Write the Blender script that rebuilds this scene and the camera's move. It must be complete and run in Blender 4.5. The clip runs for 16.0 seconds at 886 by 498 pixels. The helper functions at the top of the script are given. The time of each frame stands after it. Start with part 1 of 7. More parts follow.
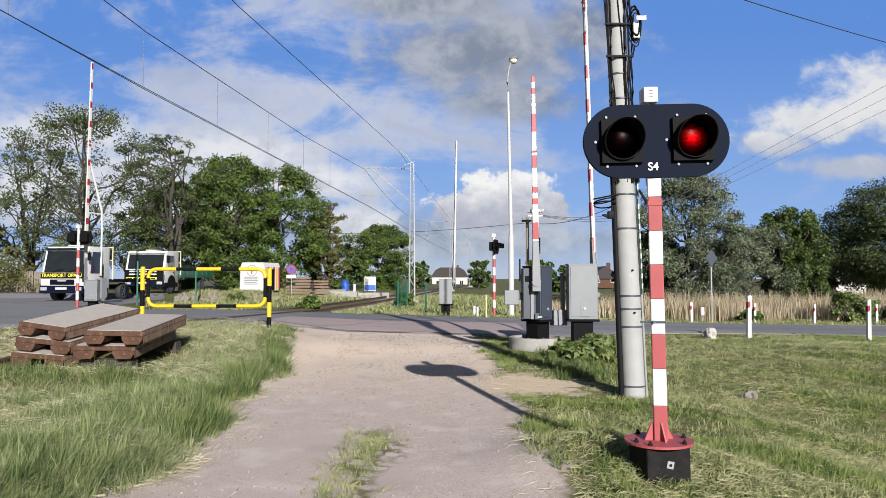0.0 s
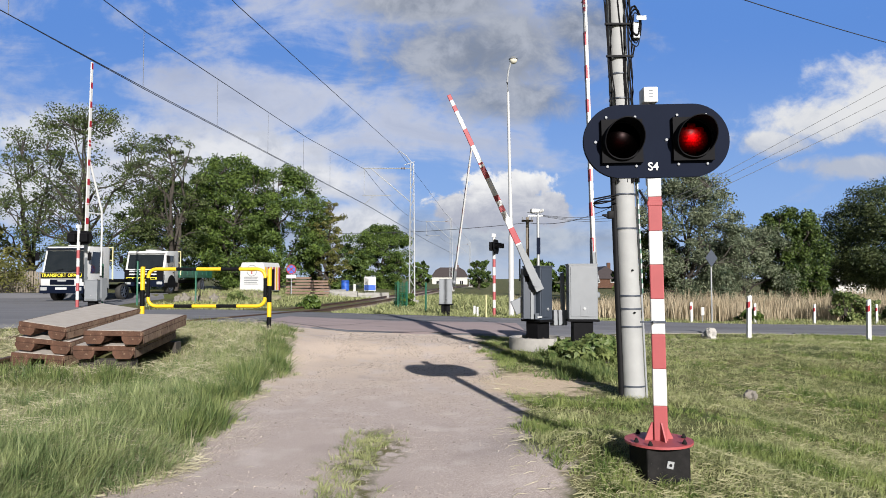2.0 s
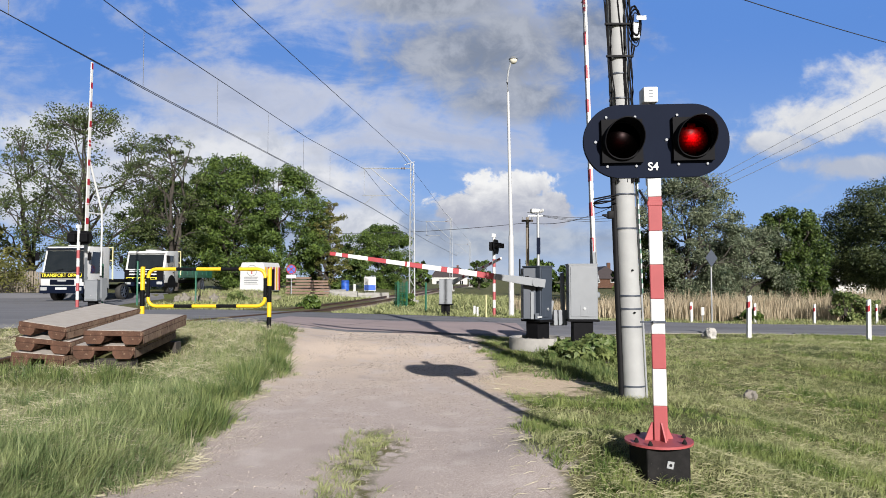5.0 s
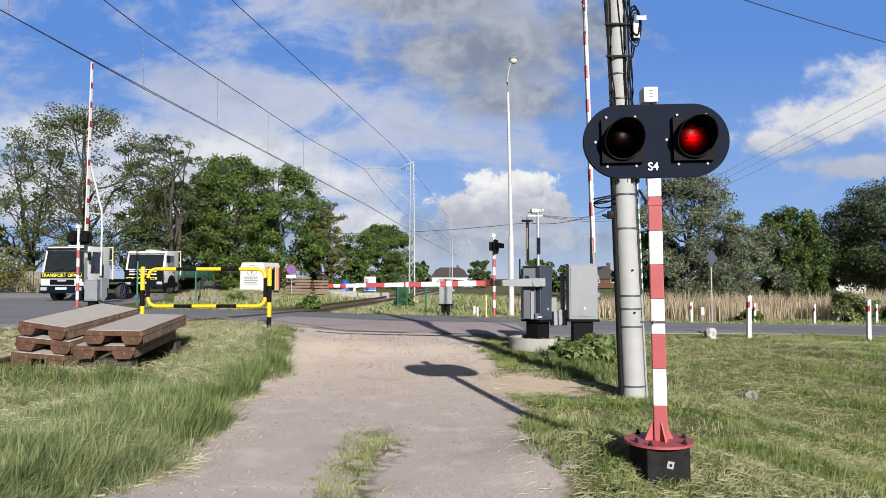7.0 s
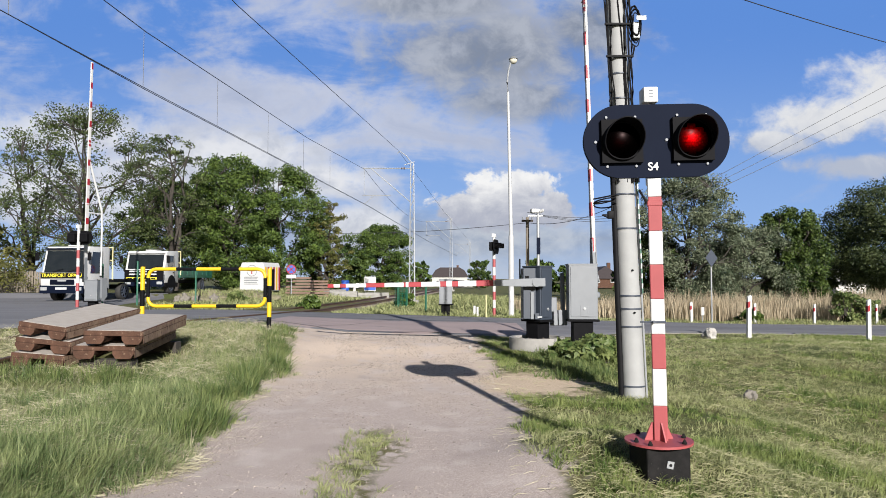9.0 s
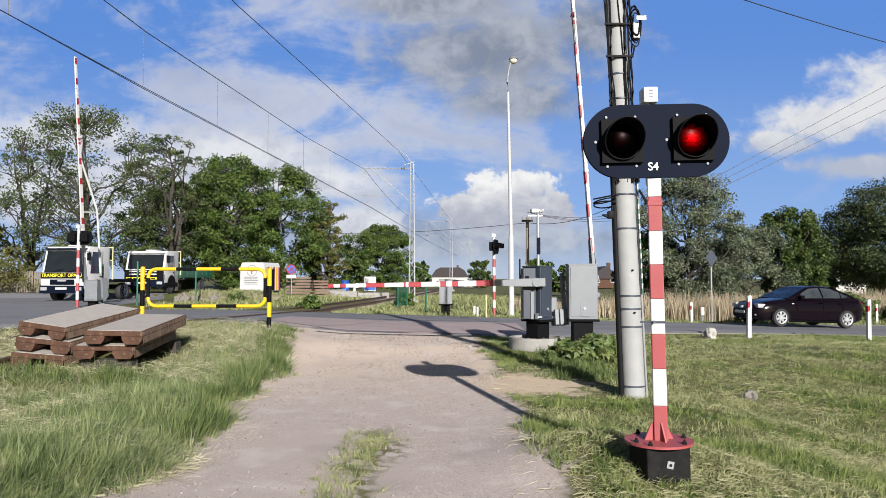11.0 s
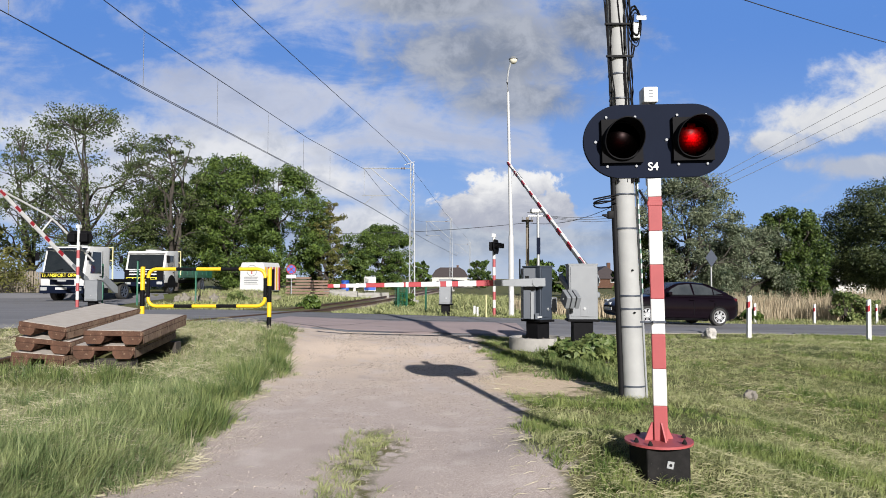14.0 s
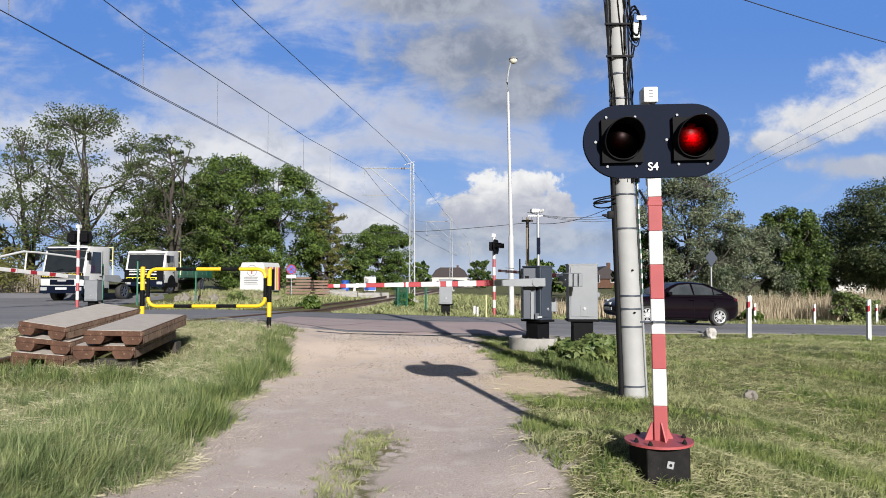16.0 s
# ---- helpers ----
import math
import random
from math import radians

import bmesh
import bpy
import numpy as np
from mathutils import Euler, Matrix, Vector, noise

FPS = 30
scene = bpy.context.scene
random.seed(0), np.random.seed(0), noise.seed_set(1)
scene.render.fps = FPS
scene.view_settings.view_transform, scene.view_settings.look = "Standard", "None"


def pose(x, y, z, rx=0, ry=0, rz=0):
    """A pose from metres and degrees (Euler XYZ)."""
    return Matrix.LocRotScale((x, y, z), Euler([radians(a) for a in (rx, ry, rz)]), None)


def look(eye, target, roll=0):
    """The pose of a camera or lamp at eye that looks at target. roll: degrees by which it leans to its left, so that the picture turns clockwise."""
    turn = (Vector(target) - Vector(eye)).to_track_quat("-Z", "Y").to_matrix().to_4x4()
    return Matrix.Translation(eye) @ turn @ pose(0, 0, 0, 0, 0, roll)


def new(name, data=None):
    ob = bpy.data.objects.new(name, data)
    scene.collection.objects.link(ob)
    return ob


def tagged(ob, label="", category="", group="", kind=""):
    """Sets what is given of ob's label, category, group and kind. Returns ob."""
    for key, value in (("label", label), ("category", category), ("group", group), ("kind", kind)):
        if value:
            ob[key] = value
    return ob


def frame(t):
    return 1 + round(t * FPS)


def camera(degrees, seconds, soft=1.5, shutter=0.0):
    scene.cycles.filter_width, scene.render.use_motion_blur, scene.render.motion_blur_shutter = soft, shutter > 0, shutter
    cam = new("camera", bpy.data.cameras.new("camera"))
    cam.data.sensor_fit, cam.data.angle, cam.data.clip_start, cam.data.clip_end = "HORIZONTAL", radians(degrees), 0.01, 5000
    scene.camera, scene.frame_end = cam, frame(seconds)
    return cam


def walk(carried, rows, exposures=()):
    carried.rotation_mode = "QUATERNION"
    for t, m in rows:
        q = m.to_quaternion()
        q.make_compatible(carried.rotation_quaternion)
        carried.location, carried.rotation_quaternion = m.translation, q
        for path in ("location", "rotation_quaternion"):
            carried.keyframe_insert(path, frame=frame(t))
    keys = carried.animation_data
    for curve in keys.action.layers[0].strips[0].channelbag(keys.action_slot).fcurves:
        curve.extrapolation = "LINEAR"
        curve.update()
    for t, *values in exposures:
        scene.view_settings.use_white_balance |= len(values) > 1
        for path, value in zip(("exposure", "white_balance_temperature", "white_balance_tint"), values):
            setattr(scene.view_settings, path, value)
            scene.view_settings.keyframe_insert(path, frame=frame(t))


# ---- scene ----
cam = camera(66.0, 16.0, 0.9)
VIEW = look((0, 0, 1.55), (0, 100, 5.864))
walk(cam, [(0, VIEW), (16, VIEW)])

# ---- light ----
SUN_TO = Vector((0.262, -0.96, 0.40)).normalized()
world = bpy.data.worlds.new("world")
scene.world = world
world.use_nodes = True
wn = world.node_tree.nodes
sky = wn.new("ShaderNodeTexSky")
sky.sky_type, sky.sun_disc = "NISHITA", False
sky.sun_elevation, sky.sun_rotation = radians(22), math.atan2(SUN_TO.x, SUN_TO.y)
world.node_tree.links.new(sky.outputs[0], wn["Background"].inputs[0])
wn["Background"].inputs[1].default_value = 0.031
sun = new("sun", bpy.data.lights.new("sun", "SUN"))
sun.data.energy, sun.data.angle, sun.data.color = 5.0, radians(0.55), (1.0, 0.965, 0.93)
scene.view_settings.exposure = 0.79
sun.matrix_world = look(SUN_TO * 50, (0, 0, 0))


# ---- builders ----
def mesh_of(name, bm):
    me = bpy.data.meshes.new(name)
    bm.to_mesh(me)
    bm.free()
    return me


def part(name, bm, material, parent=None, label="", smooth=False):
    """One mesh object from a bmesh, under a thing or a part."""
    me = mesh_of(name, bm)
    me.materials.append(material)
    if smooth:
        me.shade_smooth()
        me.set_sharp_from_angle(angle=radians(38))
    ob = new(name, me)
    ob.parent = parent
    if label:
        ob["label"] = label
    return ob


def shared(name, me, parent, m):
    ob = new(name, me)
    ob.parent = parent
    ob.matrix_basis = m
    return ob


def thing(name, m, label, category, group="", kind=""):
    ob = new(name)
    ob.empty_display_size = 0.1
    ob.matrix_basis = m
    return tagged(ob, label, category, group, kind)


def box(bm, x0, x1, y0, y1, z0, z1, bevel=0.0, m=None):
    """An axis-aligned block, moved by m if given."""
    r = bmesh.ops.create_cube(bm, size=1)
    vs = r["verts"]
    for v in vs:
        v.co = Vector((x0 + (v.co.x + .5) * (x1 - x0), y0 + (v.co.y + .5) * (y1 - y0), z0 + (v.co.z + .5) * (z1 - z0)))
    if m is not None:
        bmesh.ops.transform(bm, matrix=m, verts=vs)
    if bevel:
        es = list({e for v in vs for e in v.link_edges})
        bmesh.ops.bevel(bm, geom=es, offset=bevel, segments=2, affect="EDGES", profile=.5)
    return bm


def rod(bm, p0, p1, r0, r1=None, n=10, caps=True):
    """A straight tapered bar from p0 to p1."""
    p0, p1 = Vector(p0), Vector(p1)
    r1 = r0 if r1 is None else r1
    q = (p1 - p0).to_track_quat("Z", "Y").to_matrix().to_4x4()
    h = (p1 - p0).length
    bmesh.ops.create_cone(bm, cap_ends=caps, segments=n, radius1=r0, radius2=r1, depth=h,
                          matrix=Matrix.Translation((p0 + p1) / 2) @ q)
    return bm


def tube(bm, pts, r, n=8, r_end=None):
    """A bent bar through points."""
    pts = [Vector(p) for p in pts]
    rings = []
    for i, p in enumerate(pts):
        a, b = pts[max(i - 1, 0)], pts[min(i + 1, len(pts) - 1)]
        q = (b - a).to_track_quat("Z", "Y")
        rr = r if r_end is None else r + (r_end - r) * i / (len(pts) - 1)
        rings.append([bm.verts.new(p + q @ Vector((rr * math.cos(6.28318 * k / n), rr * math.sin(6.28318 * k / n), 0))) for k in range(n)])
    for s, t in zip(rings, rings[1:]):
        for k in range(n):
            bm.faces.new((s[k], s[(k + 1) % n], t[(k + 1) % n], t[k]))
    bm.faces.new(rings[0][::-1])
    bm.faces.new(rings[-1])
    return bm


def prism(bm, outline, y0, y1, bevel=0.0):
    """An outline in x and z, pushed from y0 to y1."""
    a = [bm.verts.new((x, y0, z)) for x, z in outline]
    b = [bm.verts.new((x, y1, z)) for x, z in outline]
    n = len(outline)
    fs = [bm.faces.new(a), bm.faces.new(b[::-1])]
    for k in range(n):
        fs.append(bm.faces.new((a[k], b[k], b[(k + 1) % n], a[(k + 1) % n])))
    bmesh.ops.recalc_face_normals(bm, faces=fs)
    if bevel:
        bmesh.ops.bevel(bm, geom=list({e for f in fs for e in f.edges}), offset=bevel, segments=2, affect="EDGES", profile=.5)
    return bm


def lathe(bm, profile, n=20, m=None):
    """Radius and height pairs turned about z."""
    rings = [[bm.verts.new((r * math.cos(6.28318 * k / n), r * math.sin(6.28318 * k / n), z)) for k in range(n)] for r, z in profile]
    for s, t in zip(rings, rings[1:]):
        for k in range(n):
            bm.faces.new((s[k], s[(k + 1) % n], t[(k + 1) % n], t[k]))
    if profile[0][0] > 1e-4 and profile[0] != profile[-1]:
        bm.faces.new(rings[0][::-1])
    if profile[-1][0] > 1e-4 and profile[0] != profile[-1]:
        bm.faces.new(rings[-1])
    bmesh.ops.remove_doubles(bm, verts=bm.verts, dist=1e-5)
    if m is not None:
        bmesh.ops.transform(bm, matrix=m, verts=bm.verts)
    return bm


def B():
    return bmesh.new()


def quick_mesh(name, verts, faces, material, smooth=False):
    """A large mesh from arrays."""
    me = bpy.data.meshes.new(name)
    verts, faces = np.asarray(verts, np.float32), np.asarray(faces, np.int32)
    k = faces.shape[1]
    me.vertices.add(len(verts))
    me.vertices.foreach_set("co", verts.ravel())
    me.loops.add(faces.size)
    me.loops.foreach_set("vertex_index", faces.ravel())
    me.polygons.add(len(faces))
    me.polygons.foreach_set("loop_start", np.arange(len(faces), dtype=np.int32) * k)
    me.update(calc_edges=True)
    me.materials.append(material)
    if smooth:
        me.shade_smooth()
    return me


# ---- materials ----
def rgb(c):
    return (c[0], c[1], c[2], 1.0)


def mat(name, c1, c2=None, rough=0.6, metal=0.0, scale=8.0, fine=90.0, bump=0.15, spot=None, spot_amount=0.0, island=0.0, coat=0.0, gloss=0.5, stretch=None):
    """A painted, stone or metal surface with stains and grain at two scales; spot: worn patches."""
    m = bpy.data.materials.new(name)
    m.use_nodes = True
    nt = m.node_tree
    b = nt.nodes["Principled BSDF"]
    N, L = nt.nodes.new, nt.links.new
    c2 = c2 or tuple(x * .8 for x in c1)
    co = N("ShaderNodeTexCoord").outputs["Object"]
    if stretch:
        mp = N("ShaderNodeMapping")
        mp.inputs["Scale"].default_value = stretch
        L(co, mp.inputs["Vector"])
        co = mp.outputs[0]
    n1, n2 = N("ShaderNodeTexNoise"), N("ShaderNodeTexNoise")
    n1.inputs["Scale"].default_value, n2.inputs["Scale"].default_value = scale, fine
    n1.inputs["Detail"].default_value = n2.inputs["Detail"].default_value = 5
    L(co, n1.inputs["Vector"]), L(co, n2.inputs["Vector"])
    mx = N("ShaderNodeMix")
    mx.data_type = "RGBA"
    add = N("ShaderNodeMath")
    add.operation = "MULTIPLY_ADD"
    add.inputs[1].default_value, add.inputs[2].default_value = 0.45, -0.12
    L(n2.outputs[0], add.inputs[0])
    tot = N("ShaderNodeMath")
    tot.operation = "ADD"
    L(n1.outputs[0], tot.inputs[0]), L(add.outputs[0], tot.inputs[1])
    ramp = N("ShaderNodeMapRange")
    ramp.inputs[1].default_value, ramp.inputs[2].default_value = 0.35, 0.85
    L(tot.outputs[0], ramp.inputs[0])
    L(ramp.outputs[0], mx.inputs[0])
    mx.inputs[6].default_value, mx.inputs[7].default_value = rgb(c1), rgb(c2)
    col = mx.outputs[2]
    if spot:
        n3 = N("ShaderNodeTexNoise")
        n3.inputs["Scale"].default_value, n3.inputs["Detail"].default_value = scale * 2.3, 8
        n3.inputs["Roughness"].default_value = .65
        L(co, n3.inputs["Vector"])
        r3 = N("ShaderNodeMapRange")
        r3.inputs[1].default_value, r3.inputs[2].default_value = .72 - spot_amount, .78 - spot_amount
        L(n3.outputs[0], r3.inputs[0])
        m3 = N("ShaderNodeMix")
        m3.data_type = "RGBA"
        L(r3.outputs[0], m3.inputs[0]), L(col, m3.inputs[6])
        m3.inputs[7].default_value = rgb(spot)
        col = m3.outputs[2]
    if island:
        g = N("ShaderNodeNewGeometry")
        h = N("ShaderNodeHueSaturation")
        v = N("ShaderNodeMapRange")
        v.inputs[3].default_value, v.inputs[4].default_value = 1 - island, 1 + island
        L(g.outputs["Random Per Island"], v.inputs[0]), L(v.outputs[0], h.inputs["Value"]), L(col, h.inputs["Color"])
        col = h.outputs[0]
    L(col, b.inputs["Base Color"])
    b.inputs["Roughness"].default_value, b.inputs["Metallic"].default_value = rough, metal
    b.inputs["Coat Weight"].default_value = coat
    b.inputs["Specular IOR Level"].default_value = gloss
    if bump:
        bp = N("ShaderNodeBump")
        bp.inputs["Strength"].default_value, bp.inputs["Distance"].default_value = bump, 0.01
        L(tot.outputs[0], bp.inputs["Height"]), L(bp.outputs[0], b.inputs["Normal"])
    return m


def leaf_mat(name, c1, c2, glow=0.2, rough=0.55, grain=1.1):
    """Leaves or blades: lit from behind as well, each with its own shade."""
    m = bpy.data.materials.new(name)
    m.use_nodes = True
    nt = m.node_tree
    N, L = nt.nodes.new, nt.links.new
    b = nt.nodes["Principled BSDF"]
    g = N("ShaderNodeNewGeometry")
    n = N("ShaderNodeTexNoise")
    n.inputs["Scale"].default_value = grain
    n.inputs["Detail"].default_value = 4
    wide = N("ShaderNodeMapRange")
    wide.inputs[1].default_value, wide.inputs[2].default_value = .33, .67
    L(n.outputs[0], wide.inputs[0])
    L(N("ShaderNodeTexCoord").outputs["Object"], n.inputs["Vector"])
    a = N("ShaderNodeMath")
    a.operation = "MULTIPLY_ADD"
    a.inputs[1].default_value, a.inputs[2].default_value = 0.7, -0.35
    L(g.outputs["Random Per Island"], a.inputs[0])
    s = N("ShaderNodeMath")
    s.operation, s.use_clamp = "ADD", True
    L(a.outputs[0], s.inputs[0]), L(wide.outputs[0], s.inputs[1])
    mx = N("ShaderNodeMix")
    mx.data_type = "RGBA"
    L(s.outputs[0], mx.inputs[0])
    mx.inputs[6].default_value, mx.inputs[7].default_value = rgb(c1), rgb(c2)
    L(mx.outputs[2], b.inputs["Base Color"])
    b.inputs["Roughness"].default_value = rough
    b.inputs["Specular IOR Level"].default_value = 0.25
    t = N("ShaderNodeBsdfTranslucent")
    L(mx.outputs[2], t.inputs[0])
    ms = N("ShaderNodeMixShader")
    ms.inputs[0].default_value = glow
    L(b.outputs[0], ms.inputs[1]), L(t.outputs[0], ms.inputs[2])
    L(ms.outputs[0], nt.nodes["Material Output"].inputs[0])
    return m


M_WHITE = mat("white paint", (.50, .50, .495), (.43, .43, .425), .5, spot=(.45, .42, .38), spot_amount=.02, bump=.05)
M_RED = mat("red paint", (.27, .010, .018), (.22, .011, .019), .5, spot=(.27, .06, .06), spot_amount=.03, bump=.05)
M_PINKRED = mat("faded red paint", (.30, .058, .062), (.26, .05, .054), .55, spot=(.35, .12, .1), spot_amount=.02, bump=.05)
M_BLACK = mat("black paint", (.005, .005, .006), (.007, .007, .008), .6, bump=.08, gloss=.05)
M_NAVY = mat("dark blue-grey coated sheet", (.0038, .0060, .0145), (.005, .0078, .018), .6, scale=3, bump=.03, gloss=.04)
M_TAR = mat("tarred concrete", (.008, .008, .008), (.016, .015, .015), .7, scale=12, gloss=.08, bump=.4, spot=(.22, .21, .2), spot_amount=.06)
M_CAB_DARK = mat("slate grey enamel", (.032, .041, .057), (.026, .034, .048), .5, scale=4, bump=.04)
M_CAB = mat("light grey enamel", (.165, .175, .188), (.14, .15, .162), .5, scale=4, bump=.04)
M_STEEL = mat("galvanised steel", (.31, .32, .33), (.25, .26, .27), .5, .3, scale=14, bump=.05)
M_POLE = mat("spun concrete", (.295, .298, .295), (.24, .242, .24), .8, scale=5, fine=160, bump=.25, spot=(.30, .29, .26), spot_amount=.03)
M_CONC = mat("grey concrete", (.29, .28, .26), (.21, .20, .185), .9, scale=6, fine=120, bump=.4, spot=(.2, .19, .17), spot_amount=.05)
M_RUBBER = mat("black rubber", (.014, .014, .014), (.022, .021, .02), .8, bump=.1)
M_CABLE = mat("black cable", (.006, .006, .007), (.009, .009, .01), .6, bump=0, gloss=.1)
M_YELLOW = mat("yellow paint", (.66, .42, .012), (.58, .36, .012), .4, spot=(.4, .25, .05), spot_amount=.03, bump=.05)
M_RUST = mat("rusty steel", (.105, .055, .037), (.05, .028, .02), .9, scale=6, fine=45, bump=.7, spot=(.17, .115, .08), spot_amount=.13, gloss=.15)
# Rust with pale cement deposits, lightened further so sunlight sits in the colour.
M_RUST_SUNLIT = mat("rust and cement in a sunlit tone", (.27, .185, .125), (.14, .08, .052), .9, scale=5, fine=40, bump=.5, spot=(.085, .045, .03), spot_amount=.17, stretch=(1, 1.5, .6))
M_SLAB = mat("worn grey concrete slab", (.37, .335, .30), (.30, .27, .24), .9, scale=7, fine=140, bump=.3)
M_GREEN = mat("green paint", (.012, .10, .06), (.01, .075, .045), .45, bump=.05)
M_WIRE = mat("dark copper wire", (.03, .032, .036), (.04, .042, .045), .5, .3, bump=0)
M_CARPAINT = mat("black cherry car paint", (.0036, .0019, .0036), (.0044, .0023, .0042), .12, bump=0, gloss=.22, coat=.0)
M_TAIL = mat("dark red lamp glass", (.07, .006, .01), (.05, .005, .008), .25, bump=0)
M_GLASSDARK = mat("dark window glass", (.008, .010, .011), (.014, .016, .017), .04, scale=2, bump=0, gloss=.8)
# Mottled lighter base colour stands in for pale reflections on the car windows.
M_CARGLASS = mat("dark car glass with reflections in its colour", (.022, .026, .029), (.045, .05, .053), .05, scale=3, bump=0, gloss=.8)
M_SILVER = mat("silver plastic", (.40, .41, .42), (.34, .35, .36), .4, .3, bump=0)
M_BARK = mat("bark", (.05, .042, .034), (.03, .025, .021), .95, scale=10, bump=.8)
M_PLASTER = mat("white plaster", (.42, .41, .39), (.36, .35, .33), .9, scale=3, bump=.1)
M_ROOF = mat("dark brown roof tiles", (.03, .021, .023), (.022, .016, .018), .8, scale=3, bump=.3)
M_STONE = mat("pale field stone", (.42, .40, .37), (.22, .21, .2), .9, scale=9, bump=.8, spot=(.08, .08, .075), spot_amount=.12)
M_STONE2 = mat("grey field stone", (.20, .18, .155), (.12, .11, .095), .9, scale=9, bump=.8)
M_SIGNBACK = mat("dull grey sign back", (.045, .055, .075), (.035, .042, .06), .5, bump=.02)
M_BLUE = mat("blue paint", (.02, .09, .42), (.02, .075, .35), .45, bump=.05)

# ---- ground ----
def smooth(a, b, x):
    t = np.clip((np.asarray(x, float) - a) / (b - a), 0, 1)
    return t * t * (3 - 2 * t)


def ground(x, y):
    """Height of the ground sheet: the crossing is a hump, its sides fall away to the field."""
    x, y = np.asarray(x, float), np.asarray(y, float)
    road = .45 - .03 * (np.clip(x, -8, 18) + 6) - .02 * np.clip(y - 19, -4.5, 7)
    road = road - .19 * smooth(21, 16.5, y) * smooth(-4.5, -2.2, x) * smooth(9, 3, x)
    lane = .06 * smooth(6, 14, y)
    left = .08 + .40 * smooth(7.5, 14.3, y)
    right = -.62 + .72 * smooth(4.5, 14.5, y) - .05 * smooth(6, 14, x)
    near = lane + (left - lane) * smooth(-2.2, -3.4, x)
    near = near + (right - near) * smooth(2.0, 6.2, x) * smooth(14.5, 13, y - .0 * x)
    z = near + (road - near) * smooth(12.6, 14.6, y)
    far = .05 - .4 * smooth(2, 9, x) + .35 * smooth(-4, -9, x)
    z = z + (far - z) * smooth(25, 32, y)
    z = z + .21 * np.exp(-((x - 1.45) ** 2 + (y - 5.85) ** 2) / .55)
    z = z + .25 * smooth(38.3, 39.3, y) * smooth(-11, -13.5, x)
    z = z + .022 * np.sin(3.1 * x + 1.7 * np.sin(2.3 * y)) * np.sin(2.7 * y + 1.1 * np.sin(1.9 * x)) * smooth(1.4, 2.6, abs(x + .85)) * smooth(15, 13, y)
    return z * (1 - smooth(60, 300, np.hypot(x, y))) - .1 * smooth(60, 300, np.hypot(x, y))


def gz(x, y):
    return float(ground(x, y))


def sheet(x_values, y_values, lift=0.0):
    gx, gy = np.meshgrid(x_values, y_values)
    v = np.stack([gx, gy, ground(gx, gy) + lift], -1).reshape(-1, 3)
    a, b = len(x_values), len(y_values)
    i = np.arange(a * b).reshape(b, a)
    f = np.stack([i[:-1, :-1], i[:-1, 1:], i[1:, 1:], i[1:, :-1]], -1).reshape(-1, 4)
    return v, f

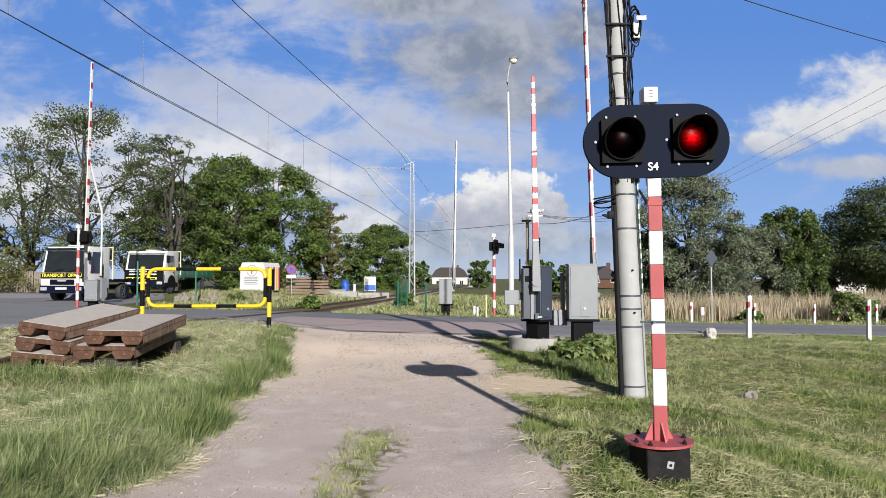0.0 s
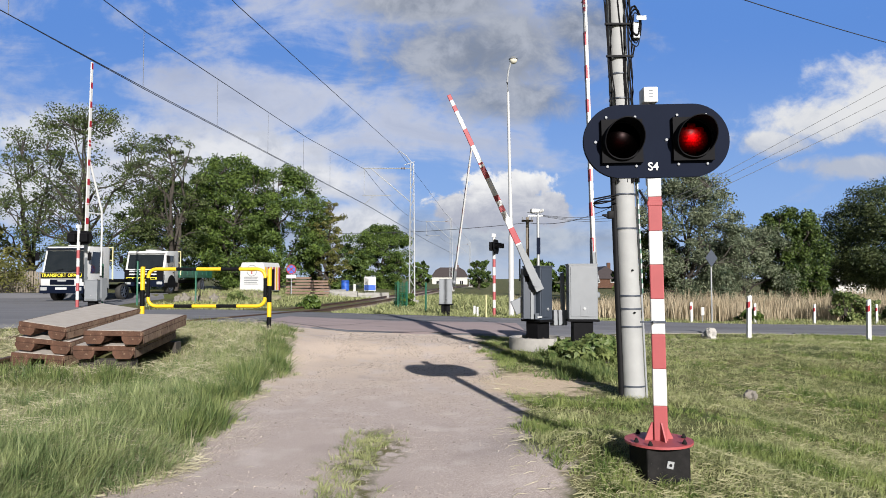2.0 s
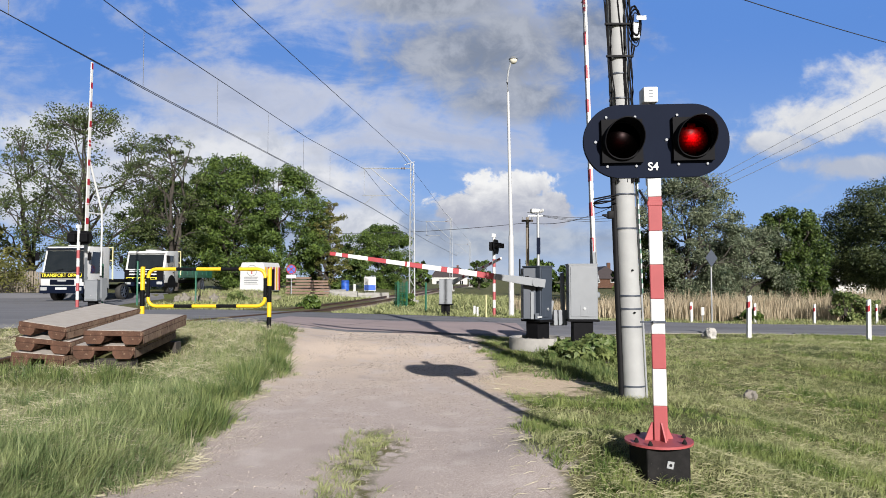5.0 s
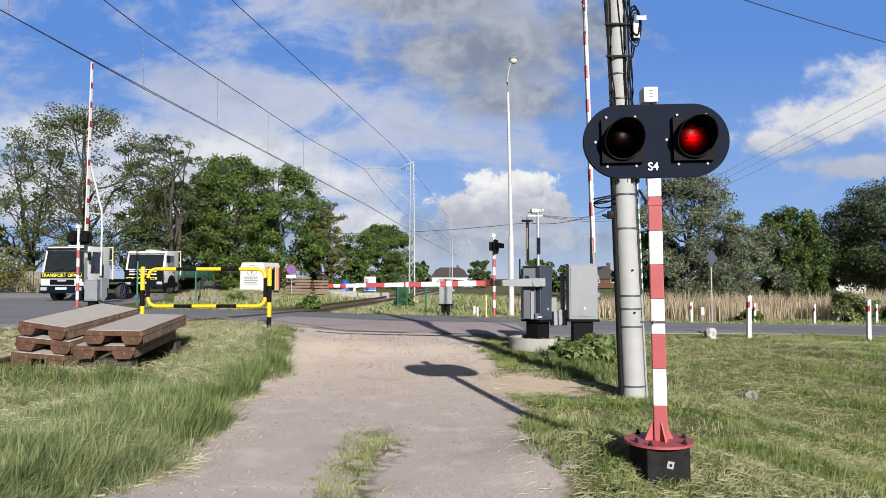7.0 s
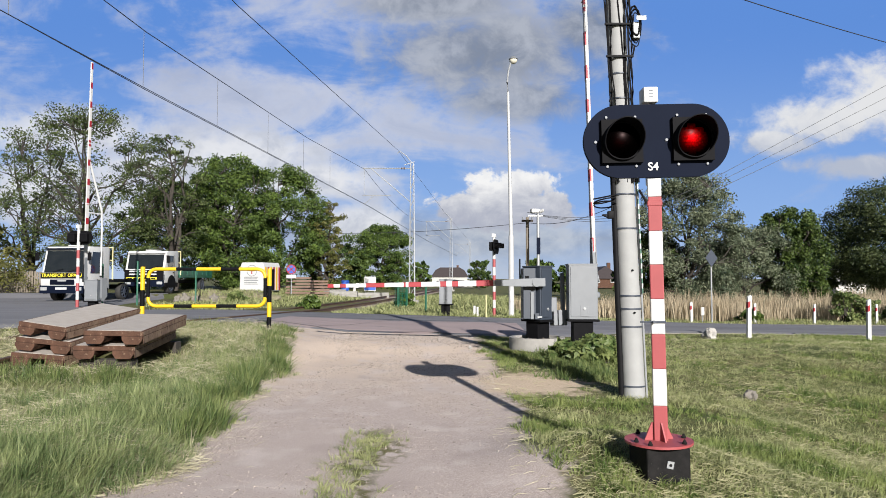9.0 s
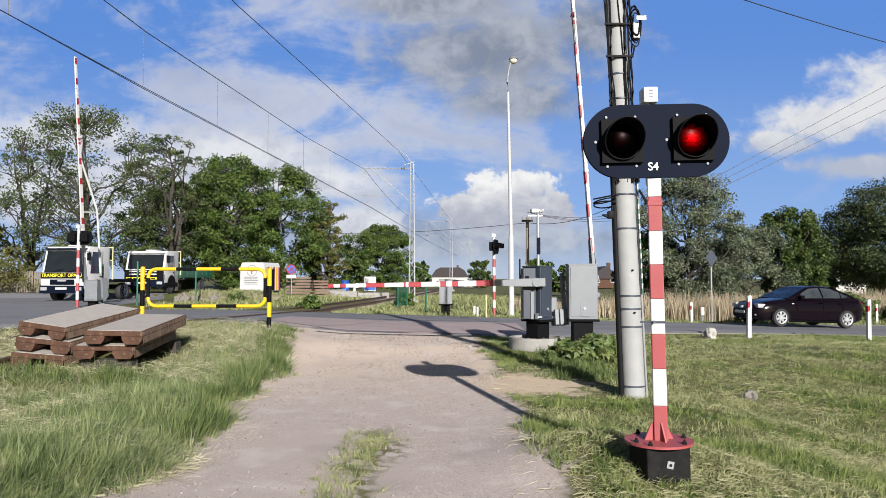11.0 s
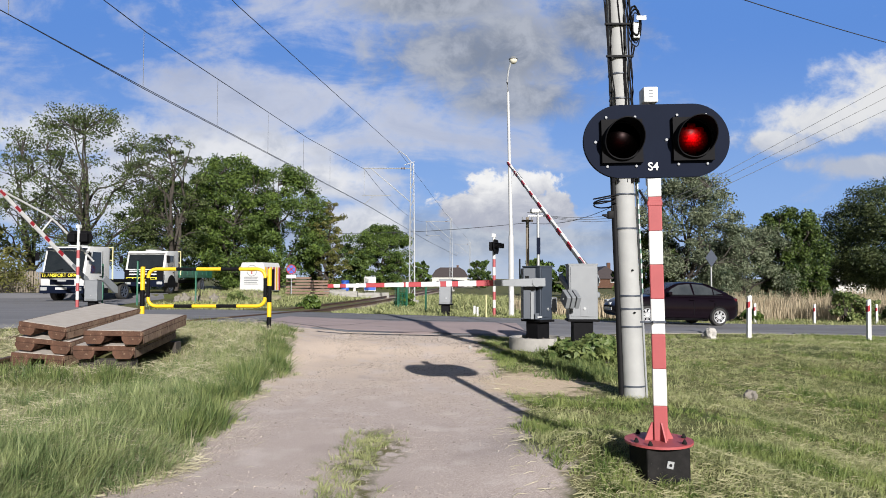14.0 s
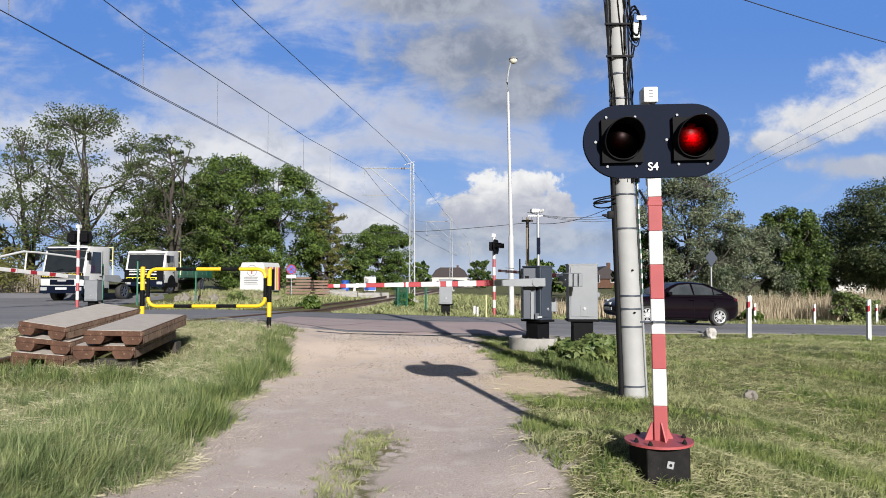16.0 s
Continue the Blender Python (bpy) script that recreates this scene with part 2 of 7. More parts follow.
def ground_mat():
    """Soil and mown grass, the trodden gravel lane and the reddish apron, by place."""
    m = bpy.data.materials.new("grass soil and gravel")
    m.use_nodes = True
    nt = m.node_tree
    N, L = nt.nodes.new, nt.links.new
    b = nt.nodes["Principled BSDF"]
    co = N("ShaderNodeTexCoord").outputs["Object"]

    def noise_at(s, d=6):
        n = N("ShaderNodeTexNoise")
        n.inputs["Scale"].default_value, n.inputs["Detail"].default_value = s, d
        L(co, n.inputs["Vector"])
        return n.outputs[0]

    def math_(op, a, c=0.0, clamp=False):
        n = N("ShaderNodeMath")
        n.operation, n.use_clamp = op, clamp
        for s, v in zip(n.inputs, (a, c)):
            if isinstance(v, (int, float)):
                s.default_value = v
            else:
                L(v, s)
        return n.outputs[0]

    def span(v, lo, hi, a=0.0, c=1.0):
        n = N("ShaderNodeMapRange")
        n.interpolation_type = "SMOOTHSTEP"
        L(v, n.inputs[0])
        for s, q in zip(list(n.inputs)[1:5], (lo, hi, a, c)):
            s.default_value = q
        return n.outputs[0]

    def mix(f, a, c):
        n = N("ShaderNodeMix")
        n.data_type = "RGBA"
        L(f, n.inputs[0])
        for s, q in zip((n.inputs[6], n.inputs[7]), (a, c)):
            if isinstance(q, tuple):
                s.default_value = rgb(q)
            else:
                L(q, s)
        return n.outputs[2]

    sep = N("ShaderNodeSeparateXYZ")
    L(co, sep.inputs[0])
    x, y = sep.outputs[0], sep.outputs[1]
    n1, n2, n3 = noise_at(.9), noise_at(5), noise_at(45)
    n4, n5 = noise_at(75, 5), noise_at(190, 4)
    grass = mix(span(n2, .35, .65), (.085, .09, .03), (.19, .165, .08))
    grass = mix(span(n1, .4, .7), grass, (.065, .085, .024))
    grass = mix(span(n4, .35, .7, 0.0, .7), grass, (.045, .05, .02))
    gravel = mix(span(n4, .38, .62), (.37, .31, .28), (.53, .45, .405))
    gravel = mix(span(n5, .46, .62, 0.0, .65), gravel, (.25, .205, .185))
    gravel = mix(span(n2, .35, .7, 0.0, .3), gravel, (.40, .335, .30))
    gravel = mix(math_("MULTIPLY", span(y, 7.5, 13.0), span(n1, .2, .6, .55, 1.0)), gravel, mix(span(n4, .3, .7), (.47, .375, .295), (.60, .495, .405)))
    vor = N("ShaderNodeTexVoronoi")
    vor.inputs["Scale"].default_value = 70
    L(co, vor.inputs["Vector"])
    gravel = mix(span(noise_at(2.2, 7), .5, .68, 0.0, .7), gravel, mix(span(n4, .35, .65), (.43, .37, .345), (.56, .49, .45)))
    gravel = mix(span(noise_at(1.3, 8), .56, .70, 0.0, .5), gravel, (.32, .265, .24))
    wob = math_("MULTIPLY", math_("SUBTRACT", n1, .5), 1.1)
    wob = math_("ADD", wob, math_("MULTIPLY", math_("SUBTRACT", n2, .5), .7))
    u = math_("ADD", x, wob)
    flare = math_("ADD", u, math_("ADD", span(y, 8, 12.5, 0, .45), span(y, 12.5, 17, 0, 1.0)))
    lane = math_("MULTIPLY", span(flare, -2.75, -2.3), span(u, 1.05, .75))
    lane = math_("MULTIPLY", lane, span(y, 18.5, 17.8))
    mid = math_("MULTIPLY", span(math_("ABSOLUTE", math_("ADD", u, .62), 0), .04, .20, 1, 0), span(y, 7.6, 6.4))
    lane2 = math_("MULTIPLY", lane, math_("SUBTRACT", 1.0, math_("MULTIPLY", mid, span(n2, .35, .55))))
    col = mix(lane2, grass, gravel)
    px, py = math_("DIVIDE", math_("SUBTRACT", u, 1.3), .95), math_("DIVIDE", math_("SUBTRACT", y, 10.0), 1.1)
    sand = math_("SQRT", math_("ADD", math_("MULTIPLY", px, px), math_("MULTIPLY", py, py)))
    col = mix(span(math_("ADD", sand, math_("MULTIPLY", math_("SUBTRACT", n2, .5), 1.2)), .6, 1.15, 1, 0), col, mix(span(n3, .35, .65), (.56, .445, .33), (.43, .34, .245)))
    L(col, b.inputs["Base Color"])
    b.inputs["Roughness"].default_value = .95
    b.inputs["Specular IOR Level"].default_value = .15
    bp = N("ShaderNodeBump")
    bp.inputs["Strength"].default_value, bp.inputs["Distance"].default_value = .25, .012
    L(math_("ADD", math_("MULTIPLY", n4, .6), math_("MULTIPLY", vor.outputs["Distance"], .5)), bp.inputs["Height"])
    L(bp.outputs[0], b.inputs["Normal"])
    return m


M_GROUND = ground_mat()
span_x = np.concatenate([[-2200, -900, -400, -200, -120, -80, -60], np.arange(-48, 50, .4), [60, 80, 120, 200, 400, 900, 2200]])
span_y = np.concatenate([[-2200, -900, -300, -100, -50, -25, -10, -4], np.arange(-2, 50, .3), [55, 65, 80, 100, 140, 200, 300, 500, 900, 2200]])
v, f = sheet(span_x, span_y)
tagged(new("ground", quick_mesh("ground", v, f, M_GROUND, True)), "grassy ground with a trodden gravel lane", "ground", kind="structure")

M_ASPHALT = mat("grey asphalt", (.175, .172, .18), (.105, .104, .112), .9, scale=1.3, fine=60, bump=.25, spot=(.075, .074, .078), spot_amount=.12, stretch=(.14, 1, 1))
M_APRON = mat("reddish worn apron", (.31, .245, .235), (.235, .185, .18), .92, scale=1.5, fine=70, bump=.25, spot=(.17, .14, .135), spot_amount=.08, stretch=(.3, 1, 1))
M_SHOULDER = mat("pale gravel shoulder", (.36, .325, .285), (.27, .245, .20), .95, scale=3, fine=60, bump=.4, spot=(.16, .15, .075), spot_amount=.16)


def strip(name, near, far, x0, x1, nx, ny, material, lift, label, category):
    """A paved strip between two edges given as functions of x, laid on the ground with a real step at its rims."""
    xs = np.linspace(x0, x1, nx)
    t = np.linspace(0, 1, ny)
    n_, f_ = near(xs), far(xs)
    gy = n_[None, :] + (f_ - n_)[None, :] * t[:, None]
    gx = np.repeat(xs[None, :], ny, 0)
    z = ground(gx, gy) + lift
    z[0] -= .08
    z[-1] -= .08
    gy[0] -= .03
    gy[-1] += .03
    vv = np.stack([gx, gy, z], -1).reshape(-1, 3)
    i = np.arange(nx * ny).reshape(ny, nx)
    ff = np.stack([i[:-1, :-1], i[:-1, 1:], i[1:, 1:], i[1:, :-1]], -1).reshape(-1, 4)
    return tagged(new(name, quick_mesh(name, vv, ff, material, True)), label, category, kind="structure")


def near_edge(x):
    return 17.2 - 1.1 * smooth(-2.8, -4.2, x) - 2.5 * smooth(-5, -8.5, x) + 1.6 * smooth(2, 6, x) + .2 * np.clip(x - 6, 0, 60)


def far_edge(x):
    return 25.2 + .21 * np.clip(x - 5, 0, 60) + 17 * smooth(-12.5, -17, x)


strip("road", near_edge, far_edge, -110, 110, 500, 40, M_ASPHALT, .03, "patched grey asphalt road over the crossing", "road")
strip("shoulder", lambda x: far_edge(x) + .05 + .1 * np.sin(x * 1.7), lambda x: far_edge(x) + .75 + .15 * np.sin(x * .9), 3, 60, 160, 4, M_SHOULDER, .012, "pale gravel shoulder along the road", "shoulder")
strip("shoulder", lambda x: near_edge(x) - .38 + .1 * np.sin(x * 1.3), lambda x: near_edge(x) - .05, 4.5, 60, 160, 4, M_SHOULDER, .012, "pale gravel shoulder along the road", "shoulder")
strip("apron", lambda x: near_edge(x) + .03 + .05 * np.sin(x * 2.2), lambda x: 20.6 + .3 * np.sin(x * .9), -4.6, 2.2, 60, 14, M_APRON, .042, "reddish worn paved apron joining the lane", "pavement")

# dark tar seams across the paving
M_SEAM = mat("dark tar seam", (.035, .034, .034), (.05, .048, .047), .8, scale=6, bump=.2)


def seam(x0, x1, y0, y1, w, seed):
    xs = np.linspace(x0, x1, 60)
    q = np.linspace(0, 1, 60)
    ys = y0 + (y1 - y0) * q + .10 * np.sin(xs * 1.3 + seed) + .05 * np.sin(xs * 4.7 + 2 * seed)
    ww = w * (.6 + .5 * np.sin(xs * 2.9 + seed) ** 2)
    z = ground(xs, ys) + .048
    vv = np.concatenate([np.stack([xs, ys - ww / 2, z], 1), np.stack([xs, ys + ww / 2, z], 1)])
    i = np.arange(59)
    tagged(new("tar_seam", quick_mesh("tar_seam", vv, np.stack([i, i + 1, i + 61, i + 60], 1), M_SEAM)), "dark tar seam across the road paving", "seam", kind="structure")


for k, row in enumerate(((-4.5, 2.1, 20.7, 20.6, .09), (-4.4, 2.0, 17.32, 17.30, .07), (-9, 6, 22.6, 22.2, .06), (-3.2, -1.2, 17.5, 20.5, .05), (3, 26, 20.9, 25.2, .07), (-12, 2, 24.0, 23.6, .06))):
    seam(*row, k * 1.7)

# ---- sky backdrop ----
def sky_mat():
    m = bpy.data.materials.new("sky with drifting clouds")
    m.use_nodes = True
    nt = m.node_tree
    N, L = nt.nodes.new, nt.links.new
    nt.nodes.remove(nt.nodes["Principled BSDF"])
    sep = N("ShaderNodeSeparateXYZ")
    L(N("ShaderNodeTexCoord").outputs["Object"], sep.inputs[0])

    def math_(op, a, c=0.0, clamp=False):
        n = N("ShaderNodeMath")
        n.operation, n.use_clamp = op, clamp
        for s, v in zip(n.inputs, (a, c)):
            if isinstance(v, (int, float)):
                s.default_value = v
            else:
                L(v, s)
        return n.outputs[0]

    def span(v, lo, hi, a=0.0, c=1.0):
        n = N("ShaderNodeMapRange")
        n.interpolation_type = "SMOOTHSTEP"
        L(v, n.inputs[0])
        for s, q in zip(list(n.inputs)[1:5], (lo, hi, a, c)):
            s.default_value = q
        return n.outputs[0]

    def mix(f, a, c):
        n = N("ShaderNodeMix")
        n.data_type = "RGBA"
        L(f, n.inputs[0])
        for s, q in zip((n.inputs[6], n.inputs[7]), (a, c)):
            if isinstance(q, tuple):
                s.default_value = rgb(q)
            else:
                L(q, s)
        return n.outputs[2]

    u = math_("DIVIDE", sep.outputs[0], sep.outputs[1])
    w = math_("DIVIDE", sep.outputs[2], sep.outputs[1])

    def noise_at(su, sw, d, rough=.55, shift=0.0, twist=0.0):
        c = N("ShaderNodeCombineXYZ")
        L(math_("ADD", math_("MULTIPLY", u, su), shift), c.inputs[0])
        L(math_("MULTIPLY", w, sw), c.inputs[1])
        n = N("ShaderNodeTexNoise")
        n.inputs["Scale"].default_value, n.inputs["Detail"].default_value = 1.0, d
        n.inputs["Roughness"].default_value, n.inputs["Distortion"].default_value = rough, twist
        L(c.outputs[0], n.inputs["Vector"])
        return n.outputs[0]

    def blob(cu, cw, ru, rw):
        """How deep inside an oval heap: 1 in its middle, 0 on its rim, below 0 outside."""
        a = math_("DIVIDE", math_("SUBTRACT", u, cu), ru)
        c = math_("DIVIDE", math_("SUBTRACT", w, cw), rw)
        return math_("SUBTRACT", 1.0, math_("SQRT", math_("ADD", math_("MULTIPLY", a, a), math_("MULTIPLY", c, c))))

    def most(*vs):
        r = vs[0]
        for v in vs[1:]:
            r = math_("MAXIMUM", r, v)
        return r

    blue = mix(span(w, 0.0, .40), (.345, .555, .96), (.138, .325, .82))
    veil_n = noise_at(4.5, 11, 9, .6, 3.1, .5)
    puff = noise_at(16, 20, 9, .62, 7.7, .3)
    fine = noise_at(42, 46, 7, .6, 1.3, .2)
    # thin streaked deck: thicker to the left of the middle, open at the far right
    open_right = span(u, .10, .36, 0.0, -.16)
    deck = math_("ADD", math_("ADD", veil_n, open_right), span(blob(-.12, .33, .42, .16), -.2, .7, 0.0, .11))
    deck = math_("ADD", deck, span(blob(-.30, .17, .34, .12), -.2, .7, 0.0, .10))
    deck = math_("ADD", deck, span(blob(-.42, .36, .24, .08), -.2, .7, 0.0, -.09))
    deck = math_("ADD", deck, math_("MULTIPLY", math_("SUBTRACT", puff, .5), .34))
    veil = span(deck, .42, .72, 0.0, .86)
    col = mix(veil, blue, mix(span(veil_n, .45, .75), (.74, .77, .88), (.52, .57, .72)))
    # grey belly above the middle
    belly = math_("ADD", most(blob(.06, .335, .24, .105), blob(-.02, .41, .2, .05), blob(.10, .265, .15, .05), blob(.21, .37, .11, .07)), math_("MULTIPLY", math_("SUBTRACT", puff, .5), 1.5))
    col = mix(span(belly, .0, .75, 0.0, .92), col, mix(span(puff, .35, .68), (.27, .31, .39), (.50, .54, .63)))
    # low grey-blue bank near the horizon
    bank = math_("ADD", blob(-.02, .055, .5, .07), math_("MULTIPLY", math_("SUBTRACT", noise_at(5, 26, 7, .55, 9.0), .5), 1.2))
    col = mix(span(bank, .1, .8, 0.0, .85), col, mix(span(puff, .35, .65), (.36, .42, .53), (.62, .66, .72)))
    # bright heaps
    edge = math_("ADD", math_("MULTIPLY", math_("SUBTRACT", puff, .5), 1.9), math_("MULTIPLY", math_("SUBTRACT", fine, .5), .7))
    heap = most(blob(.09, .113, .095, .040), blob(.118, .132, .052, .032), blob(.035, .103, .06, .030), blob(.155, .108, .04, .028), blob(-.14, .055, .05, .02))
    heap = math_("ADD", heap, edge)
    side = math_("ADD", most(blob(.56, .235, .10, .04), blob(.67, .265, .13, .065), blob(.49, .20, .07, .02), blob(.60, .165, .10, .02)), math_("MULTIPLY", edge, .85))
    lit = mix(span(math_("ADD", w, math_("MULTIPLY", math_("SUBTRACT", puff, .5), .12)), .085, .15), (.50, .53, .64), (1.08, 1.08, 1.08))
    lit = mix(span(fine, .40, .75, 0.0, .35), lit, (.66, .68, .76))
    col = mix(span(heap, -.02, .24), col, lit)
    side_lit = mix(span(math_("ADD", w, math_("MULTIPLY", math_("SUBTRACT", puff, .5), .14)), .17, .26), (.55, .60, .72), (.95, .95, .95))
    col = mix(span(side, -.2, .6, 0.0, .95), col, side_lit)
    # soft bright heaps low on the left
    back = math_("ADD", most(blob(-.31, .185, .15, .04), blob(-.20, .145, .13, .032), blob(-.12, .085, .08, .028), blob(-.44, .15, .14, .05), blob(-.58, .13, .16, .06), blob(-.57, .215, .17, .04), blob(-.40, .10, .2, .04)), math_("MULTIPLY", edge, .9))
    back_lit = mix(span(puff, .40, .66), (.95, .96, 1.0), (.66, .70, .80))
    col = mix(span(back, -.15, .6, 0.0, .9), col, back_lit)
    # haze low down
    col = mix(span(w, .075, .0, 0.0, .55), col, (.62, .68, .77))
    e = N("ShaderNodeEmission")
    L(col, e.inputs[0])
    e.inputs[1].default_value = .492
    L(e.outputs[0], nt.nodes["Material Output"].inputs[0])
    return m


def sky_backdrop():
    az, el = np.radians(np.linspace(-52, 52, 53)), np.radians(np.linspace(-3, 48, 27))
    a, e = np.meshgrid(az, el)
    r = 2000
    vv = np.stack([r * np.sin(a) * np.cos(e), r * np.cos(a) * np.cos(e), r * np.sin(e)], -1).reshape(-1, 3)
    i = np.arange(vv.shape[0]).reshape(a.shape)
    ff = np.stack([i[:-1, :-1], i[1:, :-1], i[1:, 1:], i[:-1, 1:]], -1).reshape(-1, 4)
    ob = new("backdrop", quick_mesh("backdrop", vv, ff, sky_mat(), True))
    ob.location = (0, 0, 1.55)
    return tagged(ob, "blue sky with drifting white and grey clouds", "sky", kind="structure")


BACKDROP = sky_backdrop()

# ---- trees ----
M_LEAF = leaf_mat("mid green leaves", (.019, .040, .009), (.098, .145, .029), .10)
M_LEAF_DARK = leaf_mat("dark green leaves", (.012, .028, .007), (.080, .118, .027), .12)
M_LEAF_GREY = leaf_mat("grey green willow leaves", (.038, .058, .032), (.17, .19, .12), .14)
M_LEAF_WILLOW = leaf_mat("deep green hanging leaves", (.013, .024, .009), (.075, .095, .035), .12)
M_LEAF_OLIVE = leaf_mat("olive green locust leaves", (.019, .034, .010), (.088, .112, .036), .10)
M_LEAF_BROWN = leaf_mat("bronze green leaves", (.055, .062, .015), (.14, .135, .04))


def leaf_cloud(rng, centres, radii, per, size, flat=.8):
    """Many small leaf sprays in ragged heaps round the centres."""
    n = len(centres) * per
    c = np.repeat(np.asarray(centres), per, 0)
    r = np.repeat(np.asarray(radii), per)[:, None]
    d = rng.normal(size=(n, 3))
    d /= np.linalg.norm(d, axis=1, keepdims=True)
    p = c + d * r * (rng.random((n, 1)) ** .45) * np.array([1, 1, flat])
    up = rng.normal(size=(n, 3)) + np.array([0, 0, .5])
    a = np.cross(up, rng.normal(size=(n, 3)))
    a /= np.linalg.norm(a, axis=1, keepdims=True)
    b = np.cross(a, up)
    b /= np.linalg.norm(b, axis=1, keepdims=True)
    s = size * rng.uniform(.6, 1.5, (n, 1))
    v = np.stack([p - a * s, p + b * s * .5, p + a * s, p - b * s * .5], 1).reshape(-1, 3)
    return v, np.arange(4 * n).reshape(-1, 4)


def tree(x, y, height, width, label, leaves, seed, clumps=60, per=110, size=.16, bare=.28, droop=0.0, trunk_r=.22, stems=1, spread=1.0, z=None, name="tree", flat=.75, tight=1.0):
    """A forked trunk with rising limbs and branches, and a crown of leaf sprays on the branch ends."""
    rng = np.random.default_rng(seed)
    t = thing(name, pose(x, y, gz(x, y) - .05 if z is None else z), label, "tree")
    bm = B()
    ends, rad, nodes = [], [], []
    crown_mid = height * (bare + 1) / 2

    def belly(zz, q):
        return math.sqrt(max(0.04, 1 - ((zz - crown_mid) / (height * (1 - bare) / 2)) ** 2 * .93)) * (.9 + .3 * (1 - q) * spread)
    for k in range(stems):
        base = Vector((rng.normal() * .4 * (stems > 1), rng.normal() * .4 * (stems > 1), 0))
        lean = Vector((rng.normal() * .06 * width, rng.normal() * .06 * width, 0))
        pts = [base + lean * (q ** 1.3) * 2 + Vector((rng.normal() * .12, rng.normal() * .12, height * .85 * q)) for q in np.linspace(0, 1, 9)]
        tube(bm, pts, trunk_r, 8, .03)
        nodes += [(p, trunk_r * (1 - .12 * i)) for i, p in enumerate(pts) if i > 0]
        for j in range(max(5, 11 // stems)):
            i = int(rng.integers(1, 6))
            ang, q = rng.uniform(0, 6.283), min(1, max(.1, i / 8 + rng.uniform(.05, .4)))
            zz = height * (bare + (1 - bare) * q * .9)
            rr = width / 2 * belly(zz, q) * rng.uniform(.45, .8)
            tip = Vector((base.x + math.cos(ang) * rr, base.y + math.sin(ang) * rr, max(zz, pts[i].z + .3)))
            limb = []
            for u in np.linspace(0, 1, 6):
                p = pts[i].lerp(tip, u)
                p.z = pts[i].z + (tip.z - pts[i].z) * u ** .75
                limb.append(p + Vector((rng.normal(), rng.normal(), rng.normal())) * .03 * width * u * (1 - u) * 3)
            tube(bm, limb, trunk_r * .42, 6, .025)
            nodes += [(p, .05) for p in limb[2:]]
    where = np.array([tuple(p) for p, r in nodes])
    for j in range(clumps):
        ang, q = rng.uniform(0, 6.283), rng.uniform(0, 1)
        zz = height * (bare + (1 - bare) * q * .97)
        rr = width / 2 * belly(zz, q) * (rng.uniform(.15, 1) ** .55)
        end = np.array([math.cos(ang) * rr, math.sin(ang) * rr, zz - droop * (rr / width) * rng.uniform(0, 1.6)])
        far = np.linalg.norm(where - end, axis=1) + 2.0 * np.maximum(0, where[:, 2] - end[2] + .15)
        st = Vector(where[int(np.argmin(far))])
        end = Vector(end)
        if tight < 1:
            end = st.lerp(end, rng.uniform(.6, 1.0))
        mid = st.lerp(end, .5) + Vector((rng.normal() * .1, rng.normal() * .1, .04 * width))
        tube(bm, [st, mid, end], .035 + .012 * trunk_r, 4, .01)
        ends.append(tuple(end))
        rad.append(width * rng.uniform(.06, .14) * tight)
    part("trunk", bm, M_BARK, t, "brown bark", True)
    vv, ff = leaf_cloud(rng, ends, rad, per, size, flat)
    c = new("crown", quick_mesh("crown", vv, ff, leaves))
    c.parent = t
    return t


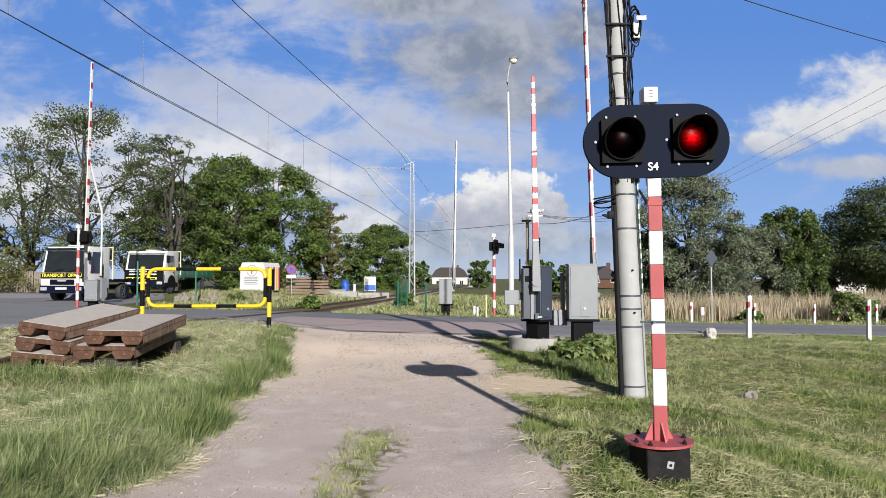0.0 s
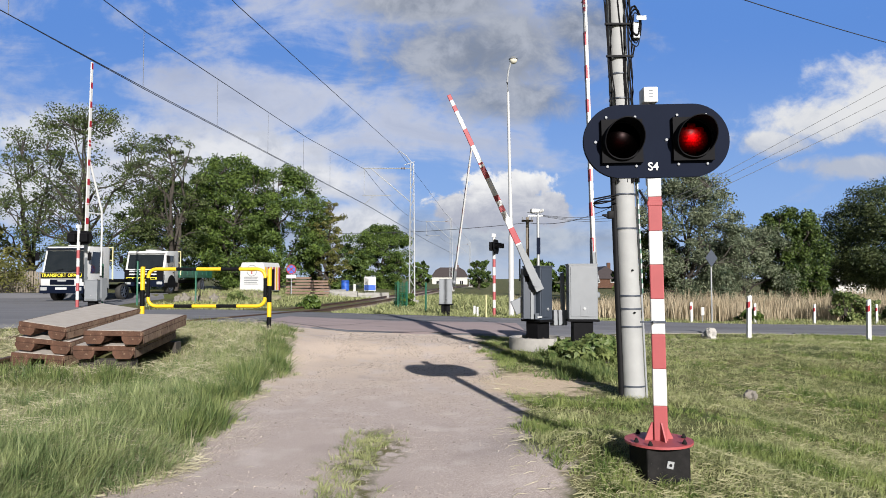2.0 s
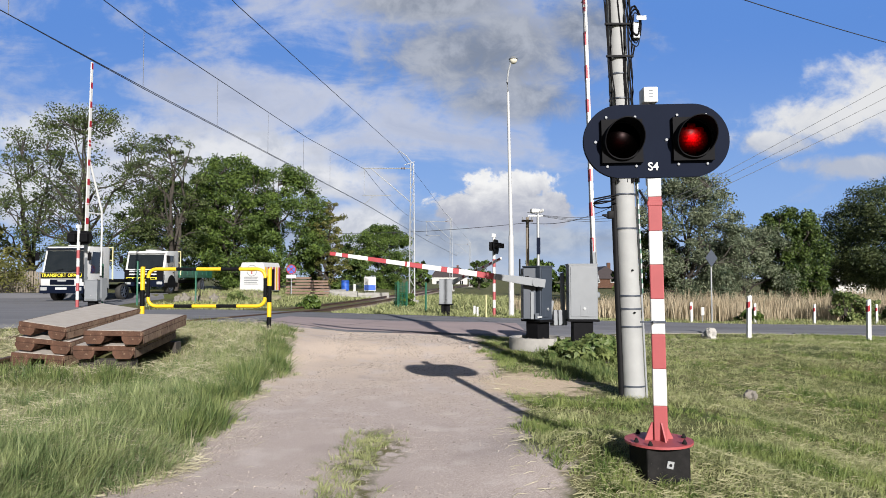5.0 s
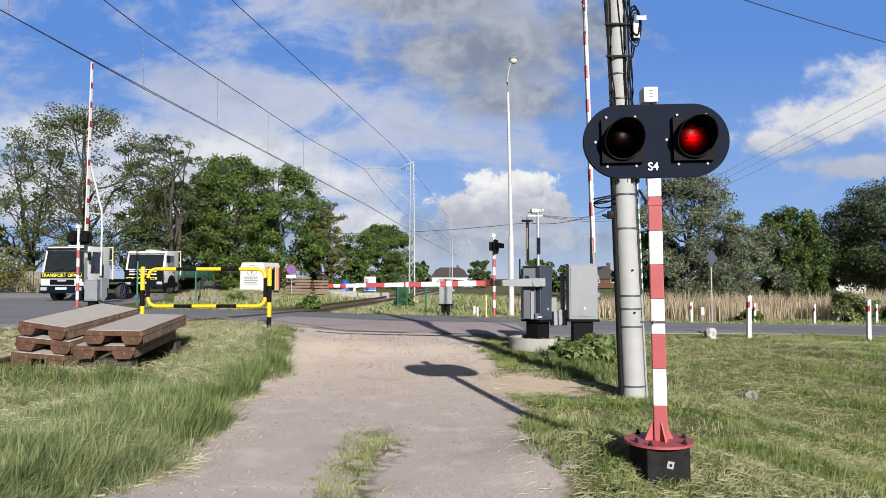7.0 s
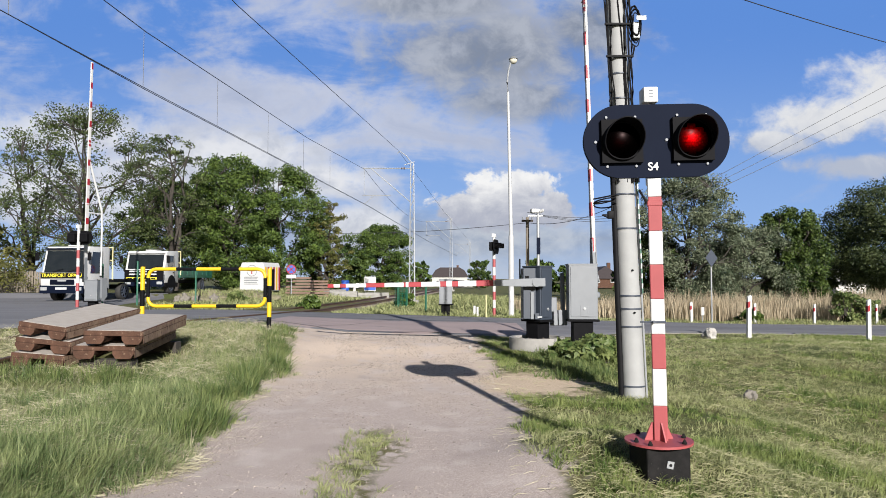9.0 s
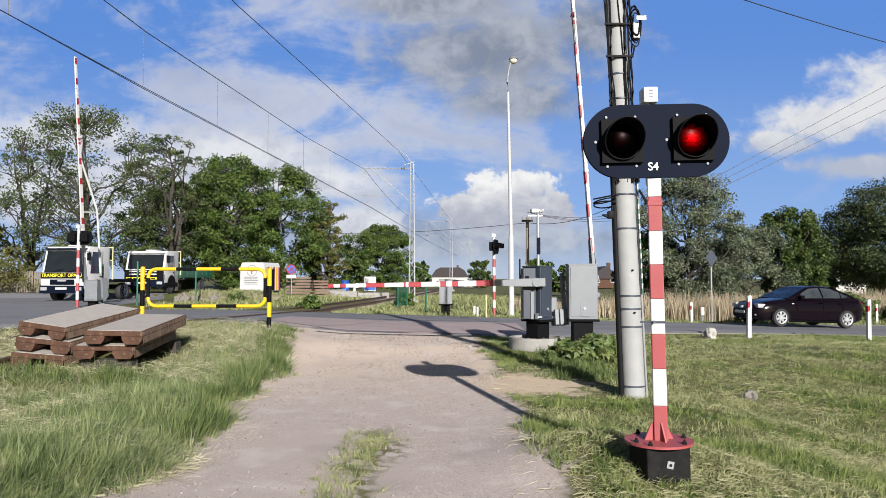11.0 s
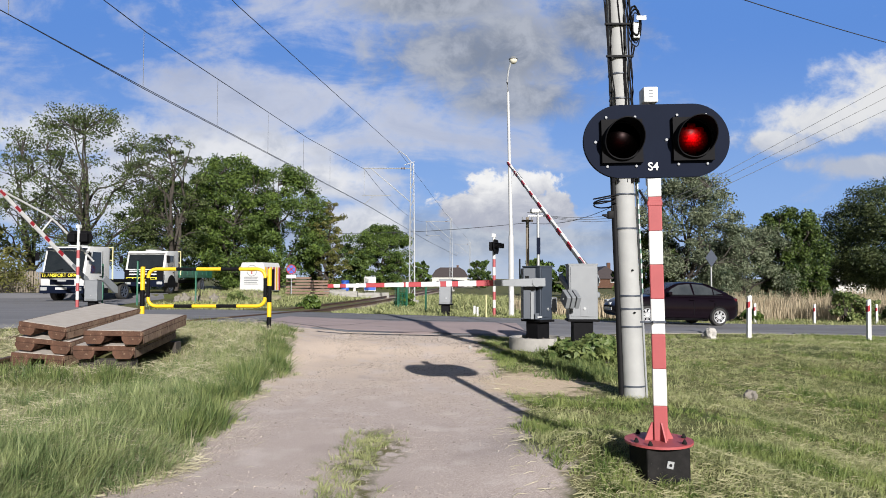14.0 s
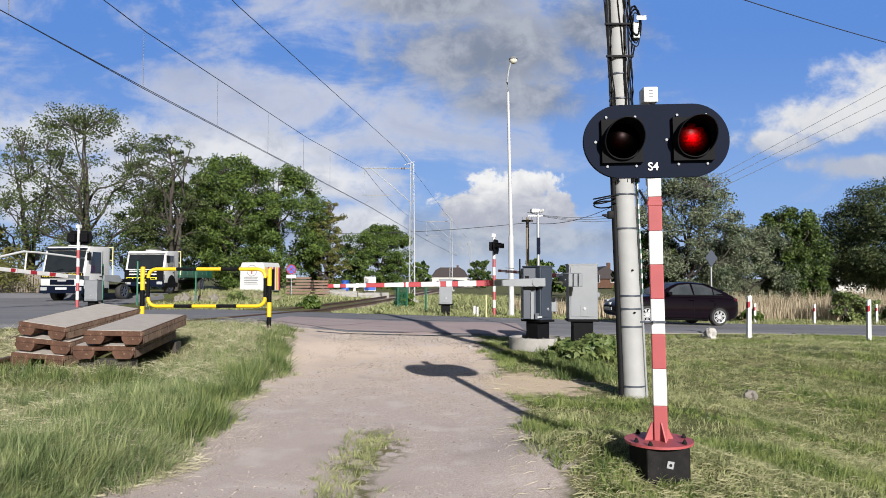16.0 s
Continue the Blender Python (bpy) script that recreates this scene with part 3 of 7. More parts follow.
def trees():
    # airy trees behind the parked lorries
    tree(-26.2, 50, 13.7, 12.5, "tall airy locust tree with thin open crown", M_LEAF_OLIVE, 1, 270, 85, .085, .14, trunk_r=.26, stems=3, flat=.55, tight=.7)
    tree(-31.2, 52, 11.6, 7.5, "locust tree with an open crown", M_LEAF_OLIVE, 2, 75, 70, .085, .22, stems=2, flat=.6, tight=.75)
    tree(-20.4, 50, 12.0, 6.6, "airy locust tree beside the lorries", M_LEAF_OLIVE, 3, 130, 75, .085, .15, stems=2, flat=.6, tight=.75)
    tree(-22.5, 57, 8.8, 9, "dense green tree behind the lorries", M_LEAF_DARK, 4, 130, 200, .11, .04)
    tree(-16.6, 54, 10.6, 7.2, "full green roadside tree", M_LEAF, 6, 140, 240, .095, .05)
    tree(-13.8, 58, 10.6, 7.4, "full green roadside tree with a bumpy crown", M_LEAF, 7, 150, 240, .095, .07)
    tree(-19.5, 62, 11.8, 8.5, "broad dark green tree", M_LEAF_DARK, 8, 140, 230, .105, .06)
    tree(-10.3, 60, 8.4, 4.6, "thin bronze green tree beside the railway", M_LEAF_BROWN, 9, 110, 90, .09, .1, stems=2, flat=.6, tight=.8)
    tree(-11.6, 72, 6.0, 7.0, "small dark tree behind the stacked slabs", M_LEAF_DARK, 10, 60, 150, .15, .02)
    tree(-34.5, 48, 5.0, 9, "low bushy tree by the yard fence", M_LEAF_BROWN, 11, 60, 150, .14, .03)
    tree(-7.6, 84, 7.7, 7.8, "round full maple tree beside the railway", M_LEAF, 12, 160, 230, .11, .02)
    tree(-3.4, 100, 4.2, 3.4, "small round tree by the track", M_LEAF, 13, 40, 90, .2, .05)
    # right of the lane, behind the reeds
    tree(16.4, 46, 9.3, 7.4, "grey green willow with a full crown", M_LEAF_GREY, 20, 190, 330, .072, .02, droop=1.0, stems=2)
    tree(21.0, 47, 5.6, 6.6, "grey green willow shrub beside the field", M_LEAF_GREY, 21, 140, 300, .072, .02, droop=.6)
    tree(23.8, 47, 6.9, 5.4, "green maple tree with upright shoots", M_LEAF_DARK, 22, 150, 240, .09, .03, flat=1.1, tight=.85)
    tree(14.4, 48, 5.2, 5.0, "dark willow shrub behind the reeds", M_LEAF_DARK, 23, 70, 180, .11, .02)
    tree(33.0, 50, 9.2, 10.6, "broad dark hanging willow tree", M_LEAF_WILLOW, 24, 260, 330, .08, .2, droop=2.0, trunk_r=.3, stems=3)
    tree(27.5, 52, 4.2, 4.0, "dark green shrub beside the willow", M_LEAF_DARK, 25, 40, 100, .17, .02)
    tree(5.6, 105, 4.6, 3.6, "small round field tree", M_LEAF_DARK, 30, 40, 90, .2, .08)
    tree(10.3, 74, 4.0, 4.2, "small green tree at the field edge", M_LEAF, 31, 40, 90, .18, .05)
    tree(13.2, 72, 3.2, 3.0, "small green shrub at the field edge", M_LEAF, 32, 40, 90, .16, .05)


trees()


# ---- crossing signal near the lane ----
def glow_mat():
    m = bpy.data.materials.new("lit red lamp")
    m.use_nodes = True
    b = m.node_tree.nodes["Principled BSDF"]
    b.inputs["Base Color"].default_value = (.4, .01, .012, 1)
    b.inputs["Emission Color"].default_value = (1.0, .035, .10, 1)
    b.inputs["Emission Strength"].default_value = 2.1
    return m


def lens_mat():
    """Red lens moulded in small prisms; the lamp's glow falloff is painted into its tint."""
    m = bpy.data.materials.new("red lens with glow falloff")
    m.use_nodes = True
    nt = m.node_tree
    N, L = nt.nodes.new, nt.links.new
    nt.nodes.remove(nt.nodes["Principled BSDF"])
    co = N("ShaderNodeTexCoord").outputs["Object"]
    shift = N("ShaderNodeVectorMath")
    shift.operation = "ADD"
    shift.inputs[1].default_value = (.012, .05, -.006)
    L(co, shift.inputs[0])
    ln = N("ShaderNodeVectorMath")
    ln.operation = "LENGTH"
    L(shift.outputs[0], ln.inputs[0])
    vor = N("ShaderNodeTexVoronoi")
    vor.inputs["Scale"].default_value = 60
    L(co, vor.inputs["Vector"])
    add = N("ShaderNodeMath")
    add.operation = "MULTIPLY_ADD"
    L(vor.outputs["Distance"], add.inputs[0])
    add.inputs[1].default_value = .035
    L(ln.outputs["Value"], add.inputs[2])
    # Tint darkens from an off-centre bright spot, imitating the glow fading outwards.
    ramp = N("ShaderNodeValToRGB")
    L(add.outputs[0], ramp.inputs[0])
    els = ramp.color_ramp.elements
    els[0].position, els[0].color = .016, (.75, .30, .36, 1)
    els[1].position, els[1].color = .150, (.012, .0, .001, 1)
    for p, c in ((.035, (.62, .07, .11, 1)), (.065, (.33, .02, .035, 1)), (.10, (.10, .003, .006, 1))):
        els.new(p).color = c
    tr, gl, ms = N("ShaderNodeBsdfTransparent"), N("ShaderNodeBsdfGlossy"), N("ShaderNodeMixShader")
    L(ramp.outputs[0], tr.inputs[0])
    gl.inputs["Roughness"].default_value = .22
    gl.inputs["Color"].default_value = (1, .7, .7, 1)
    ms.inputs[0].default_value = .0007
    L(tr.outputs[0], ms.inputs[1]), L(gl.outputs[0], ms.inputs[2])
    L(ms.outputs[0], nt.nodes["Material Output"].inputs[0])
    return m


M_GLOW, M_LENS = glow_mat(), lens_mat()
FLASHERS = []


def capsule(w, h, n=28):
    r = h / 2
    pts = [(w / 2 - r + r * math.cos(a), r * math.sin(a)) for a in np.linspace(-math.pi / 2, math.pi / 2, n)]
    return pts + [(-w / 2 + r - r * math.cos(a), r * math.sin(a)) for a in np.linspace(math.pi / 2, -math.pi / 2, n)]


def pierced_board(w, h, holes, r, half):
    """A rounded board with round holes through it."""
    bm = B()
    loops = [capsule(w, h)] + [[(cx + r * math.cos(6.28318 * k / 28), cz + r * math.sin(6.28318 * k / 28)) for k in range(28)] for cx, cz in holes]
    faces = []
    for y in (-half, half):
        es = []
        rows_ = []
        for lp in loops:
            vs = [bm.verts.new((a, y, c)) for a, c in lp]
            es += [bm.edges.new((vs[k], vs[(k + 1) % len(vs)])) for k in range(len(vs))]
            rows_.append(vs)
        bmesh.ops.triangle_fill(bm, edges=es, use_beauty=True)
        faces.append(rows_)
    for f0, f1 in zip(*faces):
        for k in range(len(f0)):
            bm.faces.new((f0[k], f0[(k + 1) % len(f0)], f1[(k + 1) % len(f0)], f1[k]))
    bmesh.ops.recalc_face_normals(bm, faces=bm.faces)
    return bm


def writing(text, size, m, material, parent, name="writing", depth=.0015):
    cu = bpy.data.curves.new(name, "FONT")
    cu.body, cu.size, cu.align_x, cu.align_y, cu.extrude = text, size, "CENTER", "CENTER", depth
    cu.offset = size * .016
    tmp = new("tmp", cu)
    me = bpy.data.meshes.new_from_object(tmp.evaluated_get(bpy.context.evaluated_depsgraph_get()))
    bpy.data.objects.remove(tmp)
    me.materials.clear()
    me.materials.append(material)
    ob = new(name, me)
    ob.parent = parent
    ob.matrix_basis = m
    return ob


def lamp_unit(parent, x, z, flasher):
    """One red lamp: housing, lens, hood, and added turning slats that imitate its switching."""
    h = part("lamp_housing", B(), M_BLACK, parent, "square black lamp housing")
    bm = B()
    outer = [(-.155, -.165), (.155, -.165), (.155, .165), (-.155, .165)]
    n = 28
    ring = [(.138 * math.cos(6.28318 * k / n), .138 * math.sin(6.28318 * k / n)) for k in range(n)]
    for y0 in (-.05,):
        vo = [bm.verts.new((a, y0, c)) for a, c in outer]
        vi = [bm.verts.new((a, y0, c)) for a, c in ring]
        es = [bm.edges.new((vo[k], vo[(k + 1) % 4])) for k in range(4)] + [bm.edges.new((vi[k], vi[(k + 1) % n])) for k in range(n)]
        bmesh.ops.triangle_fill(bm, edges=es, use_beauty=True)
        vb = [bm.verts.new((a, .0, c)) for a, c in outer]
        for k in range(4):
            bm.faces.new((vo[k], vb[k], vb[(k + 1) % 4], vo[(k + 1) % 4]))
        vd = [bm.verts.new((a, .08, c)) for a, c in ring]
        for k in range(n):
            bm.faces.new((vi[k], vi[(k + 1) % n], vd[(k + 1) % n], vd[k]))
        bm.faces.new(vd)
    bm.to_mesh(h.data)
    bm.free()
    h.location = (x, -.012, z)
    # hood: long above, cut back below
    bm = B()
    rows_ = []
    for r_ in (.150, .143):
        a_, b_ = [], []
        for k in range(37):
            an = radians(-180 + 360 * k / 36)
            cx, cz = r_ * math.sin(an), r_ * math.cos(an)
            ln = .028 + .15 * max(0, (math.cos(an) + .75) / 1.75) ** 1.1
            a_.append(bm.verts.new((cx, -.05, cz)))
            b_.append(bm.verts.new((cx, -.05 - ln, cz * .98)))
        rows_.append((a_, b_))
    (a0, b0), (a1, b1) = rows_
    for k in range(36):
        bm.faces.new((a0[k], a0[k + 1], b0[k + 1], b0[k]))
        bm.faces.new((a1[k], b1[k], b1[k + 1], a1[k + 1]))
        bm.faces.new((b0[k], b0[k + 1], b1[k + 1], b1[k]))
    for k in (0, 36):
        bm.faces.new((a0[k], b0[k], b1[k], a1[k]))
    part("hood", bm, M_BLACK, h, "black hood", True)
    bm = B()
    lathe(bm, [(.0, -.020), (.04, -.0185), (.08, -.0135), (.115, -.005), (.142, .0)], 28, pose(0, -.045, 0, -90))
    bmesh.ops.recalc_face_normals(bm, faces=bm.faces)
    if sum((f_.normal.y for f_ in bm.faces)) > 0:
        bmesh.ops.reverse_faces(bm, faces=bm.faces)
    part("lens", bm, M_LENS, h, "dark red lens", True)
    for sx in (-1, 1):
        for sz in (-1, 1):
            part("bolt", rod(B(), (sx * .11, -.02, sz * .188), (sx * .11, .0, sz * .188), .010, n=8), M_CAB, h)
    part("bolt", rod(B(), (-.195, -.02, 0), (-.195, .0, 0), .011, n=8), M_CAB, h)
    # seven made-up slats behind the lens, glowing red on one face, turned to flash
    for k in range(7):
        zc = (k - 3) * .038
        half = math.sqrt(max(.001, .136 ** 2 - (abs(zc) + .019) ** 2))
        src = part("flash_slat", box(B(), -half, half, -.003, .003, -.0185, .0185), M_BLACK, h, "added turning slat, glowing red on one face to imitate flashing")
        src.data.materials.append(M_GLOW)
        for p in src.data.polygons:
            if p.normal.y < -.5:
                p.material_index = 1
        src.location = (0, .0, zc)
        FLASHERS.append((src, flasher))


def crossing_signal():
    x, y, z = 1.63, 5.2, .02
    t = thing("crossing_signal", pose(x, y, z, 0, -.8, 0), "red and white striped level crossing signal with two red lamps", "signal")
    bm = B()
    box(bm, -.17, .17, -.16, .16, -.25, .30, .015)
    part("foundation", bm, M_TAR, t, "tarred black concrete foundation block").rotation_euler = (0, 0, radians(9))
    bm = B()
    box(bm, -.026, .026, -.003, .003, -.026, .026)
    p = part("plate_tag", bm, M_STEEL, t, "small square metal tag")
    p.matrix_basis = pose(.03, -.166, .17, 0, 14, 9)
    part("tag_bolt", rod(B(), (0, -.008, 0), (0, 0, 0), .011, n=8), M_TAR, p)
    part("flange", lathe(B(), [(.25, .30), (.25, .318), (.0, .319)], 32), M_PINKRED, t, "round faded red flange plate")
    for ax, ay in ((-.19, -.08), (-.12, -.19), (.14, -.16), (.2, .03), (-.1, .2), (.1, .2)):
        bm = B()
        rod(bm, (ax, ay, .315), (ax, ay, .332), .018, n=6)
        rod(bm, (ax, ay, .332), (ax, ay, .352), .015, .006, n=8)
        part("bolt", bm, M_TAR, t)
    bm = B()
    for k in range(4):
        a = k * math.pi / 2 + radians(10)
        c, s_ = math.cos(a), math.sin(a)
        vs = [bm.verts.new((c * r - s_ * o, s_ * r + c * o, h)) for o in (-.006, .006) for r, h in ((.04, .30), (.125, .30), (.055, .45), (.04, .45))]
        bm.faces.new(vs[:4]), bm.faces.new(vs[:3:-1])
        for i in range(4):
            bm.faces.new((vs[i], vs[4 + i], vs[4 + (i + 1) % 4], vs[(i + 1) % 4]))
    part("gusset", bm, M_PINKRED, t)
    zs = [.30, .575, .85, 1.11, 1.375, 1.635, 1.89, 2.15]
    mm = pose(.018, 0, 0, 0, 0, -15)
    for k, (a, b_) in enumerate(zip(zs, zs[1:] + [2.29])):
        part("red_band" if k % 2 == 0 else "white_band", box(B(), -.05, .05, -.05, .05, a, b_, .007, mm), M_PINKRED if k % 2 == 0 else M_WHITE, t)
    part("collar", box(B(), -.055, .055, -.055, .055, 2.08, 2.12, .006, mm), M_PINKRED, t)
    part("upper_post", box(B(), -.018, .056, .03, .10, 2.25, 2.95, .007), M_WHITE, t, "white upper post")
    bm = B()
    box(bm, -.058, .058, -.062, .06, 1.195, 1.212, .003, mm)
    box(bm, -.13, -.05, -.075, -.055, 1.198, 1.210, .002, mm)
    rod(bm, (-.03, -.075, 1.204), (-.03, -.06, 1.204), .012, n=6)
    part("clamp", bm, M_SIGNBACK, t, "dark steel clamp")
    bm = B()
    box(bm, -.05, .06, -.03, .10, 2.88, 3.0, .008)
    part("top_box", bm, M_WHITE, t, "small white box")
    for k in range(3):
        part("vent_slot", box(B(), -.012, .022, -.0325, -.029, 2.918 + k * .024, 2.925 + k * .024), M_SIGNBACK, t)
    head = part("signal_head", pierced_board(1.112, .56, ((-.272, -.004), (.268, .004)), .126, .02), M_NAVY, t, "dark blue-black rounded backing board")
    head.matrix_basis = pose(.032, -.03, 2.577, 0, -.4, 0)
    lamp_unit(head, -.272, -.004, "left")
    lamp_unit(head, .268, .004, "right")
    writing("S4", .086, pose(-.034, -.024, -.2, 90), M_WHITE, head, "marking")


crossing_signal()


# ---- concrete pole with cables ----
def concrete_pole():
    t = thing("concrete_pole", pose(2.50, 9.0, gz(2.5, 9) - .1), "tall round grey concrete pole with strapped black cables", "pole")
    lean = Matrix.Identity(4)
    lean[0][2] = -.036
    bm = rod(B(), (0, 0, -.6), (0, 0, 8.5), .152, .105, 28)
    bmesh.ops.transform(bm, matrix=lean, verts=bm.verts)
    part("shaft", bm, M_POLE, t, smooth=True)

    def along(z, dx, dy):
        return (-.036 * z + dx, dy, z)
    for zz in (.25, 1.02, 1.25, 1.42, 2.3, 2.75, 3.3, 4.02, 4.35, 5.0):
        bm = B()
        bmesh.ops.create_cone(bm, segments=28, radius1=.160 - zz * .005, radius2=.160 - zz * .005, depth=.02, matrix=Matrix.Translation(along(zz, 0, 0)))
        part("strap", bm, M_SIGNBACK, t, "dark steel strap", True)
    bm = B()
    rod(bm, along(-.4, -.165, -.02), along(3.2, -.14, -.02), .042, .04, 12)
    part("conduit", bm, M_CABLE, t, "thick black cable duct", True)
    bm = B()
    rod(bm, along(-.4, .16, -.05), along(3.2, .145, -.05), .014, .014, 8)
    part("earth_strip", bm, M_STEEL, t)
    for k in range(14):
        for q, mt in ((0, M_GREEN), (.065, M_WHITE)):
            zz = 1.45 + k * .13 + q
            part("marking_strip", box(B(), .148, .162, -.10, -.07, zz, zz + .065, m=Matrix.Translation((-.036 * zz, 0, 0))), mt, t)
    for zz in (1.2, 1.75):
        bm = rod(B(), along(zz, .02, -.16), along(zz, .02, -.135), .014, n=10)
        part("hole", bm, M_BLACK, t)
    rng = random.Random(4)
    for k, dx in enumerate((-.165, -.145, -.12, -.10, .02, .07, .10, .125, .15)):
        bow = rng.uniform(-.07, .07)
        pts = [along(2.9 + q * 3.4, dx + .3 * bow * math.sin(q * 9 + k) + rng.uniform(-.009, .009), -.10 - .4 * abs(bow)) for q in np.linspace(0, 1, 18)]
        part("cable", tube(B(), pts, .009 + .003 * (k % 3), 7), M_CABLE, t, "black cable", True)
    bm = B()
    for k in range(7):
        pts = [along(4.98 + (.27 - .02 * k) * math.sin(a) + .02 * (k % 3), .215 + (.085 - .006 * k) * math.cos(a) + .01 * math.sin(3 * a + k), -.10 - .014 * k) for a in np.linspace(0, 6.283, 22)]
        tube(bm, pts, .008, 6)
    tube(bm, [along(4.72, .2, -.12), along(4.6, .17, -.13), along(4.5, .12, -.13)], .012, 6)
    part("cable_coil", bm, M_CABLE, t, "coiled black cable", True)
    part("junction_box", box(B(), .0, .09, -.17, -.07, 4.80, 5.02, .01), M_STEEL, t, "grey junction box").location = (.0, 0, 0)
    part("cable_tag", box(B(), .03, .16, -.222, -.21, 5.02, 5.08, .004), M_WHITE, t, "white cable tag")
    for k in range(3):
        pts = [along(2.62 + .05 * k + .03 * math.sin(a + k), -.27 + .14 * math.cos(a), -.02 - .15 * math.sin(a)) for a in np.linspace(0, 6.283, 16)]
        part("cable_loop", tube(B(), pts, .010, 6), M_CABLE, t, "black cable loop", True)
    bm = tube(B(), [along(2.6, -.19, -.12), along(2.5, -.22, -.15), along(2.44, -.28, -.16), along(2.47, -.34, -.16)], .012, 6)
    box(bm, -.36, -.28, -.19, -.12, 2.42, 2.52, .01)
    box(bm, -.42, -.36, -.17, -.15, 2.46, 2.48)
    part("cable_bracket", bm, M_CABLE, t, "black cable plug and bracket", True)
    for zz, reach in ((3.72, .2), (4.55, .17), (4.98, .15)):
        part("cable_clamp", box(B(), -.19, reach, -.16, -.13, zz, zz + .03, .006, Matrix.Translation((-.036 * zz, 0, 0))), M_CABLE, t)
    part("cable", tube(B(), [(.06, -.14, 2.8), (.14, -.2, 2.62), (.24, -.22, 2.5), (.3, -.2, 2.46)], .016, 7), M_CABLE, t, "black cable", True)


concrete_pole()

# ---- barriers ----
BOOMS = {}


def boom(parent, key, pivot, length, bands, w0=.13, w1=.07, thick=.055, strut=False, hanger=False, faces_only=False, lapped=False):
    """A striped boom standing upright from its pivot; bands: starts and ends of the red bands along it."""
    def bar(a, c, grow=0.0):
        wa, wb = (w0 + (w1 - w0) * a / length) / 2 + grow, (w0 + (w1 - w0) * c / length) / 2 + grow
        th = thick / 2 + grow
        bm = B()
        vs = [bm.verts.new(p) for p in ((-wa, -th, a), (wa, -th, a), (wa, th, a), (-wa, th, a), (-wb, -th, c), (wb, -th, c), (wb, th, c), (-wb, th, c))]
        for q in ((3, 2, 1, 0), (4, 5, 6, 7), (0, 1, 5, 4), (1, 2, 6, 5), (2, 3, 7, 6), (3, 0, 4, 7)):
            bm.faces.new([vs[i] for i in q])
        bmesh.ops.bevel(bm, geom=bm.edges[:], offset=.006, segments=1, affect="EDGES")
        return bm
    b = part("boom", bar(.55, length), M_WHITE, parent, "white boom with red bands")
    b.location = pivot
    for a, c in bands:
        if faces_only:
            bm = B()
            w = (w0 + (w1 - w0) * a / length) * .5 - .008
            if lapped:
                box(bm, -w - .011, w + .011, -thick / 2 - .003, -thick * .05, a, c)
            else:
                box(bm, -w, w, -thick / 2 - .003, -thick / 2 + .004, a, c)
            box(bm, -w, w, thick / 2 - .004, thick / 2 + .003, a, c)
            part("red_band", bm, M_RED, b)
        else:
            part("red_band", bar(a, c, .003), M_RED, b)
    for a in [q * length for q in (.34, .62, .86)]:
        part("joint_clip", bar(a - .03, a + .03, .007), M_WHITE, b)
    bm = B()
    for y0 in (-.05, .03):
        prism(bm, [(-.085, -.18), (.085, -.18), (.08, .3), (.055, .84), (-.055, .84), (-.08, .3)], y0, y0 + .02, .006)
    box(bm, -.05, .05, -.032, .032, .1, .56, .008)
    rod(bm, (0, -.07, 0), (0, .07, 0), .09, n=16)
    part("boom_arm", bm, M_CAB, b, "galvanised boom bracket")
    if strut:
        bm = tube(B(), [(.06, 0, length * .535), (.30, 0, length * .46), (.74, 0, length * .315), (.78, 0, length * .24), (.80, 0, .12)], .04, 8)
        tube(bm, [(.0, 0, length * .30), (.74, 0, length * .30)], .03, 6)
        part("strut", bm, M_WHITE, b, "white bracing tube", True)
    if hanger:
        bm = rod(B(), (-.03, -.04, length * .88), (-.09, -.04, length * .88 - .02), .012, n=6)
        rod(bm, (.1, -.02, length * .90), (.1, -.02, length * .90 - .9), .009, n=6)
        part("hanging_rod", bm, M_STEEL, b)
    BOOMS[key] = (b, pivot)
    return b


def cabinet(t, material, w, d, z0, z1, leg=.17, label="", turn=0.0, at=(0, 0)):
    m = pose(at[0], at[1], 0, 0, 0, turn)
    body = part("cabinet", box(B(), -w / 2, w / 2, -d / 2, d / 2, z0, z1, .012), material, t, label)
    body.matrix_basis = m
    part("cap", box(B(), -w / 2 - .012, w / 2 + .012, -d / 2 - .012, d / 2 + .012, z1 - .02, z1 + .012, .008), material, body)
    door = part("door", box(B(), -w / 2 + .035, w / 2 - .035, -d / 2 - .014, -d / 2 + .003, z0 + .05, z1 - .06, .006), material, body)
    bm = box(B(), -.06, .1, -d / 2 - .02, -d / 2 - .01, z0 + .06, z0 + .27, .004)
    part("lock_plate", bm, material, body)
    bm = rod(B(), (.02, -d / 2 - .032, z0 + .22), (.02, -d / 2 - .015, z0 + .22), .03, n=14)
    box(bm, .0, .04, -d / 2 - .045, -d / 2 - .028, z0 + .212, z0 + .228)
    part("lock", bm, M_STEEL, body)
    bm = box(B(), -w / 2 - .03, w / 2 + .03, -d / 2 - .03, d / 2 + .03, z0 - .045, z0 - .002, .006)
    box(bm, -leg, leg, -leg, leg, -.4, z0 - .04, .01)
    part("pedestal", bm, M_BLACK, t, "black steel pedestal").matrix_basis = m
    return body


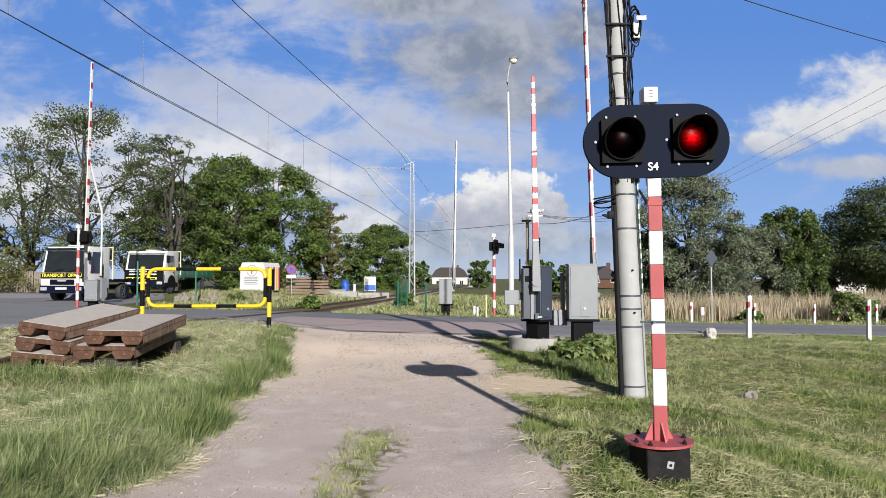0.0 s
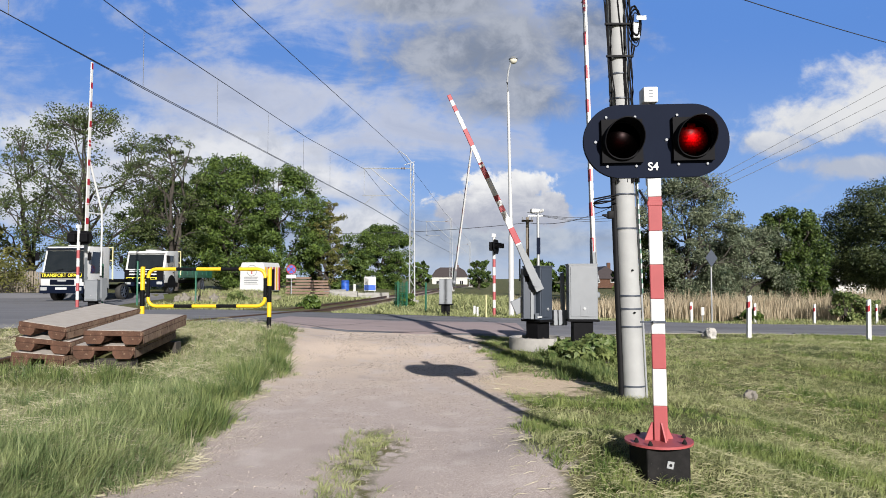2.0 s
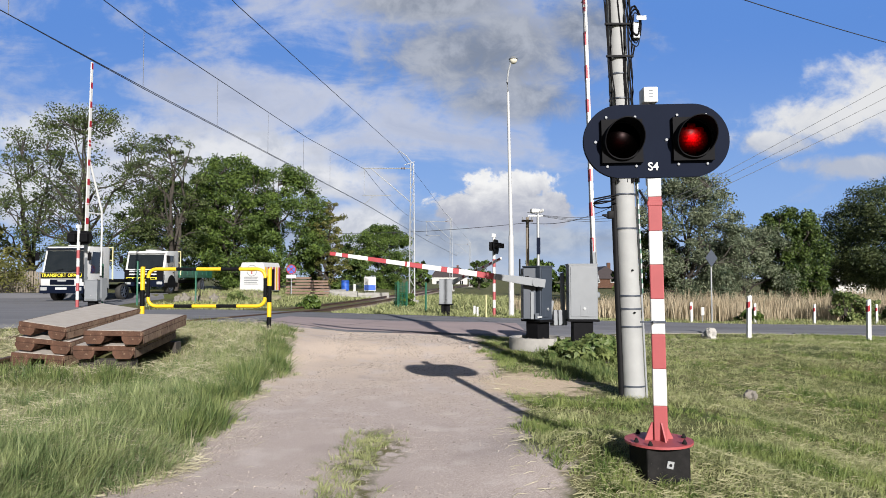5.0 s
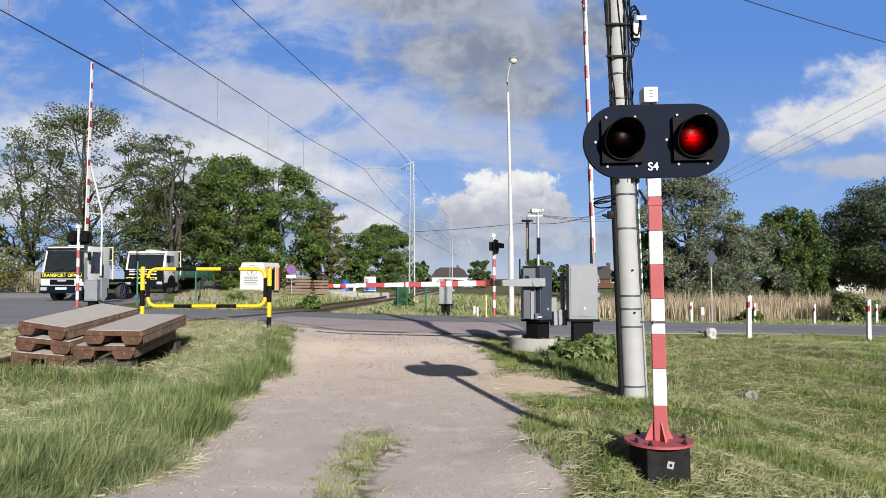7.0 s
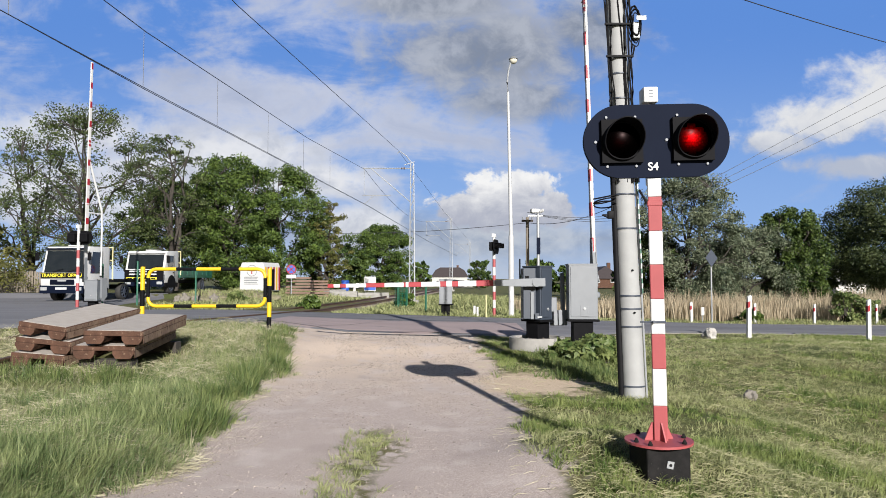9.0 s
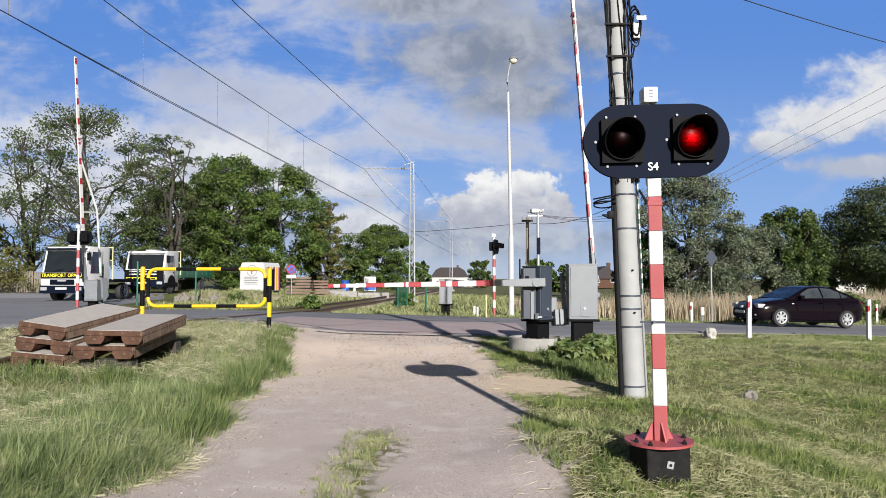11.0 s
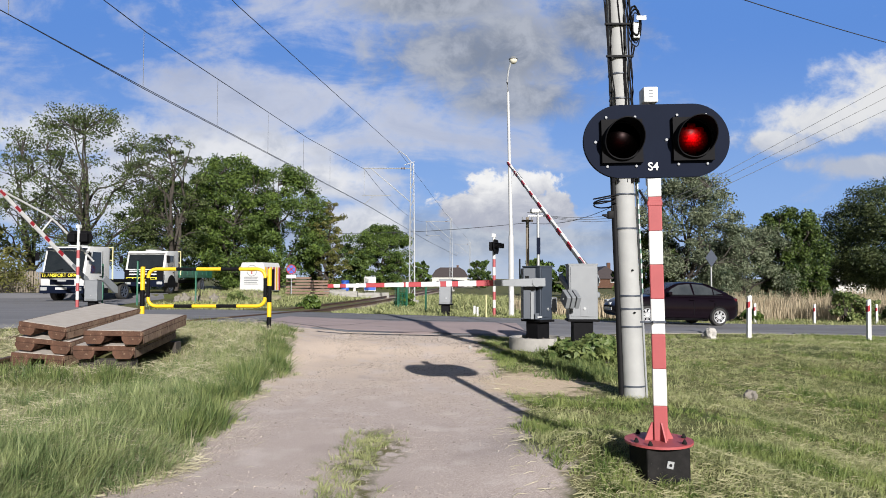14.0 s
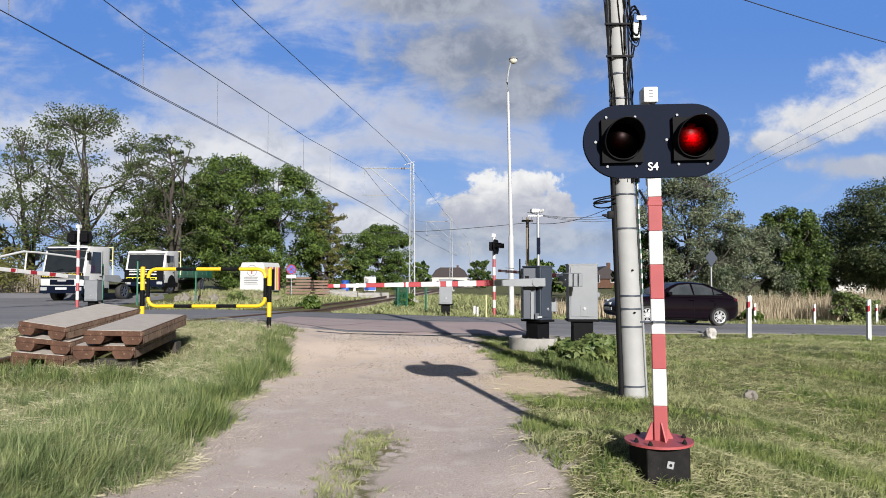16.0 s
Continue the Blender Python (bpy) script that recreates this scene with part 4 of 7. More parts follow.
def ring_wall(x, y, r, h, a0, a1, label):
    """A low curved concrete kerb round a pedestal."""
    bm = B()
    n = 48
    rows_ = []
    for rr, zz in ((r, -.2), (r, h), (r - .09, h), (r - .09, -.2)):
        rows_.append([bm.verts.new((rr * math.cos(a), rr * math.sin(a), zz)) for a in np.linspace(radians(a0), radians(a1), n)])
    for p, q in zip(rows_, rows_[1:] + rows_[:1]):
        for k in range(n - 1):
            bm.faces.new((p[k], p[k + 1], q[k + 1], q[k]))
    for k in (0, n - 1):
        bm.faces.new([rw[k] for rw in rows_])
    bmesh.ops.recalc_face_normals(bm, faces=bm.faces)
    ob = part("concrete_ring", bm, M_CONC, smooth=True)
    ob.location = (x, y, gz(x, y))
    return tagged(ob, label, "kerb")


def stripes(length, start, red, white, n):
    return [(length - start - k * (red + white) - red, length - start - k * (red + white)) for k in range(n)]


def place_in(t, p):
    return tuple(t.matrix_basis.inverted() @ Vector(p))


def place_in_pose(t, p):
    return Matrix.Translation(place_in(t, p)) @ pose(0, 0, 0, 0, 90, 0)


def barriers():
    # over the lane
    t = thing("barrier", pose(1.92, 14.2, .30), "slate grey level crossing barrier with a red and white boom", "barrier", "crossing barriers")
    body = cabinet(t, M_CAB_DARK, .36, .50, .40, 1.50, .17, "slate grey cabinet", 38, (.05, .05))
    part("side_cabinet", box(B(), -.28, -.02, -.22, .2, .42, 1.46, .012), M_CAB_DARK, t, "slate grey side cabinet")
    part("grey_strip", box(B(), -.13, -.065, -.245, -.222, .42, .97, .005), M_CAB, t, "pale grey strip")
    part("service_hatch", box(B(), -.05, .04, -.30, -.27, .42, .54, .004), M_CAB_DARK, t)
    boom(t, "lane", (-.03, -.36, 1.17), 4.22,
         [(4.1, 4.225), (3.85, 3.98), (3.07, 3.45), (2.33, 2.69), (1.82, 1.95), (1.58, 1.71), (.87, 1.22)])
    part("counterweight", box(B(), -.62, -.32, .30, .38, -.46, -.16, .015), M_CAB, BOOMS["lane"][0], "grey counterweight plate")
    part("counter_arm", box(B(), -.36, -.05, .31, .37, -.36, -.22, .01), M_CAB_DARK, BOOMS["lane"][0], "slate grey counterweight arm")
    part("aerial", rod(B(), (-.31, .1, 1.2), (-.31, .1, 1.66), .016, n=8), M_BLACK, t, "thin black aerial")
    part("vent", box(B(), -.24, -.16, -.228, -.218, 1.18, 1.30, .004), M_BLACK, t)
    part("name_plate", box(B(), .0, .09, -.304, -.298, .45, .48), M_STEEL, t, "small worn metal plate")
    # across the main road, near side
    t = thing("barrier", pose(2.86, 14.1, .30, 0, 0, -78), "light grey level crossing barrier with a red and white boom", "barrier", "crossing barriers")
    cabinet(t, M_CAB, .58, .48, .42, 1.54, .2, "light grey cabinet", 78 - 3)
    b = boom(t, "road_near", place_in(t, (3.21, 14.5, 1.55)), 7.0, stripes(7.0, .05, .30, .46, 9), .105, .07, .075, hanger=True, faces_only=True, lapped=True)
    part("counter_arm", box(B(), -.06, .06, -.76, -.69, -.66, .12, .02), M_CAB, b, "grey counterweight arm")
    for k in range(3):
        part("counterweight", box(B(), -.13, .13, -.98 + k * .105, -.895 + k * .105, -.98, -.66, .012), M_CAB, b, "grey counterweight plate")
    part("bolt", rod(B(), (0, -1.0, -.82), (0, -.66, -.82), .02, n=8), M_STEEL, b)
    part("lamp_glass", lathe(B(), [(.0, .05), (.05, .04), (.08, .0), (.08, -.02)], 14, place_in_pose(t, (3.22, 14.3, 1.2))), M_CAB, t, "small round grey lamp", True)
    # across the main road, far side
    t = thing("barrier", pose(.10, 26.2, .28, 0, 0, 105), "grey level crossing barrier behind the road with its own boom", "barrier", "crossing barriers")
    cabinet(t, M_CAB, .50, .46, .30, 1.24, .17, "grey cabinet", -105)
    b = boom(t, "road_far", place_in(t, (.41, 26.0, 1.42)), 5.35, stripes(5.35, .05, .26, .50, 7), faces_only=True)
    # across the other arm of the road
    t = thing("barrier", pose(-14.38, 28.1, .42, 0, 0, 70), "grey level crossing barrier with a long braced boom", "barrier", "crossing barriers")
    cabinet(t, M_CAB, .52, .42, .22, 1.06, .15, "grey cabinet", -70)
    b = boom(t, "yard", place_in(t, (-14.69, 28, 1.57)), 9.0, stripes(9.0, .05, .26, .55, 10), .17, .10, strut=True, faces_only=True)
    part("counterweight", prism(B(), [(-.12, .0), (.12, .0), (.18, -.75), (-.02, -.95), (-.12, -.8)], -1.05, -.95, .01), M_CAB, b, "grey counterweight plate")


barriers()


# ---- car ----
CAR_WHEELS = []


def wheel(parent, x, y, r, w, rim_material, name="wheel"):
    """Tyre, rim with spokes; the axle lies along y."""
    side = -1 if y < 0 else 1
    t = part(name, lathe(B(), [(r * .68, -w / 2), (r * .93, -w / 2), (r, -w * .32), (r, w * .32), (r * .93, w / 2), (r * .68, w / 2), (r * .66, w * .3), (r * .66, -w * .3), (r * .68, -w / 2)], 28, pose(0, 0, 0, 90)), M_RUBBER, parent, "black tyre", True)
    t.location = (x, y, r)
    part("rim_well", rod(B(), (0, -w * .1, 0), (0, w * .1, 0), r * .67, n=24), M_BLACK, t)
    bm = lathe(B(), [(r * .6, -.02), (r * .68, -.03), (r * .68, .03), (r * .6, .02), (r * .6, -.02)], 28, pose(0, side * w * .42, 0, 90))
    for k in range(7):
        a = k * 6.28318 / 7
        for e in (-1, 1):
            box(bm, .02, r * .64, -.012, .012, -.016 + e * .02, .016 + e * .02, .004, pose(0, side * w * .43, 0, 0, math.degrees(a), 0))
    rod(bm, (0, side * w * .38, 0), (0, side * w * .5, 0), r * .2, n=14)
    part("rim", bm, rim_material, t, "spoked wheel trim", True)
    return t


def rounded(bm, fn):
    for v in bm.verts:
        v.co = fn(v.co)
    return bm


def car():
    t = thing("car", pose(60, 22.9, 0, 0, 0, 180), "dark cherry black four-door saloon car waiting at the barrier", "car")
    r = .32
    fw, rw = 1.36, -1.325
    def lofted(stations, section):
        """A skin over cross-sections along the car; each section is half a ring, mirrored."""
        bm = B()
        rings = []
        for x in stations:
            half = section(x)
            ring = [(y, z) for y, z in half] + [(-y, z) for y, z in half[-2:0:-1]]
            rings.append([bm.verts.new((x, y, z)) for y, z in ring])
        for p, q in zip(rings, rings[1:]):
            for k in range(len(p)):
                bm.faces.new((p[k], p[(k + 1) % len(p)], q[(k + 1) % len(p)], q[k]))
        bm.faces.new(rings[0]), bm.faces.new(rings[-1][::-1])
        bmesh.ops.recalc_face_normals(bm, faces=bm.faces)
        return bm

    def line(x, *pts):
        return float(np.interp(x, [p[0] for p in pts], [p[1] for p in pts]))

    def body_section(x):
        zt = line(x, (-2.27, .84), (-2.2, .97), (-2.05, 1.035), (-1.8, 1.06), (-1.4, 1.05), (0, 1.0), (.95, 1.0), (1.4, .94), (1.85, .85), (2.15, .74), (2.3, .62), (2.35, .54))
        zb = line(x, (-2.27, .52), (-2.2, .36), (-2.0, .25), (-1.6, .21), (1.7, .19), (2.1, .24), (2.3, .34), (2.35, .42))
        w = line(x, (-2.27, .52), (-2.2, .66), (-2.05, .78), (-1.8, .85), (-1.4, .885), (0, .90), (1.2, .885), (1.7, .85), (2.0, .77), (2.2, .64), (2.3, .50), (2.35, .40))
        return [(w * a, zb + (zt - zb) * c) for a, c in ((0, 0), (.88, 0), (.965, .08), (1, .30), (.992, .55), (.975, .70), (.95, .80), (.91, .90), (.84, .965), (.6, 1.0), (0, 1.02))]

    body = part("body", lofted((-2.27, -2.2, -2.12, -2.0, -1.8, -1.6, -1.3, -.9, -.4, .1, .6, 1.0, 1.3, 1.6, 1.85, 2.05, 2.2, 2.3, 2.35), body_section), M_CARPAINT, t, "glossy dark cherry bodywork", True)
    # cabin
    def lean(c):
        return Vector((c.x, c.y * (1 - .30 * max(0, (c.z - .98) / .5)), c.z))

    def cabin_section(x):
        zr = line(x, (-1.9, 1.03), (-1.6, 1.18), (-1.35, 1.30), (-1.1, 1.395), (-.85, 1.452), (-.6, 1.475), (-.35, 1.48), (-.1, 1.465), (.12, 1.425), (.62, 1.20), (1.02, .99))
        out = [(0, .95), (.83, .95)]
        for f_ in (.25, .5, .75, .88):
            z = .97 + (zr - .97) * f_
            out.append((.83 * (1 - .6 * max(0, z - .98)) * (.985 if f_ > .8 else 1), z))
        w = out[-1][0]
        return out + [(w * .93, zr - (zr - .97) * .045), (w * .7, zr), (0, zr + .004)]

    cabin = part("cabin", lofted((-1.9, -1.6, -1.35, -1.1, -.85, -.6, -.35, -.1, .12, .37, .62, .82, 1.02), cabin_section), M_CARPAINT, t, smooth=True)
    for xc in (fw, rw):
        for sgn in (-1, 1):
            y0 = sgn * .84
            part("wheel_arch", prism(B(), [(xc + .375 * math.cos(a), .30 + .375 * math.sin(a)) for a in np.linspace(-.25, math.pi + .25, 17)], y0, sgn * (.892 if xc < 0 else .889), .002), M_BLACK, body, "dark wheel arch")
            part("sill", box(B(), rw + .4, fw - .4, sgn * .80 - .05, sgn * .80 + .05, .17, .25, .02), M_BLACK, body)
    for sgn in (-1, 1):
        for nm, pane in (("side_window", [(.66, 1.02), (.40, 1.22), (.10, 1.36), (-.32, 1.405), (-.36, 1.03)]), ("side_window", [(-.42, 1.03), (-.40, 1.405), (-.80, 1.385), (-1.14, 1.27), (-1.12, 1.06)]), ("quarter_window", [(-1.17, 1.07), (-1.18, 1.255), (-1.48, 1.12)])):
            bm = rounded(prism(B(), pane, sgn * .822, sgn * .838), lean)
            part(nm, bm, M_CARGLASS, cabin, "dark glass pane")
        bm = rounded(prism(B(), [(.5, .99), (.55, 1.02), (-1.5, 1.075), (-1.48, 1.045)], sgn * .835, sgn * .855), lean)
        part("window_trim", bm, M_BLACK, cabin)
        for xx in (-.36, .72, -1.16):
            part("door_gap", box(B(), xx - .005, xx + .005, sgn * .895 - .01, sgn * .895 + .006, .35, .80), M_BLACK, body)
        for xx in (-.28, -1.06):
            part("door_handle", box(B(), xx - .1, xx + .1, sgn * .89 - .015, sgn * .89 + .015, .86, .89, .008), M_CARPAINT, body)
        part("mirror", box(B(), .52, .66, sgn * .92 - .09, sgn * .92 + .09, 1.0, 1.12, .03), M_CARPAINT, body)
        part("headlight", box(B(), 1.86, 2.17, sgn * .62 - .12, sgn * .62 + .12, .62, .77, .03), M_SILVER, body, "clear headlight")
        part("tail_light", box(B(), -2.12, -1.93, sgn * .655 - .08, sgn * .655 + .085, .86, .97, .03), M_TAIL, body, "red tail light")
        part("indicator", box(B(), .86, .95, sgn * .888 - .01, sgn * .888 + .01, .80, .83, .005), M_WHITE, body)
        part("fog_light_trim", box(B(), 2.12, 2.22, sgn * .55 - .1, sgn * .55 + .1, .36, .40, .01), M_SILVER, body)
    bm = B()
    vs = [bm.verts.new(p) for p in ((1.02, -.74, 1.005), (1.02, .74, 1.005), (.17, .60, 1.415), (.17, -.60, 1.415))]
    bm.faces.new(vs)
    bmesh.ops.solidify(bm, geom=bm.faces[:], thickness=-.02)
    part("windscreen", bm, M_GLASSDARK, cabin, "dark windscreen")
    bm = B()
    vs = [bm.verts.new(p) for p in ((-.92, -.58, 1.45), (-.92, .58, 1.45), (-1.78, .72, 1.12), (-1.78, -.72, 1.12))]
    bm.faces.new(vs)
    bmesh.ops.solidify(bm, geom=bm.faces[:], thickness=-.02)
    part("rear_window", bm, M_GLASSDARK, cabin, "dark rear window")
    part("grille", box(B(), 2.26, 2.355, -.36, .36, .50, .58, .01), M_BLACK, body)
    part("number_plate", box(B(), 2.34, 2.37, -.26, .26, .42, .52, .004), M_WHITE, body, "plain white plate")
    part("badge", rod(B(), (2.24, 0, .63), (2.33, 0, .61), .06, n=16), M_SILVER, body, "round silver badge")
    for x in (fw, rw):
        for y in (-.79, .79):
            CAR_WHEELS.append((wheel(t, x, y, r, .21, M_SILVER), (x, y, r)))
    return t


CAR = car()


# ---- lorries ----
def lorry(x, y, label, bed, height, rz, writing_on, rear):
    z = gz(x, y)
    t = thing("lorry", pose(x, y, z, 0, 0, rz), label, "lorry", "parked lorries")
    h = height
    out = [(-.05, .62), (-.08, 1.25), (.02, 1.42), (.30, h - .16), (.40, h - .04), (1.9, h), (2.0, h - .1), (2.0, .62)]
    bm = B()
    prism(bm, out, -1.15, 1.15, .03)
    bmesh.ops.transform(bm, matrix=pose(0, 0, 0, 0, 0, 90), verts=bm.verts)
    cab = part("cab", bm, M_WHITE, t, "white cab", True)
    # the front faces local -y
    def front(name, x0, x1, z0, z1, yy, material, lab="", parent=cab, tilt_=0.0):
        return part(name, box(B(), x0, x1, yy - .025, yy + .025, z0, z1, .008, pose(0, 0, 0) if not tilt_ else Matrix.Translation((0, yy, z0)) @ pose(0, 0, 0, tilt_) @ Matrix.Translation((0, -yy, -z0))), material, parent, lab)
    front("windscreen", -1.02, 1.02, 1.45, h - .24, .018, M_GLASSDARK, "dark windscreen", tilt_=-math.degrees(math.atan(.28 / (h - 1.58))))
    if writing_on:
        front("lettered_band", -1.12, 1.12, 1.15, 1.44, -.085, M_BLACK, "black band over the grille")
        front("grille", -.62, .66, .84, 1.10, -.08, M_NAVY, "dark grille")
        for k in range(5):
            front("grille_slat", -.6, .64, .865 + k * .048, .88 + k * .048, -.105, M_BLACK)
    if writing_on:
        writing(writing_on, .235, pose(0, -.114, 1.295, 90), M_LETTER, cab, "lettering")
        front("badge", -.2, .25, 1.0, 1.07, -.11, M_SILVER, "silver badge bar")
    else:
        front("lettered_band", -1.14, 1.14, .72, 1.40, -.085, M_BLACK, "black front panel with rows of lettering")
        for k in range(2):
            for j in range(3):
                front("lettering", -.85 + j * .58, -.42 + j * .58, 1.27 - .17 * k, 1.35 - .17 * k, -.115, M_WHITE)
        front("yellow_panel", -1.05, .75, .84, .96, -.10, M_LETTER, "yellow lettered strip")
        for j in range(5):
            front("lettering", -.95 + j * .34, -.68 + j * .34, .87, .93, -.125, M_BLACK)
    front("bumper", -1.16, 1.16, .42, .80, -.10, M_NAVY, "dark bumper")
    for sx in (-.92, .92):
        front("headlight", sx - .16, sx + .16, .56, .72, -.125, M_SILVER, "rectangular headlight")
    front("number_plate", -.3, .3, .60, .71, -.13, M_WHITE, "plain white plate")
    for sx in (-1, 1):
        bm = B()
        prism(bm, [(.42, 1.4), (.58, h - .3), (1.25, h - .3), (1.25, 1.4)], -.012, .012)
        bmesh.ops.transform(bm, matrix=Matrix.Translation((sx * 1.15, 0, 0)) @ pose(0, 0, 0, 0, 0, 90), verts=bm.verts)
        part("side_window", bm, M_GLASSDARK, cab, "dark side window")
        bm = tube(B(), [(sx * 1.16, .1, h - .3), (sx * 1.38, -.02, h - .32), (sx * 1.38, -.02, h - .75)], .02, 6)
        box(bm, sx * 1.38 - .1, sx * 1.38 + .1, -.06, .02, h - .75, h - .35, .02)
        part("mirror", bm, M_BLACK, cab, "black wing mirror")
        part("door_gap", box(B(), sx * 1.155 - .006, sx * 1.155 + .006, 1.38, 1.40, .8, h - .25), M_BLACK, cab)
        part("step_panel", box(B(), sx * 1.1 - .06, sx * 1.1 + .06, .1, 1.9, .40, .66, .02), M_BLACK, cab)
    part("sun_visor", box(B(), -1.08, 1.08, .12, .30, h - .2, h - .13, .02), M_NAVY if writing_on else M_WHITE, cab, "roof visor")
    for sx in (-.55, .25):
        part("wiper", rod(B(), (sx, -.055, 1.46), (sx + .55, .0, 1.62), .012, n=5), M_BLACK, cab)
    for sx in (-1, 1):
        part("cab_corner", box(B(), sx * 1.08 - .08, sx * 1.08 + .08, -.06, .06, .80, 1.14, .03), M_CAB, cab, "grey corner panel")
        part("door_handle", box(B(), sx * 1.16 - .015, sx * 1.16 + .015, 1.16, 1.32, 1.22, 1.27, .01), M_BLACK, cab)
        part("wheel_arch", prism(B(), [(1.0 + .6 * math.cos(a), .5 + .6 * math.sin(a)) for a in np.linspace(0, math.pi, 13)], -.015, .015), M_BLACK, cab, "black wheel arch").matrix_basis = Matrix.Translation((sx * 1.15, 0, 0)) @ pose(0, 0, 0, 0, 0, 90)
    part("roof_hatch", box(B(), -.35, .35, .8, 1.4, h - .01, h + .05, .02), M_WHITE, cab)
    bm = box(B(), -.42, -.3, 1.5, rear - .2, .6, .82)
    box(bm, .3, .42, 1.5, rear - .2, .6, .82)
    part("chassis", bm, M_BLACK, t, "black chassis")
    for yy in (1.0, rear - 1.6):
        for sx in (-.98, .98):
            w = wheel(t, 0, .1 * (1 if sx > 0 else -1), .46, .28, M_SIGNBACK)
            w.matrix_basis = pose(sx, yy, .46, 0, 0, -90 if sx > 0 else -90)
    b = part("load_bed", box(B(), -1.2, 1.2, 2.25, rear, .95, 1.12, .01), bed, t, "flat load bed")
    for sx in (() if writing_on else (-1.2, 1.2)):
        part("side_board", box(B(), sx - .025, sx + .025, 2.25, rear, 1.12, 1.62, .008), bed, b)
        for k in range(7):
            part("board_rib", box(B(), sx - .045, sx + .045, 2.4 + k * .82, 2.47 + k * .82, 1.1, 1.64), bed, b)
    if not writing_on:
        part("tail_board", box(B(), -1.2, 1.2, rear - .02, rear + .03, 1.12, 1.62, .008), bed, b)
    bm = tube(B(), [(-1.1, 2.18, 1.1), (-1.1, 2.18, h - .02), (1.2, 2.18, h - .02), (1.2, 2.18, 1.1)], .04, 6)
    rod(bm, (1.2, 2.18, h - .7), (-1.1, 2.18, h - .7), .03, n=6)
    part("head_rack", bm, M_PALEYELLOW, t, "pale yellow steel rack")
    return t


M_LETTER = mat("lemon yellow lettering", (.66, .58, .04), (.6, .52, .04), .5, bump=0)
M_PALEYELLOW = mat("pale yellow paint", (.62, .56, .30), (.5, .45, .25), .5)
lorry(-18.7, 33.6, "white lorry with a yellow-lettered black band parked in the yard", M_BLACK, 2.78, -7, "TRANSPORT OPAŁU", 5.0)
lorry(-17.3, 39.6, "white lorry with a green flat bed parked in the yard", M_GREEN, 2.55, -1, "", 7.6)


# ---- stack of crossing slabs ----
def slab(fr, fl, br, sink, label, length=None):
    """A concrete slab in a rusty steel frame on two skids; its corners: front right, front left, back right."""
    fr, fl, br = Vector(fr), Vector(fl), Vector(br)
    w, ln = (fl - fr).length, (br - fr).length
    ey = (br - fr).normalized()
    ex = (fl - fr) - ey * (fl - fr).dot(ey)
    ex.normalize()
    ez = ey.cross(ex) if ey.cross(ex).z > 0 else ex.cross(ey)
    ex2 = ey.cross(ez)
    m = Matrix((ex2, ey, ez)).transposed().to_4x4()
    m.translation = fr + ez * -sink
    flip = -1 if ex2.dot(ex) < 0 else 1
    t = thing("crossing_slab", m, label, "slab", "stacked slabs")
    x0, x1 = sorted((0, flip * w))
    bm = box(B(), x0, x1, 0, ln, -.075, -.006, .006)
    part("frame", bm, M_RUST, t, "rusty steel frame")
    part("concrete_top", box(B(), x0 + .03, x1 - .03, .03, ln - .03, -.05, .0, .004), M_SLAB, t, "worn grey-brown concrete")
    # Thin added plates paint the right side lighter, as the sun lights it.
    part("sunlit_side", box(B(), *sorted((0, -flip * .006)), .01, ln - .03, -.178, -.078, .002), M_RUST_SUNLIT, t, "rusty side face with its sunlit paleness painted in")
    part("sunlit_side", box(B(), *sorted((0, -flip * .005)), .0, ln, -.07, -.012, .002), M_RUST_SUNLIT, t, "rusty side face with its sunlit paleness painted in")
    for a, c in ((x0 + .0, x0 + .36 * w), (x1 - .36 * w, x1 - .0)):
        bm = prism(B(), [(a, -.075), (a + .008, -.13), (a + .05, -.19), (c - .05, -.19), (c - .005, -.13), (c, -.075)], -.02, ln - .02, .008)
        part("skid", bm, M_RUST, t, "rusty steel skid")
    return t


def slabs():
    L1, L2 = "concrete crossing slab in a rusty steel frame", "rust-framed concrete crossing slab in a leaning stack"
    slab((-5.50, 10.0, .83), (-6.22, 10.05, .93), (-5.35, 12.1, 1.02), .0, L1)
    slab((-5.44, 10.03, .62), (-6.26, 10.05, .70), (-5.40, 12.0, .79), .0, L2)
    slab((-5.52, 10.0, .42), (-6.30, 10.0, .48), (-5.50, 12.0, .57), .0, L2)
    slab((-4.16, 9.5, .82), (-4.94, 9.62, .85), (-4.35, 11.6, .94), .0, L1)
    slab((-4.32, 9.6, .61), (-5.14, 9.62, .63), (-4.52, 11.6, .72), .0, L2)
    # Added bearers, dark-coloured to imitate the shaded gap between the stacks.
    for k, (y0, z1) in enumerate(((9.7, .40), (11.3, .5))):
        tagged(part("bearer", box(B(), -5.15, -4.4, y0, y0 + .22, .05, z1, .01), M_BARK), "added bearer coloured dark for the shaded gap under the stacked slabs", "bearer", "bearers")


slabs()


